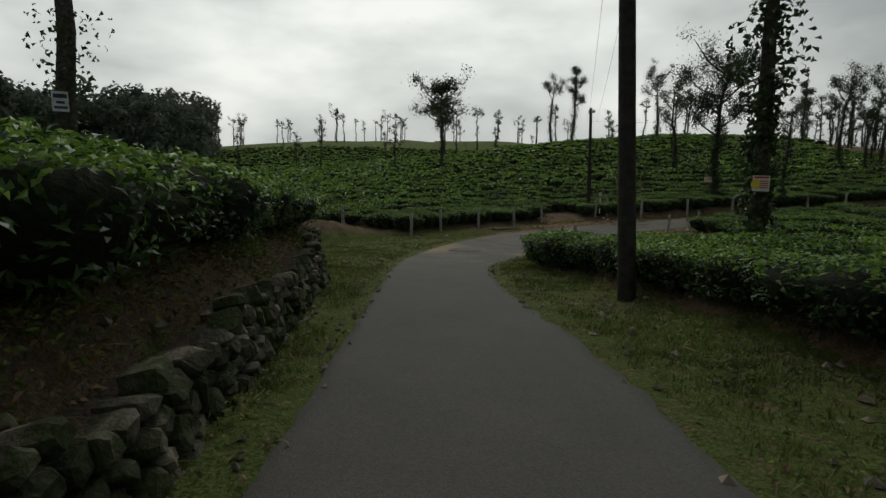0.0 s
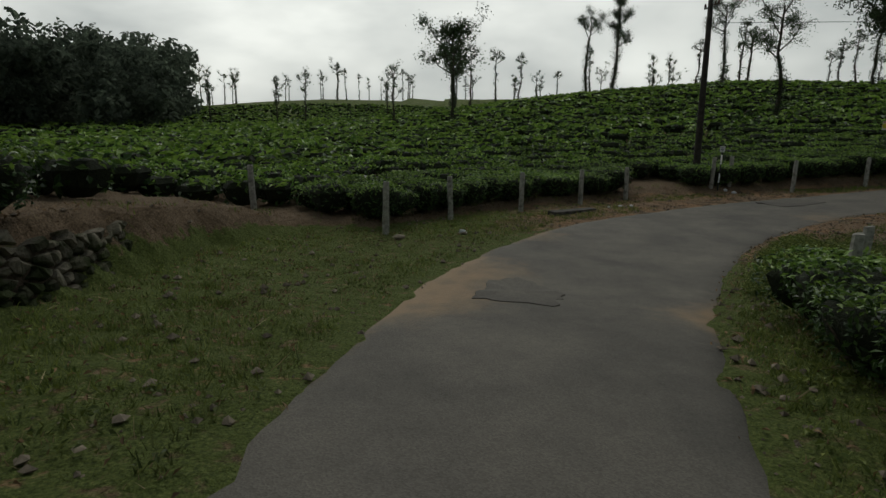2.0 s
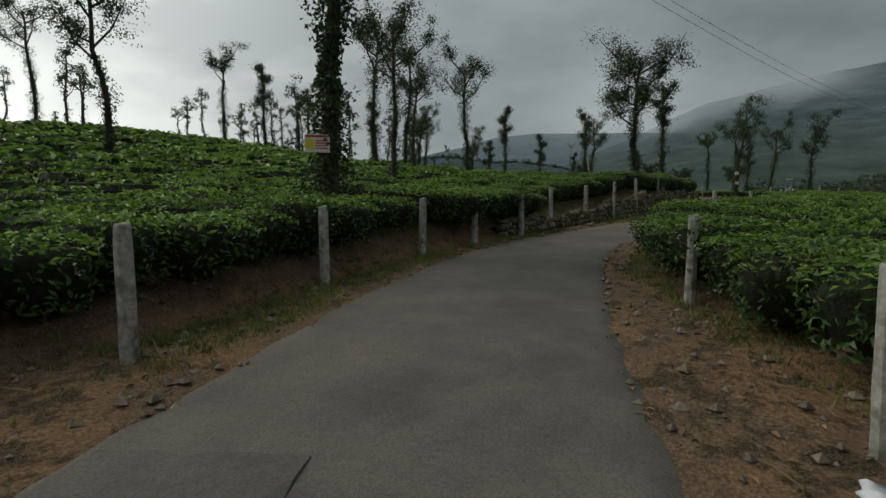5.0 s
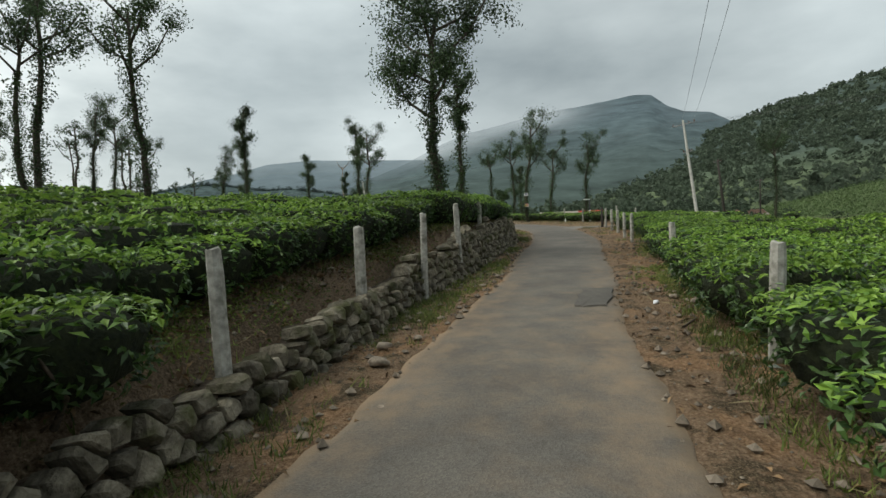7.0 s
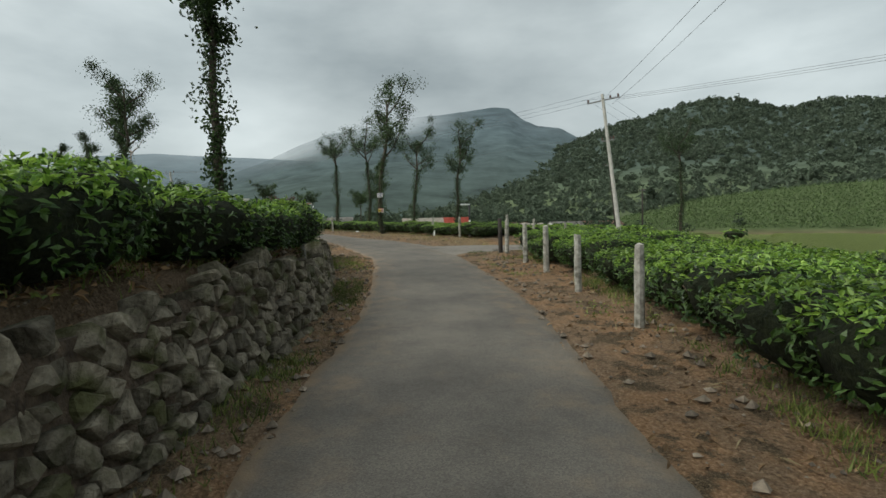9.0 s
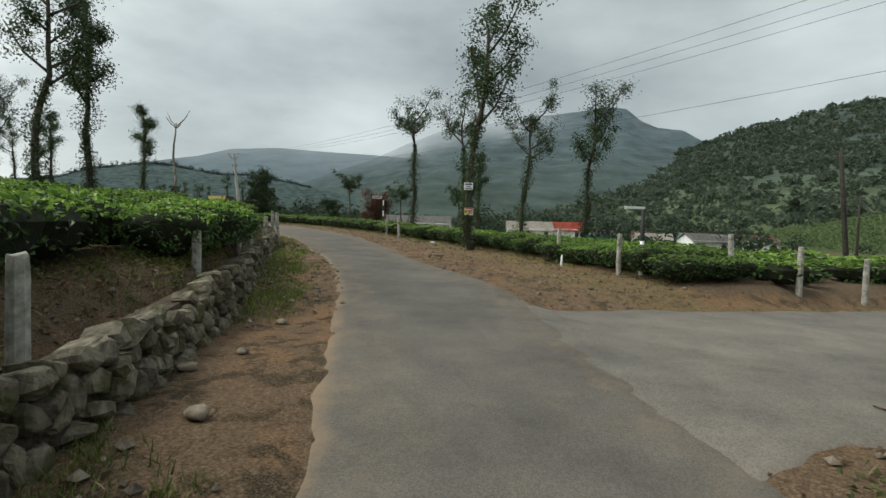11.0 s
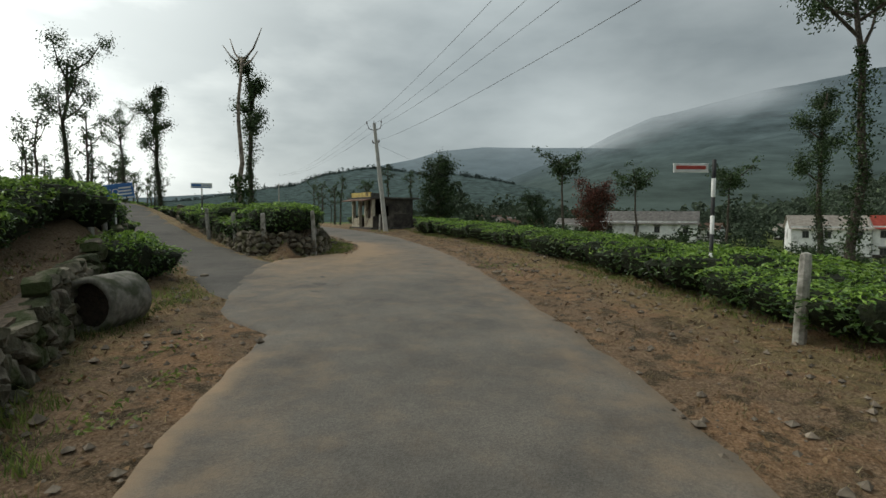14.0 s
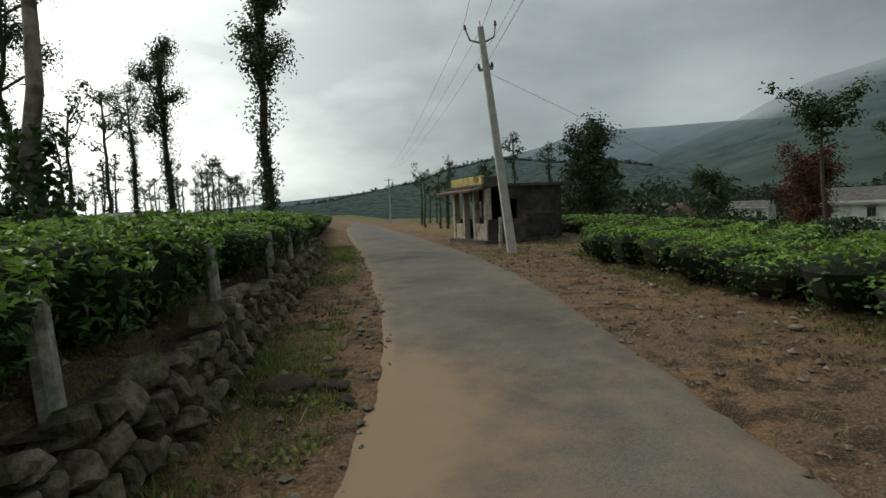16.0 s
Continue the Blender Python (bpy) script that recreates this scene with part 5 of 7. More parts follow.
def clump_arrays(rng, places, sizes, per=34, tall=1.0, leaf=0.42):
    """Rough leafy crowns at places: many large leaf sprays in uneven lumps with gaps."""
    P, Nm, Ln = [], [], []
    for p, r in zip(places, sizes):
        lumps = rng.normal(0, 0.42, (5, 3)) * [1, 1, 0.75]
        c = lumps[rng.integers(0, 5, per)]
        o = rng.normal(0, 1, (per, 3))
        o /= np.linalg.norm(o, axis=1)[:, None]
        q = c + o * rng.uniform(0.25, 0.52, per)[:, None]
        P.append(np.asarray(p) + q * r * [1, 1, tall])
        Nm.append(o + [0, 0, 0.4])
        Ln.append(np.full(per, r * leaf))
    return leaves(rng, np.concatenate(P), np.concatenate(Nm), np.concatenate(Ln), np.concatenate(Ln) * 0.7)


def on_ridge(rng, n, az0, az1, u0, u1):
    """Places on the hillside's front, by bearing and by share of the way up."""
    a = rng.uniform(az0, az1, n)
    u = rng.uniform(u0, u1, n)
    crest = EYE_FAR[2] + HILL_FAR * np.tan(np.radians(np.interp(-a, [-q for q in HILL_AZ], HILL_EL)))
    r = HILL_FAR - HILL_DEEP * (1 - u)
    return np.stack([EYE_FAR[0] + r * np.cos(np.radians(a)), EYE_FAR[1] + r * np.sin(np.radians(a)), -6 + (crest + 6) * u**1.35], 1)


def make_woods():
    rng = np.random.default_rng(31)
    p = np.concatenate([on_ridge(rng, 3600, -62, 4, 0.45, 1.0), on_ridge(rng, 760, -60, 4, 0.10, 0.45), on_ridge(rng, 320, -55, 0, 0.97, 1.0)])
    s = 3.5 + 8.5 * rng.uniform(0, 1, len(p)) ** 1.8
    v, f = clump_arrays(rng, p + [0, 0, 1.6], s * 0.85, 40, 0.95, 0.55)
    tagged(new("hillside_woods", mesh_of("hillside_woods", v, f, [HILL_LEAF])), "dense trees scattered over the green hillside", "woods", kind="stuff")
    # tea rows on the terraces across the valley
    P = []
    for u in np.arange(0.30, 1.0, 0.021):
        r = SLOPE_FAR - SLOPE_DEEP * (1 - u)
        a = np.arange(-58, -22.5, 0.36) + rng.normal(0, 0.05, len(np.arange(-58, -22.5, 0.36)))
        crest = SLOPE_EYE[2] + SLOPE_FAR * np.tan(np.radians(np.interp(-a, [-q for q in SLOPE_AZ], SLOPE_EL)))
        z = -6 + (crest + 6) * u**1.35
        k = z > -2.5
        P.append(np.stack([SLOPE_EYE[0] + r * np.cos(np.radians(a)), SLOPE_EYE[1] + r * np.sin(np.radians(a)), z + 0.4], 1)[k])
    P = np.concatenate(P)
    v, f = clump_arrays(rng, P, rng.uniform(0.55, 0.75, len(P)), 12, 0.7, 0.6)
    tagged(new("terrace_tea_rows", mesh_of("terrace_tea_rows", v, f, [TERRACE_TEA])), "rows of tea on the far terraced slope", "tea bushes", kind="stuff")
    # hedgerow trees on the valley floor
    n = 520
    a = np.radians(rng.uniform(-48, 30, n))
    r = 75 + 175 * rng.uniform(0, 1, n) ** 0.7
    x, y = 62 + r * np.cos(a), 34 + r * np.sin(a)
    keep = ~((x > 155) & (x < 185) & (y > 8) & (y < 62)) & ~((y > 8) & (y < 60) & (r < 118))
    b = np.degrees(np.arctan2(y - 33, x - 40))
    keep &= ~((b < -24.5) & (np.hypot(x - 40, y - 33) < 195) & (rng.uniform(0, 1, n) < 0.93))
    x, y = x[keep], y[keep]
    z = land(x, y)[0]
    v, f = clump_arrays(rng, np.stack([x, y, z + rng.uniform(1.0, 2.4, len(x))], 1), rng.uniform(1.6, 4.0, len(x)), 90, 0.9, 0.26)
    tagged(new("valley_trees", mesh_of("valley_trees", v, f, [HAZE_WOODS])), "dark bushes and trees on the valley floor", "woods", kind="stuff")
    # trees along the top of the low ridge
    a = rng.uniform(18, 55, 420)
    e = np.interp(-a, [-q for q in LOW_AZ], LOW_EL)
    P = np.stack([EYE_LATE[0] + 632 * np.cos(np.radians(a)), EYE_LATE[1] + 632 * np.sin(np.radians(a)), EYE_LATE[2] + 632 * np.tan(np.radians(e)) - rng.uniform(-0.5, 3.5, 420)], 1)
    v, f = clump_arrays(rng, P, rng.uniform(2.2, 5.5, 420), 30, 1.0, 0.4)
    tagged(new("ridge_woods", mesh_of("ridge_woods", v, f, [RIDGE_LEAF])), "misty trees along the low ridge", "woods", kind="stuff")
    # shrubs and rough hedges on the meadow before the houses
    x, y = rng.uniform(106, 158, 150), rng.uniform(8, 60, 150)
    i, d, far = nearest(ROAD, x, y)
    k = (d < 0) & (far > 13)
    x, y = x[k], y[k]
    v, f = clump_arrays(rng, np.stack([x, y, land(x, y)[0] + 0.45], 1), rng.uniform(0.6, 1.6, len(x)), 130, 0.7, 0.22)
    tagged(new("meadow_shrubs", mesh_of("meadow_shrubs", v, f, [WOODS])), "dark shrubs and rough hedges on the meadow", "shrubs", kind="stuff")
    # darker trees crowding behind the houses
    n = 170
    x, y = rng.uniform(188, 245, n), rng.uniform(-30, 95, n)
    z = land(x, y)[0]
    v, f = clump_arrays(rng, np.stack([x, y, z + rng.uniform(1.5, 5.0, n)], 1), rng.uniform(2.6, 4.8, n), 90, 1.0, 0.26)
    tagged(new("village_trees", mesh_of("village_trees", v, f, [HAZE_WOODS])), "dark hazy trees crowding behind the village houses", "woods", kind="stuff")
    # the dark wood beyond the first bend
    n = 150
    a = np.radians(rng.uniform(112.5, 146, n))
    r = rng.uniform(92, 150, n)
    x, y = r * np.cos(a), r * np.sin(a)
    z = land(x, y)[0]
    P = np.concatenate([np.stack([x, y, z + h * rng.uniform(0.8, 1.2, n)], 1) for h in (2.5, 5.0, 7.5, 10.5)])
    v, f = clump_arrays(rng, P, rng.uniform(2.4, 4.2, len(P)), 170, 1.0, 0.24)
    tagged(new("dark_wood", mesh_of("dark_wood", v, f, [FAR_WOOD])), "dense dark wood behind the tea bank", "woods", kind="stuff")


make_woods()

ROUND_TREE = tree_meshes(seed=51, high=10, vine=0.35, tufts=16, per_tuft=330, leaf=0.26, spread=0.30, per_vine=700, first=0.48, thick=0.018, lumps=7, lump=0.72, rise=0.7)
DARK_TREE = tree_meshes(seed=52, high=10, vine=0.0, tufts=22, per_tuft=300, leaf=0.36, spread=0.30, first=0.12, thick=0.022, leafy=WOODS, lumps=6, lump=0.95, rise=0.45)
FLAT_TREE = tree_meshes(seed=53, high=10, vine=0.0, tufts=8, per_tuft=190, leaf=0.36, spread=0.30, first=0.80, thick=0.018, lumps=6, lump=0.6, rise=0.4)
RED_LEAF = leaf_material("red_leaf", (0.022, 0.020, 0.010), (0.15, 0.042, 0.028), 0.25, 0.6)
RED_TREE = tree_meshes(seed=54, high=10, vine=0.0, tufts=20, per_tuft=300, leaf=0.36, spread=0.28, first=0.2, thick=0.022, leafy=RED_LEAF, lumps=6, lump=0.95, rise=0.5)
BARE_TREE = tree_meshes(seed=55, high=10, vine=0.30, tufts=4, spread=0.16, per_vine=1500, leaf=0.26, first=0.93, thick=0.015, bare=True, bark=PALE_BARK)
SLIM_TREE = tree_meshes(seed=59, high=10, vine=0.42, tufts=7, per_tuft=520, leaf=0.15, spread=0.15, per_vine=800, first=0.5, thick=0.02, lumps=6, lump=0.42)
FORKED = [tree_meshes(seed=56, high=10, vine=0.66, tufts=9, per_tuft=1300, leaf=0.145, spread=0.30, per_vine=4600, first=0.5, thick=0.018, lumps=10, lump=0.62, rise=0.9), tree_meshes(seed=57, high=10, vine=0.9, tufts=6, per_tuft=420, leaf=0.17, spread=0.13, per_vine=2200, first=0.6, thick=0.014, lumps=5, lump=0.42)]


def make_trees():
    rng = np.random.default_rng(5)
    oak = "tall thin lopped silver oak wrapped in pepper vine"
    near = [(0.2, 69.7, 8.2), (17.7, 88, 10.5), (20.5, 86, 13), (22.8, 53.3, 9.0), (31.3, 79.3, 10.5), (44.5, 74, 9), (47.5, 72, 9.5), (50, 70, 6.5), (26, 41.2, 6.8), (37.6, 48, 6.2), (54.5, 49.8, 7.3), (67, 45.8, 7.8),
            (41.4, 51.5, 9.4), (37, 50.5, 9), (45, 57, 6), (48, 54.5, 5.6), (51, 56, 5.8), (97.2, 34, 11.2), (111, 32.6, 11.2), (85, 25.7, 9.6), (86.4, 29.8, 9.2), (75.2, 10.6, 7.6), (99.5, 63.8, 10.9), (94.9, 74.2, 10.4), (100.5, 77.4, 6.8), (92, 84, 12), (72.1, 47.9, 9.2)]
    for k, (x, y, h) in enumerate(near):
        plant(NEAR_OAKS[k % 4], x, y, h, (x * 31 + y * 17) % 360, label=oak, group="shade trees in the tea")
    plant(NEAR_OAKS[1], 82.4, 36.1, 7.4, 40, label="silver oak thickly wrapped in pepper vine beside the lay-by", group="shade trees in the tea")
    plant(NEAR_OAKS[2], 100.6, 73.5, 10.3, 80, label="straight thick lopped trunk with leaf tufts at its top", group="shade trees in the tea")
    plant(NEAR_OAKS[0], 39.8, 45.6, 7.6, 200, label="lopped silver oak with a flat spreading top", group="shade trees in the tea")
    plant(FORKED[0], 40.2, 35.7, 7.4, 60, label="large forked silver oak wrapped in pepper vine above the wall", group="shade trees in the tea")
    plant(FORKED[1], 49.6, 36.0, 7.8, 0, label="slim silver oak wrapped in pepper vine above the wall", group="shade trees in the tea")
    plant(FORKED[0], 19.35, 37.85, 10.2, 150, label="large forked silver oak with a notice on its trunk", group="shade trees in the tea")
    plant(NEAR_OAKS[3], 72.6, 32.5, 9.6, 250, label="large forked silver oak with two notices on its trunk", group="shade trees in the tea")
    plant(FORKED[1], 5.1, 8.55, 9.5, 20, label="tall silver oak wrapped in vine with a notice on it", group="shade trees in the tea")
    plant(SLIM_TREE, -8.2, 12.1, 11.5, 120, label="tall thin tree with white marker bands above the bank", group="shade trees in the tea")
    plant(ROUND_TREE, 0.6, 118, 17.5, 30, "round_crowned_tree", "broad round-crowned tree standing on the tea hill")
    plant(DARK_TREE, 125, 63.5, 7.6, 0, "dark_tree", "dense dark broad-leaved tree behind the shelter")
    plant(DARK_TREE, 160, 63.8, 8.0, 100, "dark_tree", "rounded dark tree among the fields")
    plant(RED_TREE, 157, 53.4, 10, 0, "red_leaved_tree", "rounded tree with dull red leaves near the houses")
    plant(FLAT_TREE, 120.8, 49.6, 6.8, 0, "lopped_tree", "lopped tree with a flat umbrella-like top")
    plant(FLAT_TREE, 136, 45.2, 7.6, 70, "lopped_tree", "lopped tree with a flat umbrella-like top")
    plant(FLAT_TREE, 140, 36.4, 8.6, 140, "lopped_tree", "lopped tree with a flat umbrella-like top")
    plant(BARE_TREE, 90.75, 55.4, 7.6, 0, "bare_tree", "bare pale trunk with leafless forked top and vine at foot")
    plant(NEAR_OAKS[2], 62, 46, 3.6, 0, "tree_stub", "short lopped trunk overgrown with vine")
    # along the crest of the hill
    for k in range(40):
        a = radians(rng.uniform(80, 117))
        r = rng.uniform(185, 245)
        plant(FAR_OAKS[k % 6], r * math.cos(a), r * math.sin(a), rng.uniform(8, 13), rng.uniform(0, 360), label=oak, group="shade trees on the hill")
    for k in range(26):
        a = radians(rng.uniform(46, 80))
        r = rng.uniform(70, 125)
        plant(FAR_OAKS[k % 6], 3 + r * math.cos(a), 20 + r * math.sin(a), rng.uniform(6.5, 10), rng.uniform(0, 360), label=oak, group="shade trees on the hill")
    for k in range(10):
        plant(FAR_OAKS[k % 6], rng.uniform(-40, 12), rng.uniform(60, 120), rng.uniform(6, 8), rng.uniform(0, 360), label=oak, group="shade trees on the hill")
    for k in range(22):
        x = rng.uniform(52, 92)
        plant(FAR_OAKS[k % 6], x, np.interp(x, [52, 92], [62, 78]) + rng.uniform(0, 30), rng.uniform(5.5, 9), rng.uniform(0, 360), label=oak, group="shade trees on the hill")
    for k in range(46):
        x = rng.uniform(101, 160)
        y = np.interp(x, [101, 160], [84, 150]) + rng.uniform(-2, 40)
        plant(FAR_OAKS[k % 6], x, y, rng.uniform(6, 9.5), rng.uniform(0, 360), label=oak, group="shade trees on the hill")
    for k in range(14):
        x = rng.uniform(112, 150)
        plant(FAR_OAKS[k % 6], x, np.interp(x, [112, 150], [63, 104]) + rng.uniform(-6, 3), rng.uniform(4, 6), rng.uniform(0, 360), label=oak, group="shade trees on the hill")
    # on the slopes across the valley
    q = on_ridge(rng, 26, -46, -14, 0.05, 0.35)
    for k in range(26):
        plant(FAR_OAKS[k % 6], q[k, 0], q[k, 1], rng.uniform(6, 9), rng.uniform(0, 360), label="silver oak on the far slope", group="trees across the valley", z=float(q[k, 2]))


make_trees()


# ---- shelter, houses, poles, wires, notices ----
PLASTER = surface("dark_mottled_plaster", (0.035, 0.031, 0.026), (0.115, 0.10, 0.082), 3, 0.92, 0.4, 30, 0.01, third=(0.030, 0.027, 0.023), third_scale=1.1, third_at=0.48)
CREAM = surface("faded_cream_paint", (0.30, 0.265, 0.19), (0.52, 0.47, 0.37), 5, 0.85, 0.3, 40, 0.006, third=(0.18, 0.14, 0.10), third_scale=3, third_at=0.62)
YELLOW = surface("faded_yellow_paint", (0.36, 0.26, 0.07), (0.60, 0.47, 0.16), 5, 0.85, 0.3, 40, 0.006, third=(0.10, 0.08, 0.05), third_scale=2.6, third_at=0.58)
# Near-black wall tone for the shelter's back, openings and side patch.
DARK_IN = surface("near_black_wall", (0.025, 0.022, 0.019), (0.07, 0.06, 0.05), 4, 0.95, 0.4, 30, 0.01)
SLAB = surface("sooty_roof_slab", (0.04, 0.037, 0.033), (0.11, 0.10, 0.09), 5, 0.95, 0.5, 30, 0.01)
WHITEWASH = surface("dirty_whitewash", (0.60, 0.60, 0.59), (0.82, 0.82, 0.80), 1.2, 0.9, 0.2, 20, 0.01, third=(0.34, 0.33, 0.31), third_scale=0.5, third_at=0.58)
GREY_ROOF = surface("grey_sheet_roof", (0.16, 0.15, 0.14), (0.30, 0.28, 0.26), 2, 0.8, 0.3, 20, 0.02)
PALE_ROOF = surface("pale_sheet_roof", (0.34, 0.30, 0.26), (0.52, 0.47, 0.41), 2, 0.8, 0.3, 20, 0.02)
RED_ROOF = surface("red_painted_roof", (0.34, 0.055, 0.035), (0.50, 0.11, 0.075), 2, 0.75, 0.3, 20, 0.02)
RUST_ROOF = surface("rusty_roof", (0.10, 0.06, 0.045), (0.22, 0.14, 0.10), 2, 0.85, 0.3, 20, 0.02)
TURQUOISE = surface("turquoise_paint", (0.10, 0.36, 0.38), (0.16, 0.48, 0.50), 2, 0.8, 0.2, 20, 0.01)
GLASS_DARK = surface("dark_window", (0.012, 0.013, 0.014), (0.03, 0.03, 0.032), 2, 0.35, 0.0, spec=0.5)
POLE_CONC = surface("pale_pole_concrete", (0.34, 0.33, 0.30), (0.52, 0.50, 0.46), 4, 0.85, 0.25, 40, 0.005)
POLE_DARK = surface("dark_creosoted_wood", (0.020, 0.017, 0.014), (0.055, 0.046, 0.038), 6, 0.85, 0.5, 22, 0.01)
STEEL = surface("galvanised_steel", (0.16, 0.16, 0.16), (0.30, 0.30, 0.30), 20, 0.55, 0.1, 50, 0.002, metal=0.7)
WIRE = surface("dull_wire", (0.05, 0.05, 0.05), (0.10, 0.10, 0.10), 5, 0.6, 0.0, metal=0.5)
CERAMIC = surface("brown_ceramic", (0.05, 0.022, 0.014), (0.09, 0.04, 0.025), 12, 0.25, 0.0, spec=0.5)
BOARD_WHITE = surface("white_notice_board", (0.60, 0.60, 0.58), (0.76, 0.76, 0.74), 6, 0.6, 0.1, 40, 0.002)
BOARD_CREAM = surface("pale_warning_board", (0.62, 0.56, 0.50), (0.76, 0.70, 0.64), 6, 0.6, 0.1, 40, 0.002)
INK = surface("dark_blue_lettering", (0.03, 0.035, 0.09), (0.05, 0.055, 0.13), 10, 0.6, 0.0)
INK_RED = surface("red_lettering", (0.34, 0.05, 0.04), (0.42, 0.08, 0.06), 10, 0.6, 0.0)
INK_YELLOW = surface("yellow_sign_paint", (0.60, 0.46, 0.05), (0.70, 0.55, 0.08), 10, 0.6, 0.0)
BLUE = surface("blue_sign_paint", (0.04, 0.13, 0.36), (0.07, 0.19, 0.46), 4, 0.5, 0.0)
BLACK_PAINT = surface("black_post_paint", (0.012, 0.012, 0.012), (0.03, 0.03, 0.03), 10, 0.6, 0.1, 40, 0.003)
WHITE_PAINT = surface("white_post_paint", (0.58, 0.58, 0.55), (0.76, 0.76, 0.72), 10, 0.6, 0.1, 40, 0.003)
PIPE = surface("mossy_pipe_concrete", (0.10, 0.095, 0.08), (0.24, 0.225, 0.19), 9, 0.92, 0.5, 40, 0.01, third=(0.05, 0.055, 0.03), third_scale=4)
DUNG_AND_PLUG = surface("dried_dung_and_pipe_plug", (0.018, 0.013, 0.009), (0.05, 0.035, 0.024), 20, 0.95, 0.9, 40, 0.03)
LITTER = surface("white_plastic_litter", (0.55, 0.56, 0.58), (0.75, 0.76, 0.78), 10, 0.4, 0.2, 30, 0.01)
DRY_LEAF = leaf_material("dry_leaf", (0.07, 0.042, 0.022), (0.27, 0.17, 0.085), 0.1, 0.8)
GRASS = leaf_material("grass_blade", (0.055, 0.085, 0.016), (0.21, 0.245, 0.06), 0.3, 0.6, 0.5)
STRAW = leaf_material("dry_grass_blade", (0.16, 0.12, 0.055), (0.38, 0.31, 0.17), 0.3, 0.7, 0.3)
PEBBLE = surface("loose_pebble", (0.075, 0.060, 0.045), (0.25, 0.205, 0.155), 12, 0.9, 0.3, 60, 0.005, per_island=0.35)


def empty(name, m, label, category, group=""):
    ob = new(name)
    ob.matrix_basis = m
    return tagged(ob, label, category, group)


def slab(name, size, at, material, parent, label="", bevel=0.01, turn=None):
    bm = bmesh.new()
    box(bm, size, at, bevel, turn)
    return part(name, bm, material, parent, label)


def rod(name, points, radii, material, parent, label="", sides=8):
    v, q, t = tube(points, radii, sides)
    return part(name, mesh_of(name, v, [q, t], [material], smooth=True), None, parent, label)


def make_shelter():
    """The roadside shelter: open front on pillars, yellow band over it, slab roof to the back."""
    a = math.degrees(math.atan2(60.8 - 58.2, 105.9 - 104.4))        # its front runs this way
    g = gz(104.6, 58.6)
    s = empty("roadside_shelter", pose(105.15, 59.5, g, 0, 0, a - 90), "small stained concrete shelter with a faded yellow front band", "shelter")
    # here y runs along the front, x runs back from the road
    slab("floor_slab", (3.3, 3.3, 0.22), (1.5, 0, 0.03), SLAB, s, "dirty concrete floor")
    slab("back_wall", (0.18, 3.1, 1.9), (3.0, 0, 1.05), DARK_IN, s)
    for y, name in ((-1.5, "side_wall"), (1.5, "side_wall")):
        bm = bmesh.new()
        box(bm, (2.9, 0.18, 0.75), (1.5, y, 0.5), 0.01)
        box(bm, (1.7, 0.18, 1.15), (2.1, y, 1.44), 0.01)
        box(bm, (0.5, 0.18, 0.45), (1.0, y, 1.8), 0.01)
        part(name, bm, PLASTER, s, "dark mottled plaster wall")
    for y in (-1.45, -0.48, 0.48, 1.45):
        slab("pillar", (0.22, 0.2, 1.95), (0.1, y, 1.05), CREAM, s, "cream-painted pillar", 0.015)
    for y in (-0.96, 0.96):
        slab("front_parapet", (0.14, 0.78, 0.62), (0.1, y, 0.42), CREAM, s, "cream-painted low wall")
    # Dark sheet across one opening; its darkness is put into the colour.
    slab("dark_panel", (0.05, 0.74, 1.25), (0.3, -0.96, 1.36), DARK_IN, s)
    bm = bmesh.new()
    box(bm, (3.7, 3.5, 0.11), (1.65, 0, 2.08), 0.012)
    part("roof_slab", bm, SLAB, s, "sooty concrete roof slab")
    bm = bmesh.new()
    box(bm, (0.8, 3.3, 0.07), (-0.28, 0, 1.96), 0.01, Euler((0, radians(-10), 0)).to_matrix().to_4x4())
    part("canopy", bm, RUST_ROOF, s, "rusty sloping canopy sheet")
    slab("front_band", (0.12, 2.9, 0.34), (0.02, 0.1, 2.28), YELLOW, s, "faded yellow painted band", 0.012)
    bm = bmesh.new()
    box(bm, (0.9, 0.1, 0.30), (0.45, -1.42, 2.26), 0.01)
    part("end_gusset", bm, SLAB, s)
    # Flat disc, no hole: the opening's shade is put into its colour.
    bm = bmesh.new()
    bmesh.ops.create_cone(bm, cap_ends=True, segments=18, radius1=0.26, radius2=0.26, depth=0.03, matrix=Matrix.Translation((1.75, -1.605, 1.42)) @ Euler((radians(90), 0, 0)).to_matrix().to_4x4())
    part("round_opening", bm, DARK_IN, s, "flat dark disc for a round opening")
    slab("side_patch", (1.2, 0.012, 0.8), (2.2, -1.598, 0.62), DARK_IN, s, "dark patch on the side wall")
    for k, (x, y) in enumerate(((103.3, 56.9), (103.55, 56.75))):
        fence_post(x, y, 1.0 + 0.1 * k, lean_x=2 - 4 * k, label="spare concrete post leaning by the shelter")


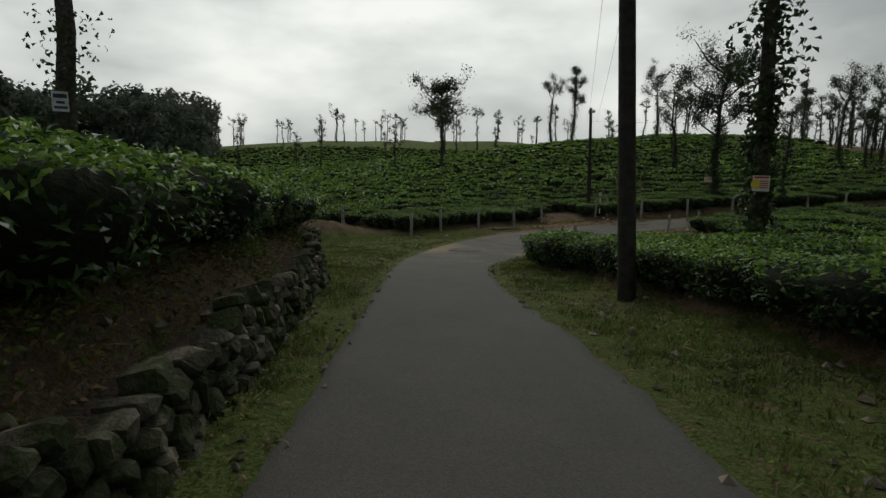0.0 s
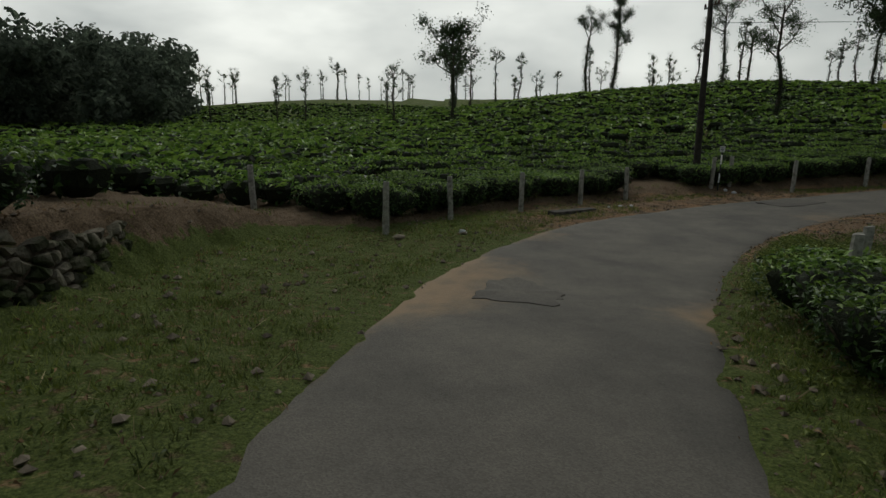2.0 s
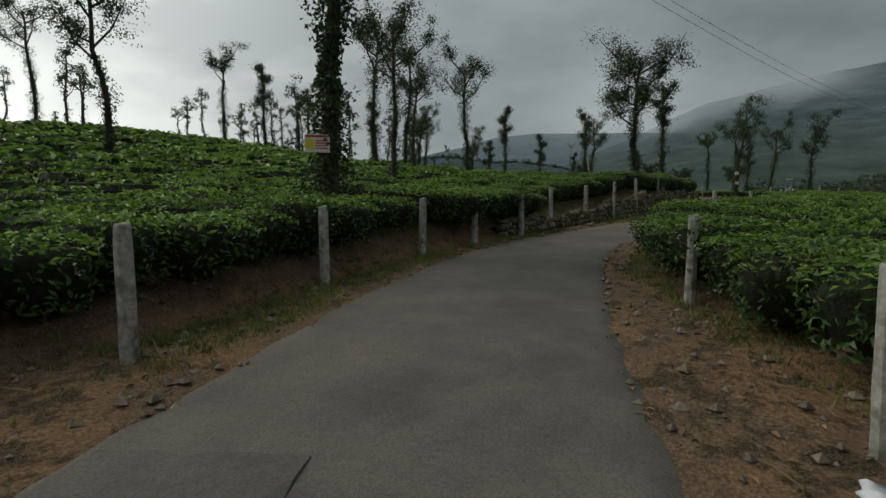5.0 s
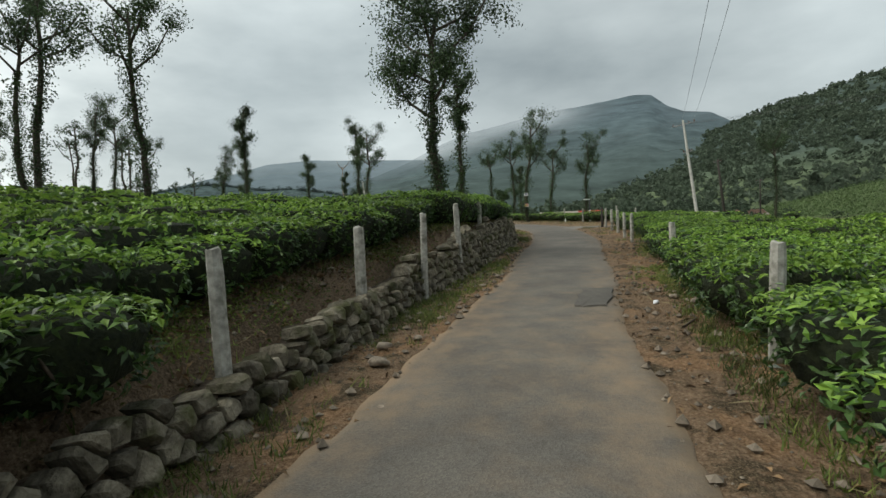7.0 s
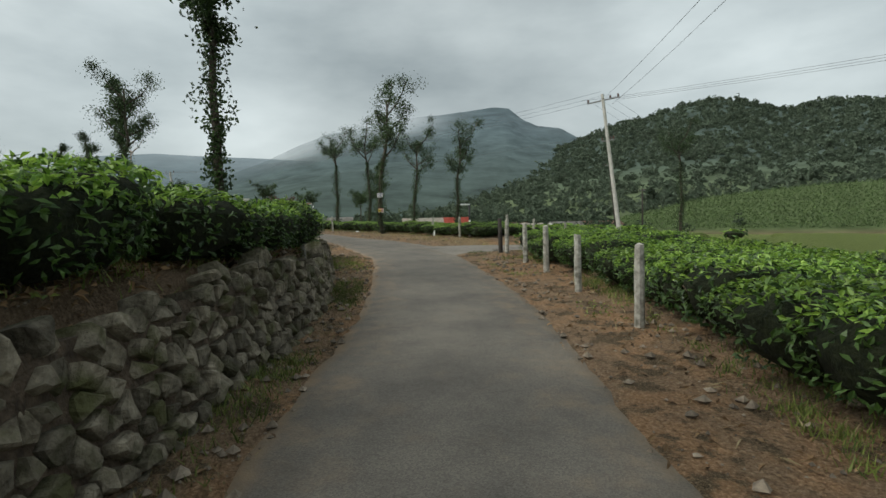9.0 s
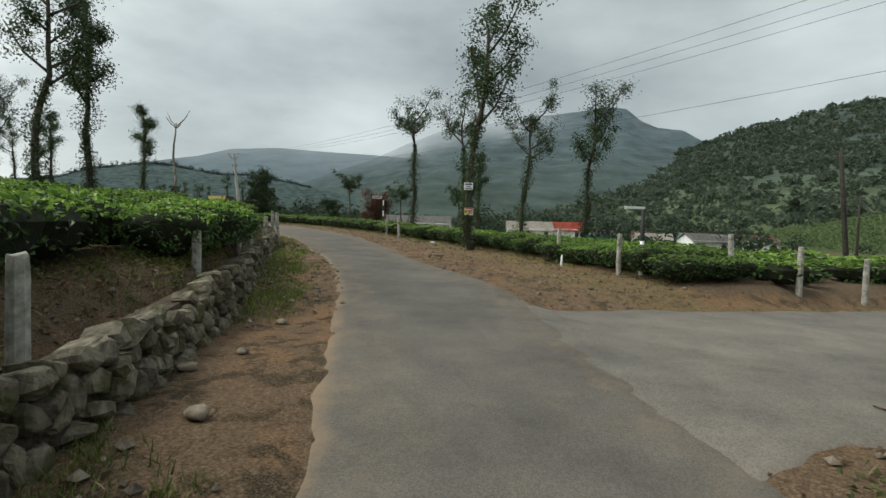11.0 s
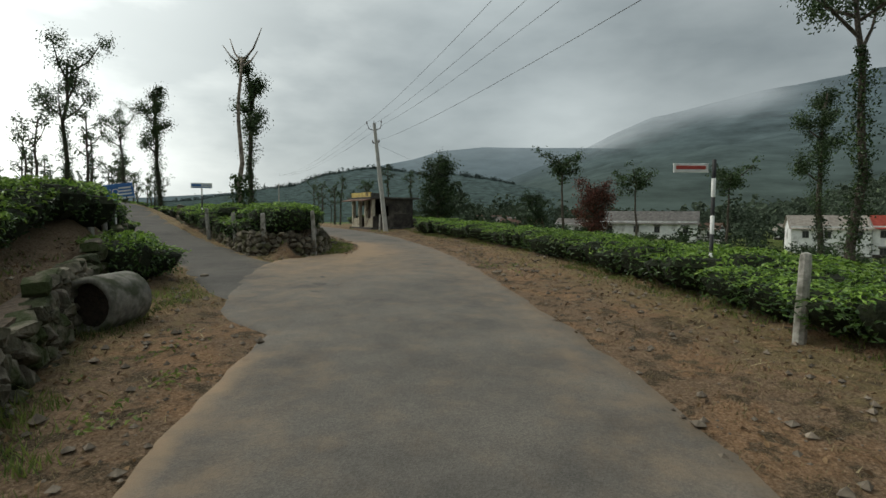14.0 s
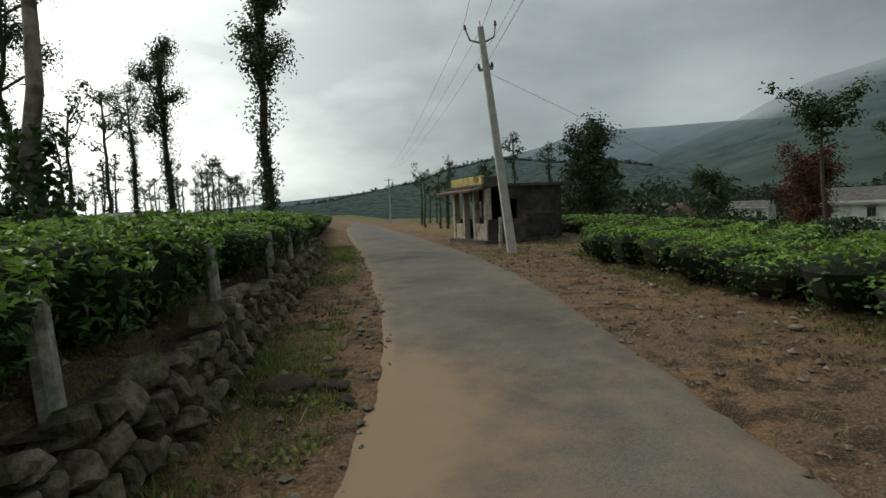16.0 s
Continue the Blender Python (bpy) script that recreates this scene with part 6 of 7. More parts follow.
def house(name, x, y, turn, w, d, h, label, roof_mat, ridge_up=1.3, floors=2, bays=4, wall_mat=None, gable_side=0.35, lean_to=0.0):
    """A plain house: walls, gabled sheet roof along its length, small windows with hoods, each with a pane. Front faces -x before turning."""
    g = gz(x, y)
    hs = empty(name, pose(x, y, g - 0.3, 0, 0, turn), label, "house")
    wall_mat = wall_mat or WHITEWASH
    bm = bmesh.new()
    prof = [(0, 0), (d, 0), (d, h), (d / 2, h + ridge_up), (0, h)]
    ends = []
    for yy in (-w / 2, w / 2):
        ends.append([bm.verts.new((px, yy, pz)) for px, pz in prof])
    bm.faces.new(ends[0])
    bm.faces.new(ends[1][::-1])
    for k in range(5):
        if k in (2, 3):
            continue
        bm.faces.new((ends[0][k], ends[1][k], ends[1][(k + 1) % 5], ends[0][(k + 1) % 5]))
    part("wall", bm, wall_mat, hs)
    for sgn in (0, 1):
        bm = bmesh.new()
        x0, z0, x1, z1 = (-0.45, h - 0.35 * ridge_up, d / 2, h + ridge_up) if sgn == 0 else (d + 0.45, h - 0.35 * ridge_up, d / 2, h + ridge_up)
        n = int(w / 0.45)
        lo = [bm.verts.new((x0, -w / 2 - 0.3 + (w + 0.6) * k / n, z0 + 0.06 + 0.035 * (k % 2))) for k in range(n + 1)]
        hi = [bm.verts.new((x1, -w / 2 - 0.3 + (w + 0.6) * k / n, z1 + 0.06 + 0.035 * (k % 2))) for k in range(n + 1)]
        for k in range(n):
            bm.faces.new((lo[k], lo[k + 1], hi[k + 1], hi[k]))
        got = bmesh.ops.solidify(bm, geom=list(bm.faces), thickness=0.05)
        part("roof_sheet", bm, roof_mat, hs)
    step = h / floors
    for f in range(floors):
        for b in range(bays):
            if floors == 2 and f == 0 and b == 0:
                continue
            yy = -w / 2 + w * (b + 0.5) / bays + (0.3 if b % 2 else -0.2)
            zz = f * step + step * 0.52
            wd = slab("window", (0.08, 0.82, 1.05), (-0.02, yy, zz), GREY_ROOF if wall_mat is WHITEWASH else CREAM, hs, "weathered window frame", 0.02)
            for sy in (-0.19, 0.19):
                slab("pane", (0.03, 0.34, 0.92), (-0.065, yy + sy, zz), GLASS_DARK, wd, "dark glass", 0.005)
            slab("window_hood", (0.42, 1.15, 0.07), (-0.2, yy, zz + 0.66), SLAB, hs, "stained projecting hood", 0.02)
    # Darker strips along the feet of the front and gable walls.
    slab("plinth_strip", (0.02, w * 0.98, 0.5), (-0.012, 0, 0.55), PLASTER, hs, "darker strip along the foot of the wall", 0.004)
    for sy in (-w / 2 - 0.02, w / 2 + 0.02):
        slab("end_trim", (d * 0.9, 0.06, 0.3), (d / 2, sy, 0.2), PLASTER, hs, "darker strip along the foot of the gable", 0.01)
    if lean_to:
        bm = bmesh.new()
        box(bm, (d * 0.6, 3.2, lean_to), (d * 0.35, -w / 2 - 1.6, lean_to / 2), 0.03)
        annex = part("annex", bm, wall_mat, hs)
        slab("annex_roof", (d * 0.75, 3.7, 0.1), (d * 0.35, -w / 2 - 1.7, lean_to + 0.15), roof_mat, hs, "", 0.02, Euler((radians(8), 0, 0)).to_matrix().to_4x4())
        slab("door", (0.08, 0.9, 1.9), (d * 0.05 - 0.02, -w / 2 - 1.9, 1.0), GLASS_DARK, hs, "dark doorway")
    return hs


def make_houses():
    # corner houses of the village across the valley
    house("white_house", 166, 46.9, 0, 14.4, 7, 5.5, "two-storey whitewashed house with a grey sheet roof", GREY_ROOF, 1.5, 2, 4, lean_to=2.6)
    house("white_house", 168, 22.5, 0, 9.5, 7, 5.0, "two-storey whitewashed house with a pale sheet roof", PALE_ROOF, 1.5, 2, 3)
    house("white_house", 168.5, 14.4, 0, 6.3, 7, 4.8, "whitewashed house wing with a bright red roof", RED_ROOF, 1.4, 2, 2)
    rng = np.random.default_rng(77)
    small = [(150, -8, GREY_ROOF, None), (158, -14, RUST_ROOF, None), (170, -4, PALE_ROOF, None), (164, -24, RUST_ROOF, None), (176, -16, GREY_ROOF, TURQUOISE), (185, -30, RUST_ROOF, None), (190, -8, RUST_ROOF, None),
             (196, 2, GREY_ROOF, TURQUOISE), (160, 66, RUST_ROOF, TURQUOISE), (166, 72, GREY_ROOF, TURQUOISE), (176, 78, RUST_ROOF, None), (196, 66, GREY_ROOF, None), (205, 40, RUST_ROOF, None), (208, 22, PALE_ROOF, None)]
    for x, y, roof, wall in small:
        house("cottage", x, y, rng.uniform(-25, 25), rng.uniform(6, 9), 5, 2.6, "small village cottage with a low sheet roof" if wall is None else "small turquoise-walled cottage with a low sheet roof", roof, 1.1, 1, 2, wall)


def power_pole(x, y, high, label, lean_x=0.0, lean_y=0.0, turn=0.0, arms=((0.94, 0.9),), vee=False, r=0.13, dark=False, z=None):
    """A tapered pole with cross-arms, pins and insulators. arms: (share of the height, half width)."""
    g = gz(x, y) if z is None else z
    p = empty("power_pole", pose(x, y, g, lean_y, lean_x, 0) @ pose(0, 0, 0, 0, 0, turn), label, "power pole")
    if dark:
        rod("pole", [(0, 0, -0.3), (0, 0, high * 0.5), (0, 0, high)], [r, r * 0.85, r * 0.65], POLE_DARK, p, "", 12)
    else:
        bm = bmesh.new()
        lo = [bm.verts.new((sx * r, sy * r * 0.8, -0.3)) for sx, sy in ((-1, -1), (1, -1), (1, 1), (-1, 1))]
        hi = [bm.verts.new((sx * r * 0.55, sy * r * 0.5, high)) for sx, sy in ((-1, -1), (1, -1), (1, 1), (-1, 1))]
        for k in range(4):
            bm.faces.new((lo[k], lo[(k + 1) % 4], hi[(k + 1) % 4], hi[k]))
        bm.faces.new(hi)
        bmesh.ops.bevel(bm, geom=list(bm.edges), offset=0.015, segments=1, affect="EDGES")
        part("pole", bm, POLE_CONC, p)
    for share, half in arms:
        z0 = high * share
        slab("cross_arm", (0.07, half * 2, 0.06), (0.06, 0, z0), STEEL, p, "", 0.006)
        for yy in (-half * 0.92, half * 0.92, -half * 0.45):
            bm = bmesh.new()
            bmesh.ops.create_cone(bm, cap_ends=True, segments=10, radius1=0.05, radius2=0.028, depth=0.13, matrix=Matrix.Translation((0.06, yy, z0 + 0.11)))
            part("insulator", bm, CERAMIC, p, "brown ceramic insulator")
    if vee:
        for sgn in (-1, 1):
            rod("vee_arm", [(0, 0, high * 0.93), (0, sgn * 0.33, high * 0.95), (0, sgn * 0.42, high * 1.0)], [0.03, 0.028, 0.022], STEEL, p, "", 6)
            bm = bmesh.new()
            bmesh.ops.create_cone(bm, cap_ends=True, segments=10, radius1=0.045, radius2=0.025, depth=0.12, matrix=Matrix.Translation((0, sgn * 0.42, high * 1.0 + 0.05)))
            part("insulator", bm, CERAMIC, p, "brown ceramic insulator")
        rod("top_pin", [(0, 0, high), (0, 0, high + 0.16)], [0.02, 0.015], STEEL, p, "", 6)
    return p


def wire(a, b, sag=0.35, r=0.005, name="power_line", beads=0):
    t = np.linspace(0, 1, 25)
    p = np.outer(1 - t, a) + np.outer(t, b)
    p[:, 2] -= sag * 4 * t * (1 - t)
    v, q, tt = tube(p, np.full(25, r), 5)
    ob = tagged(new(name, mesh_of(name, v, [q, tt], [WIRE], smooth=True)), "thin dark power line hung between poles", "wire", "power lines")
    return ob


def make_poles():
    power_pole(101.75, 55.5, 6.3, "leaning pale concrete power pole by the shelter", lean_x=-4.6, lean_y=-4.2, turn=40, arms=((0.82, 0.2),), vee=True, r=0.16, z=0.5)
    power_pole(61.9, 21.35, 7.2, "pale concrete power pole beyond the tea", lean_y=-7.0, turn=-35, arms=((0.96, 0.75), (0.70, 0.28)), r=0.115)
    power_pole(3.1, 8.6, 8.6, "tall dark wooden pole beside the verge", lean_x=-3.4, lean_y=-0.6, dark=True, r=0.15, arms=((0.97, 0.6),))
    power_pole(9.95, 36.0, 6.9, "dark wooden power pole at the bend", lean_x=-1.5, turn=20, dark=True, r=0.14, arms=((0.955, 0.35),))
    power_pole(82.2, 12.4, 6.3, "dark wooden pole on the far side of the tea", lean_y=-6, turn=10, dark=True, r=0.15, arms=((0.96, 0.4),))
    power_pole(94.6, 3.9, 6.0, "dark wooden pole on the far side of the tea", turn=10, dark=True, r=0.11, arms=((0.96, 0.4),))
    power_pole(150, 108, 7.0, "pale concrete power pole far along the road", turn=40, arms=((0.95, 0.6),), r=0.14)
    top = np.array([101.25, 55.95, 6.7])
    far = np.array([150, 108, 8.6])
    mid = np.array([61.9, 22.1, 6.0])
    for off in ((-0.42, 0.3), (0.42, -0.3), (0, 0)):
        o = np.array([off[0], off[1], 0])
        wire(top + o, far + o, 1.0)
        wire(top + o, mid + o * 1.6 + [0, 0, 0.2], 0.9)
    wire(top + [0.1, 0, -1.1], np.array([124, 52, 1.2]), 0.1)
    wire(top + [0.1, 0, -1.0], mid + [0, 0, -1.6], 0.8)
    east = np.array([96, -14, 4.2])
    for k in range(3):
        o = np.array([0.3 * k, 0.55 * k - 0.5, 0.05 * k])
        wire(mid + o, east + o * 2, 0.9)
        wire(mid + o, np.array([9.9, -6.0, 5.4]) + o, 1.2)
    a, b = np.array([3.0, 8.6, 7.7]), np.array([9.9, 36.0, 4.3])
    for off in (-0.35, 0.35):
        wire(a + [off, 0, 0], b + [off * 0.8, 0, 0], 0.35)
        wire(b + [off * 0.8, 0, 0], mid + [0, off, -0.2], 0.8)


def lettering(text, size, at, material, parent, turn):
    """Raised letters in the built-in font, as a mesh under a board."""
    cu = bpy.data.curves.new("words", "FONT")
    cu.body, cu.size, cu.extrude, cu.align_x, cu.align_y = text, size, 0.001, "CENTER", "CENTER"
    tmp = bpy.data.objects.new("words", cu)
    scene.collection.objects.link(tmp)
    me = bpy.data.meshes.new_from_object(tmp.evaluated_get(bpy.context.evaluated_depsgraph_get()))
    bpy.data.objects.remove(tmp)
    me.materials.append(material)
    ob = part("lettering", me, None, parent)
    ob.matrix_basis = Matrix.Translation(at) @ turn
    return ob


FLAT = Euler((radians(90), 0, radians(-90))).to_matrix().to_4x4()       # letters that stand upright and face -x


def notice(x, y, z, face, w, h, rows, label, mat=None, ink=None, tilt=0.0, round_mark=False, words="", words_at=0.0, words_size=0.1):
    """A thin board facing the bearing face (degrees), with bars where its writing cannot be read. Local -x is its front."""
    b = empty("notice_board", pose(x, y, z, tilt, 0, face + 180), label, "sign", "notices")
    panel = slab("panel", (0.02, w, h), (0, 0, 0), mat or BOARD_WHITE, b, "", 0.004)
    for k, (yy, zz, ww, hh) in enumerate(rows):
        slab("writing_bar", (0.006, ww * w, hh * h), (-0.0125, yy * w, zz * h), ink or INK, panel, "", 0.001)
    if round_mark:
        bm = bmesh.new()
        bmesh.ops.create_cone(bm, cap_ends=True, segments=20, radius1=h * 0.3, radius2=h * 0.3, depth=0.006, matrix=Matrix.Translation((-0.0125, w * 0.28, -0.03 * h)) @ Euler((0, radians(90), 0)).to_matrix().to_4x4())
        part("warning_mark", bm, INK_YELLOW, panel, "yellow round warning mark")
    if words:
        lettering(words, words_size, (-0.0125, words_at * w, 0), ink or INK, panel, FLAT)
    return b


def striped_post(x, y, high, label, z=None, stripes=6, r=0.035, first=0):
    g = gz(x, y) if z is None else z
    p = empty("striped_post", pose(x, y, g), label, "sign post")
    edge = [(-0.2 if k == 0 else high * k / stripes, high * (k + 1) / stripes) for k in range(stripes)]
    for k, (lo, hi) in enumerate(edge):
        rod("band", [(0, 0, lo), (0, 0, hi)], [r, r], (BLACK_PAINT, WHITE_PAINT)[(k + first) % 2], p, "black band" if (k + first) % 2 == 0 else "white band", 10)
    return p


def make_signs():
    bars = [(0, 0.27, 0.82, 0.2), (0, -0.05, 0.5, 0.13), (0, -0.3, 0.8, 0.13)]
    warn = [(-0.18, 0.16, 0.5, 0.07), (-0.18, 0.02, 0.5, 0.07), (-0.18, -0.12, 0.5, 0.07), (-0.18, -0.26, 0.5, 0.07), (0.0, 0.40, 0.9, 0.12)]
    notice(72.2, 32.66, 2.27, 172, 0.34, 0.27, bars, "white notice with dark lettering nailed to a tree")
    notice(72.2, 32.62, 1.3, 172, 0.34, 0.28, warn, "pale warning notice with a yellow mark on a tree", BOARD_CREAM, INK_RED, round_mark=True)
    notice(18.65, 37.75, 0.62, 222, 0.5, 0.36, warn, "pale warning notice nailed to a large tree", BOARD_CREAM, INK_RED, round_mark=True)
    notice(4.96, 8.33, 1.3, 238, 0.23, 0.24, warn, "pale warning notice nailed to a vine-covered tree", BOARD_CREAM, INK_RED, round_mark=True)
    notice(-8.1, 11.9, 2.75, 308, 0.3, 0.42, bars, "small white notice nailed to a thin tree")
    notice(-8.08, 11.9, 1.95, 312, 0.22, 0.36, bars, "small narrow white notice nailed lower on a thin tree")
    # white board on a thin post at the bend
    p = striped_post(10.4, 35.0, 1.75, "thin white post with a small board at the bend", stripes=5, r=0.025)
    notice(10.38, 34.96, gz(10.4, 35.0) + 1.62, 232, 0.17, 0.22, [(0, 0.2, 0.7, 0.1), (0, -0.05, 0.7, 0.1), (0, -0.25, 0.5, 0.1)], "small white board on a thin post")
    # striped posts with boards along the lay-by
    striped_post(85.2, 38.45, 2.3, "black and white striped sign post in the hedge", stripes=7)
    notice(85.02, 38.82, gz(85.2, 38.45) + 2.15, 207, 0.62, 0.16, [(0, 0.05, 0.85, 0.4)], "narrow white board with red lettering", BOARD_WHITE, INK_RED)
    striped_post(64.95, 28.1, 1.62, "post with white foot and black top carrying a board", stripes=2, r=0.05, first=1)
    notice(64.8, 28.35, gz(64.95, 28.1) + 1.62, 190, 0.5, 0.06, [], "narrow white board on a post", BOARD_WHITE)
    # boards at the estate road
    b = notice(82.95, 51.4, 2.0, 250, 0.62, 0.38, [(-0.2, 0.22, 0.45, 0.1), (-0.2, 0.02, 0.45, 0.1), (-0.2, -0.18, 0.45, 0.1), (0, -0.42, 0.9, 0.1)], "tilted blue and white warning board on thin stakes", BLUE, BOARD_WHITE, tilt=0, words="NO", words_at=0.27, words_size=0.2)
    b.matrix_basis = b.matrix_basis @ Euler((radians(-9), 0, 0)).to_matrix().to_4x4()
    st = empty("sign_stake", pose(82.88, 51.46, gz(82.88, 51.46)), "thin white stake under the blue board", "sign post")
    rod("stake", [(0, 0, -0.1), (0, 0, 1.1)], [0.018, 0.018], WHITE_PAINT, st)
    g = gz(89.25, 56.0)
    striped_post(89.25, 56.0, 2.6 - g, "striped post carrying the estate name board", stripes=4, r=0.03)
    notice(89.2, 55.95, 2.55, 232, 0.75, 0.2, [(0.24, 0.05, 0.46, 0.42), (0, -0.34, 0.9, 0.12)], "white estate name board with blue lettering", BOARD_WHITE, BLUE, words="ESTATE", words_at=-0.24, words_size=0.085)


def blob(name, size, material, label, category, m, seed, group="", rough=0.22, sub=2):
    """A lumpy stone or heap with its own shape."""
    rng = random.Random(seed)
    bm = bmesh.new()
    bmesh.ops.create_icosphere(bm, subdivisions=sub, radius=0.5)
    for v in bm.verts:
        n = noise.noise(v.co * 2.3 + Vector((seed * 3.1, 0, 0)))
        v.co = v.co * (1 + n * rough * 2)
        v.co = Vector((v.co.x * size[0], v.co.y * size[1], v.co.z * size[2]))
    ob = new(name, from_bm(name, bm, material, True))
    ob.matrix_basis = m
    return tagged(ob, label, category, group)


def make_small_things():
    stake = empty("marker_stake", pose(67.2, 29.72, gz(67.2, 29.72)), "short white marker stake at the edge of the lay-by", "stake")
    rod("stake", [(0, 0, -0.1), (0, 0, 0.3)], [0.035, 0.03], WHITE_PAINT, stake, "", 8)
    # concrete culvert pipe lying at the estate road
    g = 0.08
    pp = empty("culvert_pipe", pose(78.62, 45.15, g + 0.31, 0, 0, 24), "short mossy concrete pipe lying at the road corner", "pipe")
    bm = bmesh.new()
    ring = []
    for r, x in ((0.34, -0.38), (0.34, 0.38), (0.27, 0.38), (0.27, -0.38)):
        ring.append([bm.verts.new((x, r * math.cos(a * math.pi / 12), r * math.sin(a * math.pi / 12))) for a in range(24)])
    for k in range(4):
        for a in range(24):
            bm.faces.new((ring[k][a], ring[k][(a + 1) % 24], ring[(k + 1) % 4][(a + 1) % 24], ring[(k + 1) % 4][a]))
    part("pipe_body", bm, PIPE, pp, "", True)
    # Added plug: its dark colour stands for the shade inside the pipe.
    bm = bmesh.new()
    bmesh.ops.create_cone(bm, cap_ends=True, segments=20, radius1=0.265, radius2=0.265, depth=0.5, matrix=Euler((0, radians(90), 0)).to_matrix().to_4x4())
    part("dark_plug", bm, DUNG_AND_PLUG, pp, "dark plug added inside the pipe")
    # dark wooden stub beside the concrete post at the side road
    wp = empty("wooden_post", pose(54.72, 28.75, gz(54.72, 28.75), 0, 1.5, 20), "dark weathered wooden post beside a concrete one", "post")
    rod("stake", [(0, 0, -0.2), (0.01, 0, 0.5), (0, 0.01, 1.12)], [0.075, 0.07, 0.062], POLE_DARK, wp, "", 9)
    # slab bridge over the drain at the bend
    for k, (x, y, a, l) in enumerate(((3.75, 30.05, 41, 2.0),)):
        ks = empty("kerb_slab", pose(x, y, gz(x, y) - 0.01, 2, 2, a), "worn concrete slab edging the drain at the bend", "kerb")
        slab("slab", (l, 0.3, 0.2), (0, 0, 0), SLAB, ks, "", 0.03)
    # stones lying about
    spots = [(-1.7, 15.9, 0.22), (-2.6, 14.6, 0.2), (-3.3, 14.9, 0.24), (0.4, 25.9, 0.16), (-1.0, 25.2, 0.26), (69.0, 33.6, 0.2), (69.2, 33.75, 0.18), (68.9, 33.45, 0.22), (73.5, 34.0, 0.2), (76.3, 35.2, 0.2), (77.2, 35.0, 0.16), (74.9, 32.9, 0.3), (75.3, 33.1, 0.26),
             (28.3, 34.9, 0.24), (28.9, 35.0, 0.2), (29.4, 34.7, 0.14), (27.2, 34.6, 0.16), (30.6, 34.6, 0.12), (33.6, 34.2, 0.16), (31.2, 31.0, 0.2), (31.6, 31.2, 0.16), (35.4, 30.9, 0.14), (55.9, 34.6, 0.2), (56.6, 34.4, 0.16), (54.8, 33.9, 0.22), (58.2, 34.6, 0.18), (57.0, 29.2, 0.12),
             (67.9, 38.1, 0.16), (92.5, 46.6, 0.1), (94.3, 47.2, 0.14), (95.5, 48.0, 0.18), (90.4, 43.6, 0.12), (88.6, 50.3, 0.2), (89.3, 50.0, 0.16), (82.4, 47.9, 0.18), (97.5, 50.2, 0.15), (12.9, 29.8, 0.12), (7.2, 25.4, 0.14)]
    for k, (x, y, r) in enumerate(spots):
        blob("stone", (r * 0.95, r * 0.75, r * 0.42), PEBBLE, "loose rough stone lying on the verge", "stone", pose(x, y, gz(x, y) + r * 0.2, 0, 0, k * 47 % 360), k, "loose stones")
    for k, (x, y, r) in enumerate(((91.15, 51.15, 0.5), (91.5, 50.9, 0.28), (91.75, 51.2, 0.22), (91.3, 50.55, 0.2))):
        blob("dung", (r, r * 0.8, r * 0.3), DUNG_AND_PLUG, "dark dried dung on the roadside", "dung", pose(x, y, gz(x, y) + 0.03, 0, 0, k * 80), 90 + k, "dung heaps", 0.4, 3)
    for k, (x, y, r) in enumerate(((0.4, 26.1, 0.2), (5.9, 31.3, 0.16), (5.6, 31.5, 0.14), (5.2, 31.4, 0.12), (10.7, 35.0, 0.22), (10.9, 34.7, 0.2), (13.6, 29.4, 0.18), (75.6, 34.3, 0.2), (75.75, 41.6, 0.15), (31.4, 31.5, 0.12))):
        blob("plastic_litter", (r, r * 0.7, r * 0.5), LITTER, "crumpled white plastic litter on the verge", "litter", pose(x, y, gz(x, y) + r * 0.15, 0, 0, k * 61), 120 + k, "litter", 0.5, 2)
    # fallen sticks
    for k, pts in enumerate((((82.5, 44.6), (82.9, 44.75), (83.3, 45.05), (83.9, 45.0)), ((0.62, 15.3), (0.8, 15.42), (0.98, 15.38)), ((29.7, 31.6), (30.2, 31.3), (30.8, 31.25)), ((88.9, 41.9), (89.5, 41.6), (90.2, 41.8)), ((54.6, 29.0), (55.3, 28.7), (55.8, 28.8)))):
        st = empty("fallen_stick", pose(0, 0, 0), "thin dry stick lying on the ground", "stick", "fallen sticks")
        st.location = (pts[0][0], pts[0][1], gz(*pts[0]) + 0.055)
        rod("stick", [(px - pts[0][0], py - pts[0][1], 0.012 * (i % 2)) for i, (px, py) in enumerate(pts)], np.linspace(0.018, 0.008, len(pts)), STEM, st, "", 6)


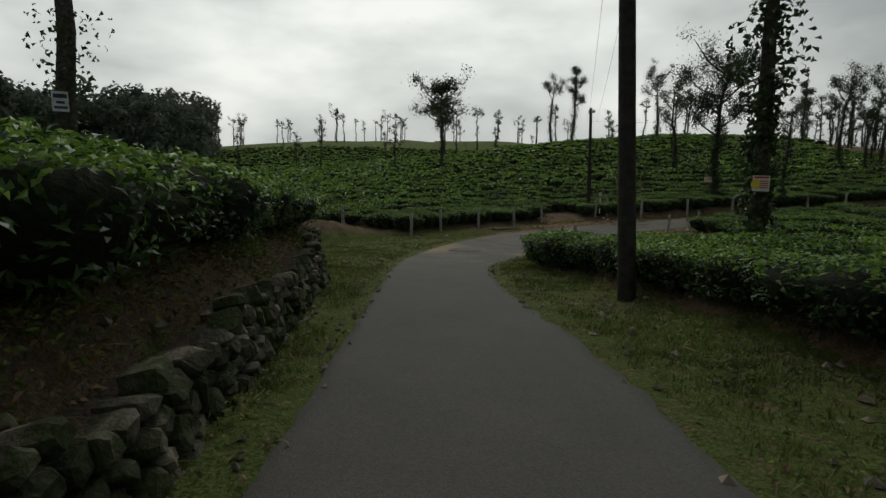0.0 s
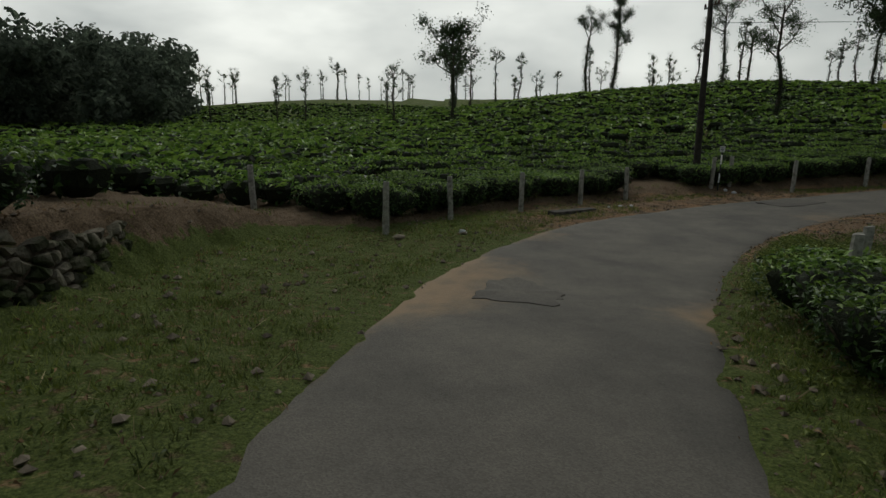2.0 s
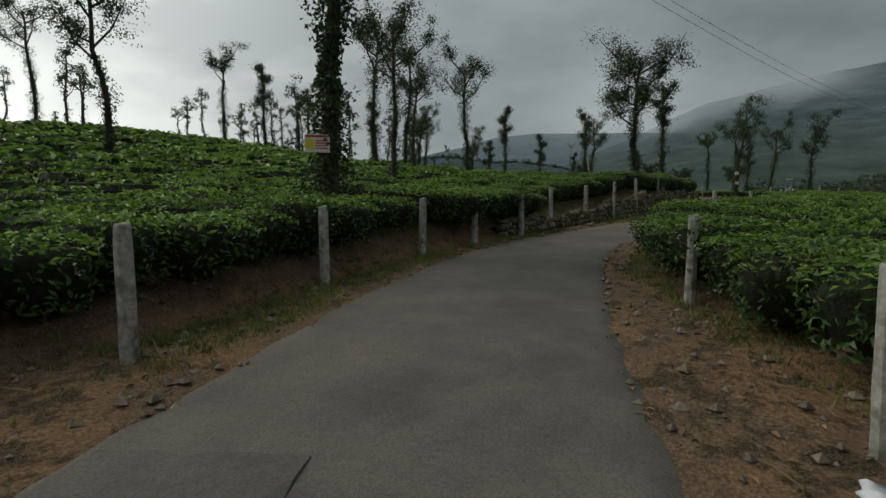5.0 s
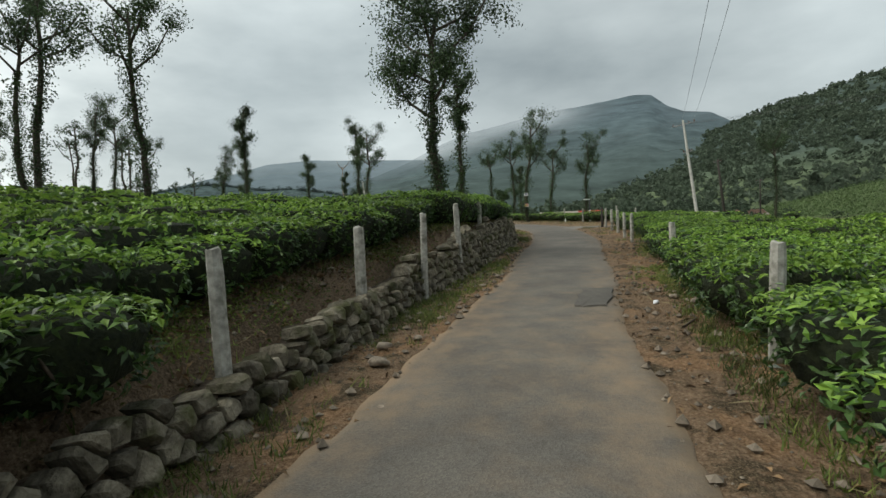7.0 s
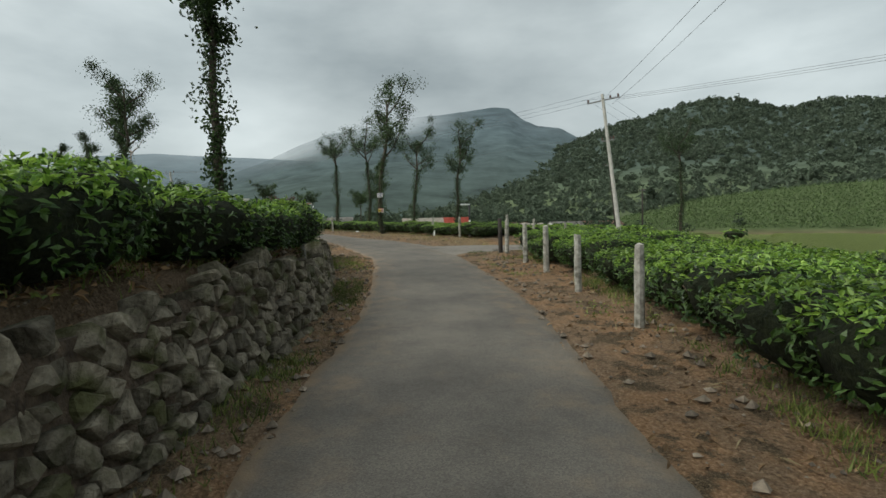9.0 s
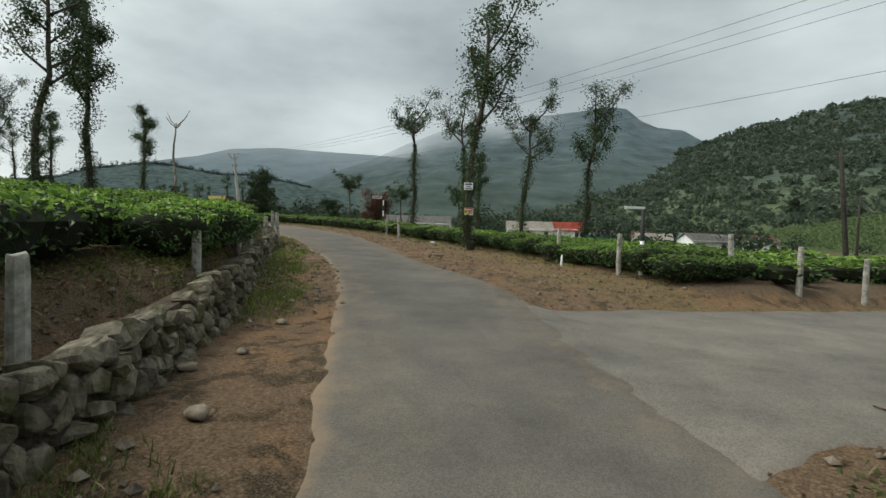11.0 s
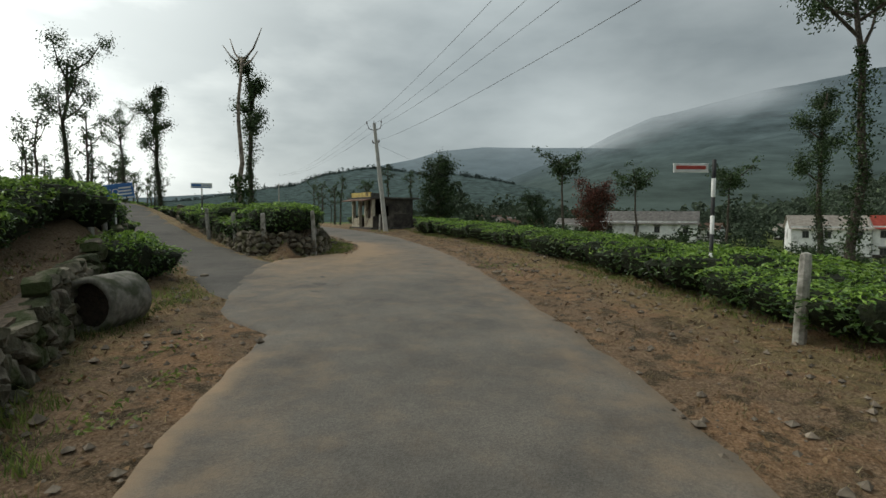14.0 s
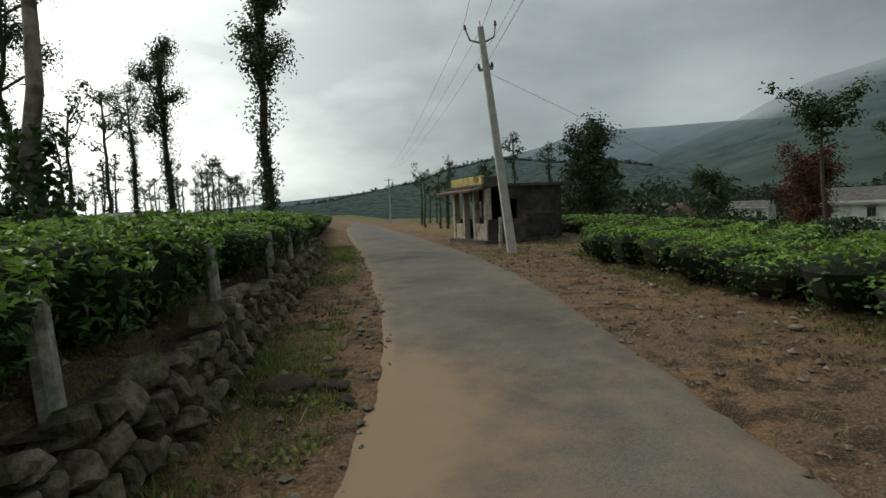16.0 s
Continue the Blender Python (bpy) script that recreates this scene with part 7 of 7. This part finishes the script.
def scatter(rng, n, s0, s1, keep, reach=1.5):
    """Places beside the road between two shares of its near stretch, out to a little behind wall and hedge."""
    a, b = nearest(ROAD, [s0[0], s1[0]], [s0[1], s1[1]])[0]
    k = rng.integers(a, b, n)
    side = np.where(rng.uniform(0, 1, n) < 0.5, 1, -1)
    lim = np.where(side > 0, L_OUT[k], R_OUT[k]) + reach
    d = ROAD[k, 3] - 0.15 + rng.uniform(0, 1, n) * (lim - ROAD[k, 3] + 0.15)
    tan = np.gradient(ROAD[:, :2], axis=0)
    tan /= np.linalg.norm(tan, axis=1)[:, None]
    along = rng.uniform(-0.3, 0.3, n)
    x = ROAD[k, 0] - tan[k, 1] * d * side + tan[k, 0] * along
    y = ROAD[k, 1] + tan[k, 0] * d * side + tan[k, 1] * along
    i, d, far = nearest(ROAD, x, y)
    ok = keep(x, y, d, far, i)
    for line in (SIDE_L, SIDE_R, APRON):
        j, ds, fs = nearest(line, x, y)
        ok &= fs > line[j, 3] + 0.05
    return x[ok], y[ok], land(x[ok], y[ok])[0]


def blades(rng, x, y, z, high, wide):
    n = len(x)
    a = rng.uniform(0, 6.28, n)
    h = high * rng.uniform(0.5, 1.4, n)
    w = wide * rng.uniform(0.7, 1.3, n)
    lean = rng.normal(0, 0.45, (n, 2)) * h[:, None]
    p = np.stack([x, y, z - 0.01], 1)
    s = np.stack([np.cos(a) * w / 2, np.sin(a) * w / 2, 0 * a], 1)
    tip = p + np.column_stack([lean, h])
    v = np.stack([p - s, p + s, tip], 1).reshape(-1, 3)
    k = np.arange(n)[:, None] * 3
    return v, np.concatenate([k, k + 1, k + 2], 1)


def tufted(rng, x, y, per, spread):
    """Blades gathered in tufts round the given places."""
    X = (x[:, None] + rng.normal(0, spread, (len(x), per))).ravel()
    Y = (y[:, None] + rng.normal(0, spread, (len(x), per))).ravel()
    return X, Y, land(X, Y)[0]


def road_patch(pts, label):
    """A mended or broken patch of tar: an uneven sheet a little above the road, its rim falling away."""
    rng = random.Random(int(pts[0][0] * 10))
    loop = []
    for (x0, y0), (x1, y1) in zip(pts, pts[1:] + pts[:1]):
        for k in range(7):
            u = k / 7
            loop.append((x0 + (x1 - x0) * u + rng.uniform(-0.05, 0.05), y0 + (y1 - y0) * u + rng.uniform(-0.05, 0.05)))
    cx, cy = sum(p[0] for p in loop) / len(loop), sum(p[1] for p in loop) / len(loop)
    i = nearest(ROAD, [p[0] for p in loop] + [cx], [p[1] for p in loop] + [cy])[0]
    bm = bmesh.new()
    top = [bm.verts.new((x, y, ROAD[k, 2] + 0.036)) for (x, y), k in zip(loop, i)]
    low = [bm.verts.new((cx + (x - cx) * 1.02, cy + (y - cy) * 1.02, ROAD[k, 2] - 0.01)) for (x, y), k in zip(loop, i)]
    mid = bm.verts.new((cx, cy, ROAD[i[-1], 2] + 0.040))
    for k in range(len(top)):
        n = (k + 1) % len(top)
        bm.faces.new((top[k], top[n], mid))
        bm.faces.new((low[k], low[n], top[n], top[k]))
    me = from_bm("road_patch", bm, PATCH)
    worn = me.attributes.new("wear", "FLOAT", "POINT")
    worn.data.foreach_set("value", np.full(len(me.vertices), 1.0, np.float32))
    tagged(new("road_patch", me), label, "road patch", kind="structure")


PATCH = asphalt_material("mended_asphalt", 0.9)


def make_patches():
    road_patch([(11.92, 33.1), (12.52, 32.0), (11.2, 31.28), (10.66, 31.3), (10.32, 32.2)], "dark mended patch in the asphalt at the bend")
    road_patch([(0.4, 20.8), (0.7, 21.8), (1.15, 22.05), (1.65, 21.1), (1.4, 20.5)], "cracked rough patch of asphalt in the bend")
    road_patch([(32.87, 32.38), (32.82, 31.9), (31.2, 32.2), (31.2, 32.72)], "square dark patch of newer asphalt")


def make_ground_cover():
    rng = np.random.default_rng(61)
    verge = lambda x, y, d, far, i: (far > ROAD[i, 3] + 0.12) & (far < np.where(d > 0, L_OUT[i] + 0.2, R_OUT[i] + 0.4))
    # green grass of the first bend
    start, bend, end = (0.4, -4), (8, 29.3), (104, 62.3)
    x, y, z = scatter(rng, 15000, start, bend, lambda x, y, d, far, i: verge(x, y, d, far, i) & (far > ROAD[i, 3] + 0.25) & (ripple(x, y, 0.8) + rng.normal(0, 0.5, len(x)) > -0.35))
    X, Y, Z = tufted(rng, x, y, 12, 0.07)
    v, f = blades(rng, X, Y, Z, 0.075, 0.015)
    tagged(new("verge_grass", mesh_of("verge_grass", v, f, [GRASS])), "short green grass on the verge of the bend", "grass", kind="stuff")
    x, y, z = scatter(rng, 5000, start, bend, lambda x, y, d, far, i: verge(x, y, d, far, i) & (ripple(x, y, 0.7, 3) + rng.normal(0, 0.5, len(x)) > 0.0))
    X, Y, Z = tufted(rng, x, y, 9, 0.08)
    v, f = blades(rng, X, Y, Z, 0.055, 0.014)
    tagged(new("yellowed_grass", mesh_of("yellowed_grass", v, f, [STRAW])), "yellowed grass among the green of the verge", "grass", kind="stuff")
    # sparser grass at the feet of walls and hedges all along
    x, y, z = scatter(rng, 44000, bend, end, lambda x, y, d, far, i: verge(x, y, d, far, i) & (far > np.where(d > 0, L_OUT[i] - 0.85, R_OUT[i] - 0.25)) & (ripple(x, y, 0.9, 2) + rng.normal(0, 0.4, len(x)) > -0.05))
    X, Y, Z = tufted(rng, x, y, 12, 0.06)
    v, f = blades(rng, X, Y, Z, 0.09, 0.014)
    tagged(new("wall_foot_grass", mesh_of("wall_foot_grass", v, f, [GRASS])), "weeds and grass along the wall foot and hedge", "grass", kind="stuff")
    x, y, z = scatter(rng, 14000, (34, 32.4), end, lambda x, y, d, far, i: verge(x, y, d, far, i) & ((d > 0) | (x > 60)) & (ripple(x, y, 1.1, 4) + rng.normal(0, 0.5, len(x)) > 0.1))
    X, Y, Z = tufted(rng, x, y, 9, 0.09)
    v, f = blades(rng, X, Y, Z, 0.04, 0.014)
    tagged(new("dry_grass", mesh_of("dry_grass", v, f, [STRAW])), "dry trodden grass over the red earth", "grass", kind="stuff")
    # weeds on the bank behind the walls
    x, y, z = scatter(rng, 14000, start, end, lambda x, y, d, far, i: (d > 0) & (far > L_OUT[i] + 0.35) & (ripple(x, y, 0.8, 5) + rng.normal(0, 0.3, len(x)) > 0.1))
    X, Y, Z = tufted(rng, x, y, 8, 0.07)
    v, f = blades(rng, X, Y, Z, 0.10, 0.016)
    tagged(new("bank_weeds", mesh_of("bank_weeds", v, f, [GRASS])), "low weeds on the bank above the wall", "grass", kind="stuff")
    # low broad-leaved weeds in patches
    x, y, z = scatter(rng, 9000, start, end, lambda x, y, d, far, i: (far > ROAD[i, 3] + 0.2) & ((far < np.where(d > 0, L_OUT[i] + 0.1, R_OUT[i] + 0.3)) | (d > 0)) & (ripple(x, y, 0.75, 7) + 0.6 * ripple(x, y, 2.3, 1) + rng.normal(0, 0.25, len(x)) > np.where(y < 26, 0.15, 0.75)))
    X, Y, Z = tufted(rng, x, y, 9, 0.09)
    v, f = leaves(rng, np.stack([X, Y, Z + rng.uniform(0.01, 0.09, len(X))], 1), np.tile([0, 0, 1.0], (len(X), 1)), 0.06, 0.034)
    tagged(new("broad_leaved_weeds", mesh_of("broad_leaved_weeds", v, f, [GRASS])), "low broad-leaved weeds in patches on the verge", "weeds", kind="stuff")
    n = 2600
    a, r = rng.uniform(0, 6.28, n), np.sqrt(rng.uniform(0, 1, n))
    x, y = 6.2 + (r * np.cos(a)) * 3.4, 23.9 + r * np.sin(a) * 2.2
    x, y = x + 0.35 * (y - 23.9), y + 0.55 * (x - 6.2)
    i, d, far = nearest(ROAD, x, y)
    ok = (d < 0) & (far > ROAD[i, 3] + 0.35) & (ripple(x, y, 0.7, 3) + rng.normal(0, 0.3, n) > -0.35)
    X, Y, Z = tufted(rng, x[ok], y[ok], 16, 0.09)
    v, f = leaves(rng, np.stack([X, Y, Z + rng.uniform(0.01, 0.16, len(X))], 1), np.tile([0, 0, 1.0], (len(X), 1)), 0.06, 0.036)
    tagged(new("bend_weeds", mesh_of("bend_weeds", v, f, [GRASS])), "bright low weeds over the bank inside the bend", "weeds", kind="stuff")
    # the weedy, littered bank at the start of the way
    x, y, z = scatter(rng, 14000, (0.4, -3), (0.1, 16), lambda x, y, d, far, i: (d > 0) & (far > L_OUT[i] + 0.3), 2.2)
    some = ripple(x, y, 0.6, 9) + rng.normal(0, 0.4, len(x)) > 0.0
    X, Y, Z = tufted(rng, x[some], y[some], 7, 0.07)
    v, f = leaves(rng, np.stack([X, Y, Z + rng.uniform(0.01, 0.12, len(X))], 1), np.tile([0, 0, 1.0], (len(X), 1)), 0.065, 0.03)
    tagged(new("bank_herbs", mesh_of("bank_herbs", v, f, [GRASS])), "low herbs growing over the dark bank", "weeds", kind="stuff")
    p = np.stack([x, y, z + 0.03], 1)
    v, f = leaves(rng, p, np.tile([0, 0, 1.0], (len(p), 1)), 0.11, 0.045)
    tagged(new("leaf_litter", mesh_of("leaf_litter", v, f, [DRY_LEAF])), "brown leaf litter on the bank under the tea", "leaves", kind="stuff")
    x, y, z = scatter(rng, 22000, (20, 33.7), (79, 41), lambda x, y, d, far, i: (d > 0) & (far > L_OUT[i] + 0.45), 1.9)
    some = ripple(x, y, 0.7, 4) + rng.normal(0, 0.4, len(x)) > 0.1
    X, Y, Z = tufted(rng, x[some], y[some], 7, 0.07)
    v, f = leaves(rng, np.stack([X, Y, Z + rng.uniform(0.01, 0.1, len(X))], 1), np.tile([0, 0, 1.0], (len(X), 1)), 0.055, 0.026)
    tagged(new("wall_top_herbs", mesh_of("wall_top_herbs", v, f, [GRASS])), "low herbs behind the wall under the tea", "weeds", kind="stuff")
    p = np.stack([x, y, z + 0.03], 1)
    v, f = leaves(rng, p, np.tile([0, 0, 1.0], (len(p), 1)), 0.10, 0.042)
    tagged(new("wall_top_litter", mesh_of("wall_top_litter", v, f, [DRY_LEAF])), "brown leaf litter behind the wall", "leaves", kind="stuff")
    # dry twigs on the bank and verge
    x, y, z = scatter(rng, 9000, start, end, lambda x, y, d, far, i: (far > ROAD[i, 3] + 0.35) & (rng.uniform(0, 1, len(x)) < 0.5))
    p = np.stack([x, y, z + 0.025], 1)
    v, f = leaves(rng, p, np.tile([0, 0, 1.0], (len(p), 1)), 0.26, 0.013, 0.05)
    tagged(new("dry_twigs", mesh_of("dry_twigs", v, f, [STRAW])), "thin dry twigs strewn over bank and verge", "twigs", kind="stuff")
    # dead leaves and twigs
    x, y, z = scatter(rng, 60000, start, end, lambda x, y, d, far, i: rng.uniform(0, 1, len(x)) < np.clip(0.12 + 0.5 * (far - ROAD[i, 3]) / 2, 0, 0.8))
    p = np.stack([x, y, z + 0.02], 1)
    v, f = leaves(rng, p, np.tile([0, 0, 1.0], (len(p), 1)), 0.075, 0.032)
    tagged(new("dead_leaves", mesh_of("dead_leaves", v, f, [DRY_LEAF])), "dry brown leaves strewn over the verge", "leaves", kind="stuff")
    # pebbles
    x, y, z = scatter(rng, 19000, start, end, lambda x, y, d, far, i: far > ROAD[i, 3] - 0.12, 1.2)
    base = np.array([(1, 0, 0), (0.2, 0.95, 0.1), (-0.9, 0.3, 0), (0.1, -1, 0.05), (0, 0, 0.75), (0.05, 0.1, -0.6)])
    tri = np.array([(0, 1, 4), (1, 2, 4), (2, 3, 4), (3, 0, 4), (1, 0, 5), (2, 1, 5), (3, 2, 5), (0, 3, 5)])
    n = len(x)
    r = 0.012 + 0.055 * rng.uniform(0, 1, n) ** 4
    a = rng.uniform(0, 6.28, n)
    jit = base[None] * rng.uniform(0.7, 1.3, (n, 6, 3)) * r[:, None, None]
    c, s = np.cos(a)[:, None], np.sin(a)[:, None]
    V = np.stack([jit[..., 0] * c - jit[..., 1] * s + x[:, None], jit[..., 0] * s + jit[..., 1] * c + y[:, None], jit[..., 2] + z[:, None] + r[:, None] * 0.3], -1).reshape(-1, 3)
    F = (np.arange(n)[:, None, None] * 6 + tri[None]).reshape(-1, 3)
    tagged(new("pebbles", mesh_of("pebbles", V, F, [PEBBLE])), "small pebbles and grit along the road edge", "pebbles", kind="stuff")


make_shelter()
make_houses()
make_poles()
make_signs()
make_small_things()
make_patches()
make_ground_cover()
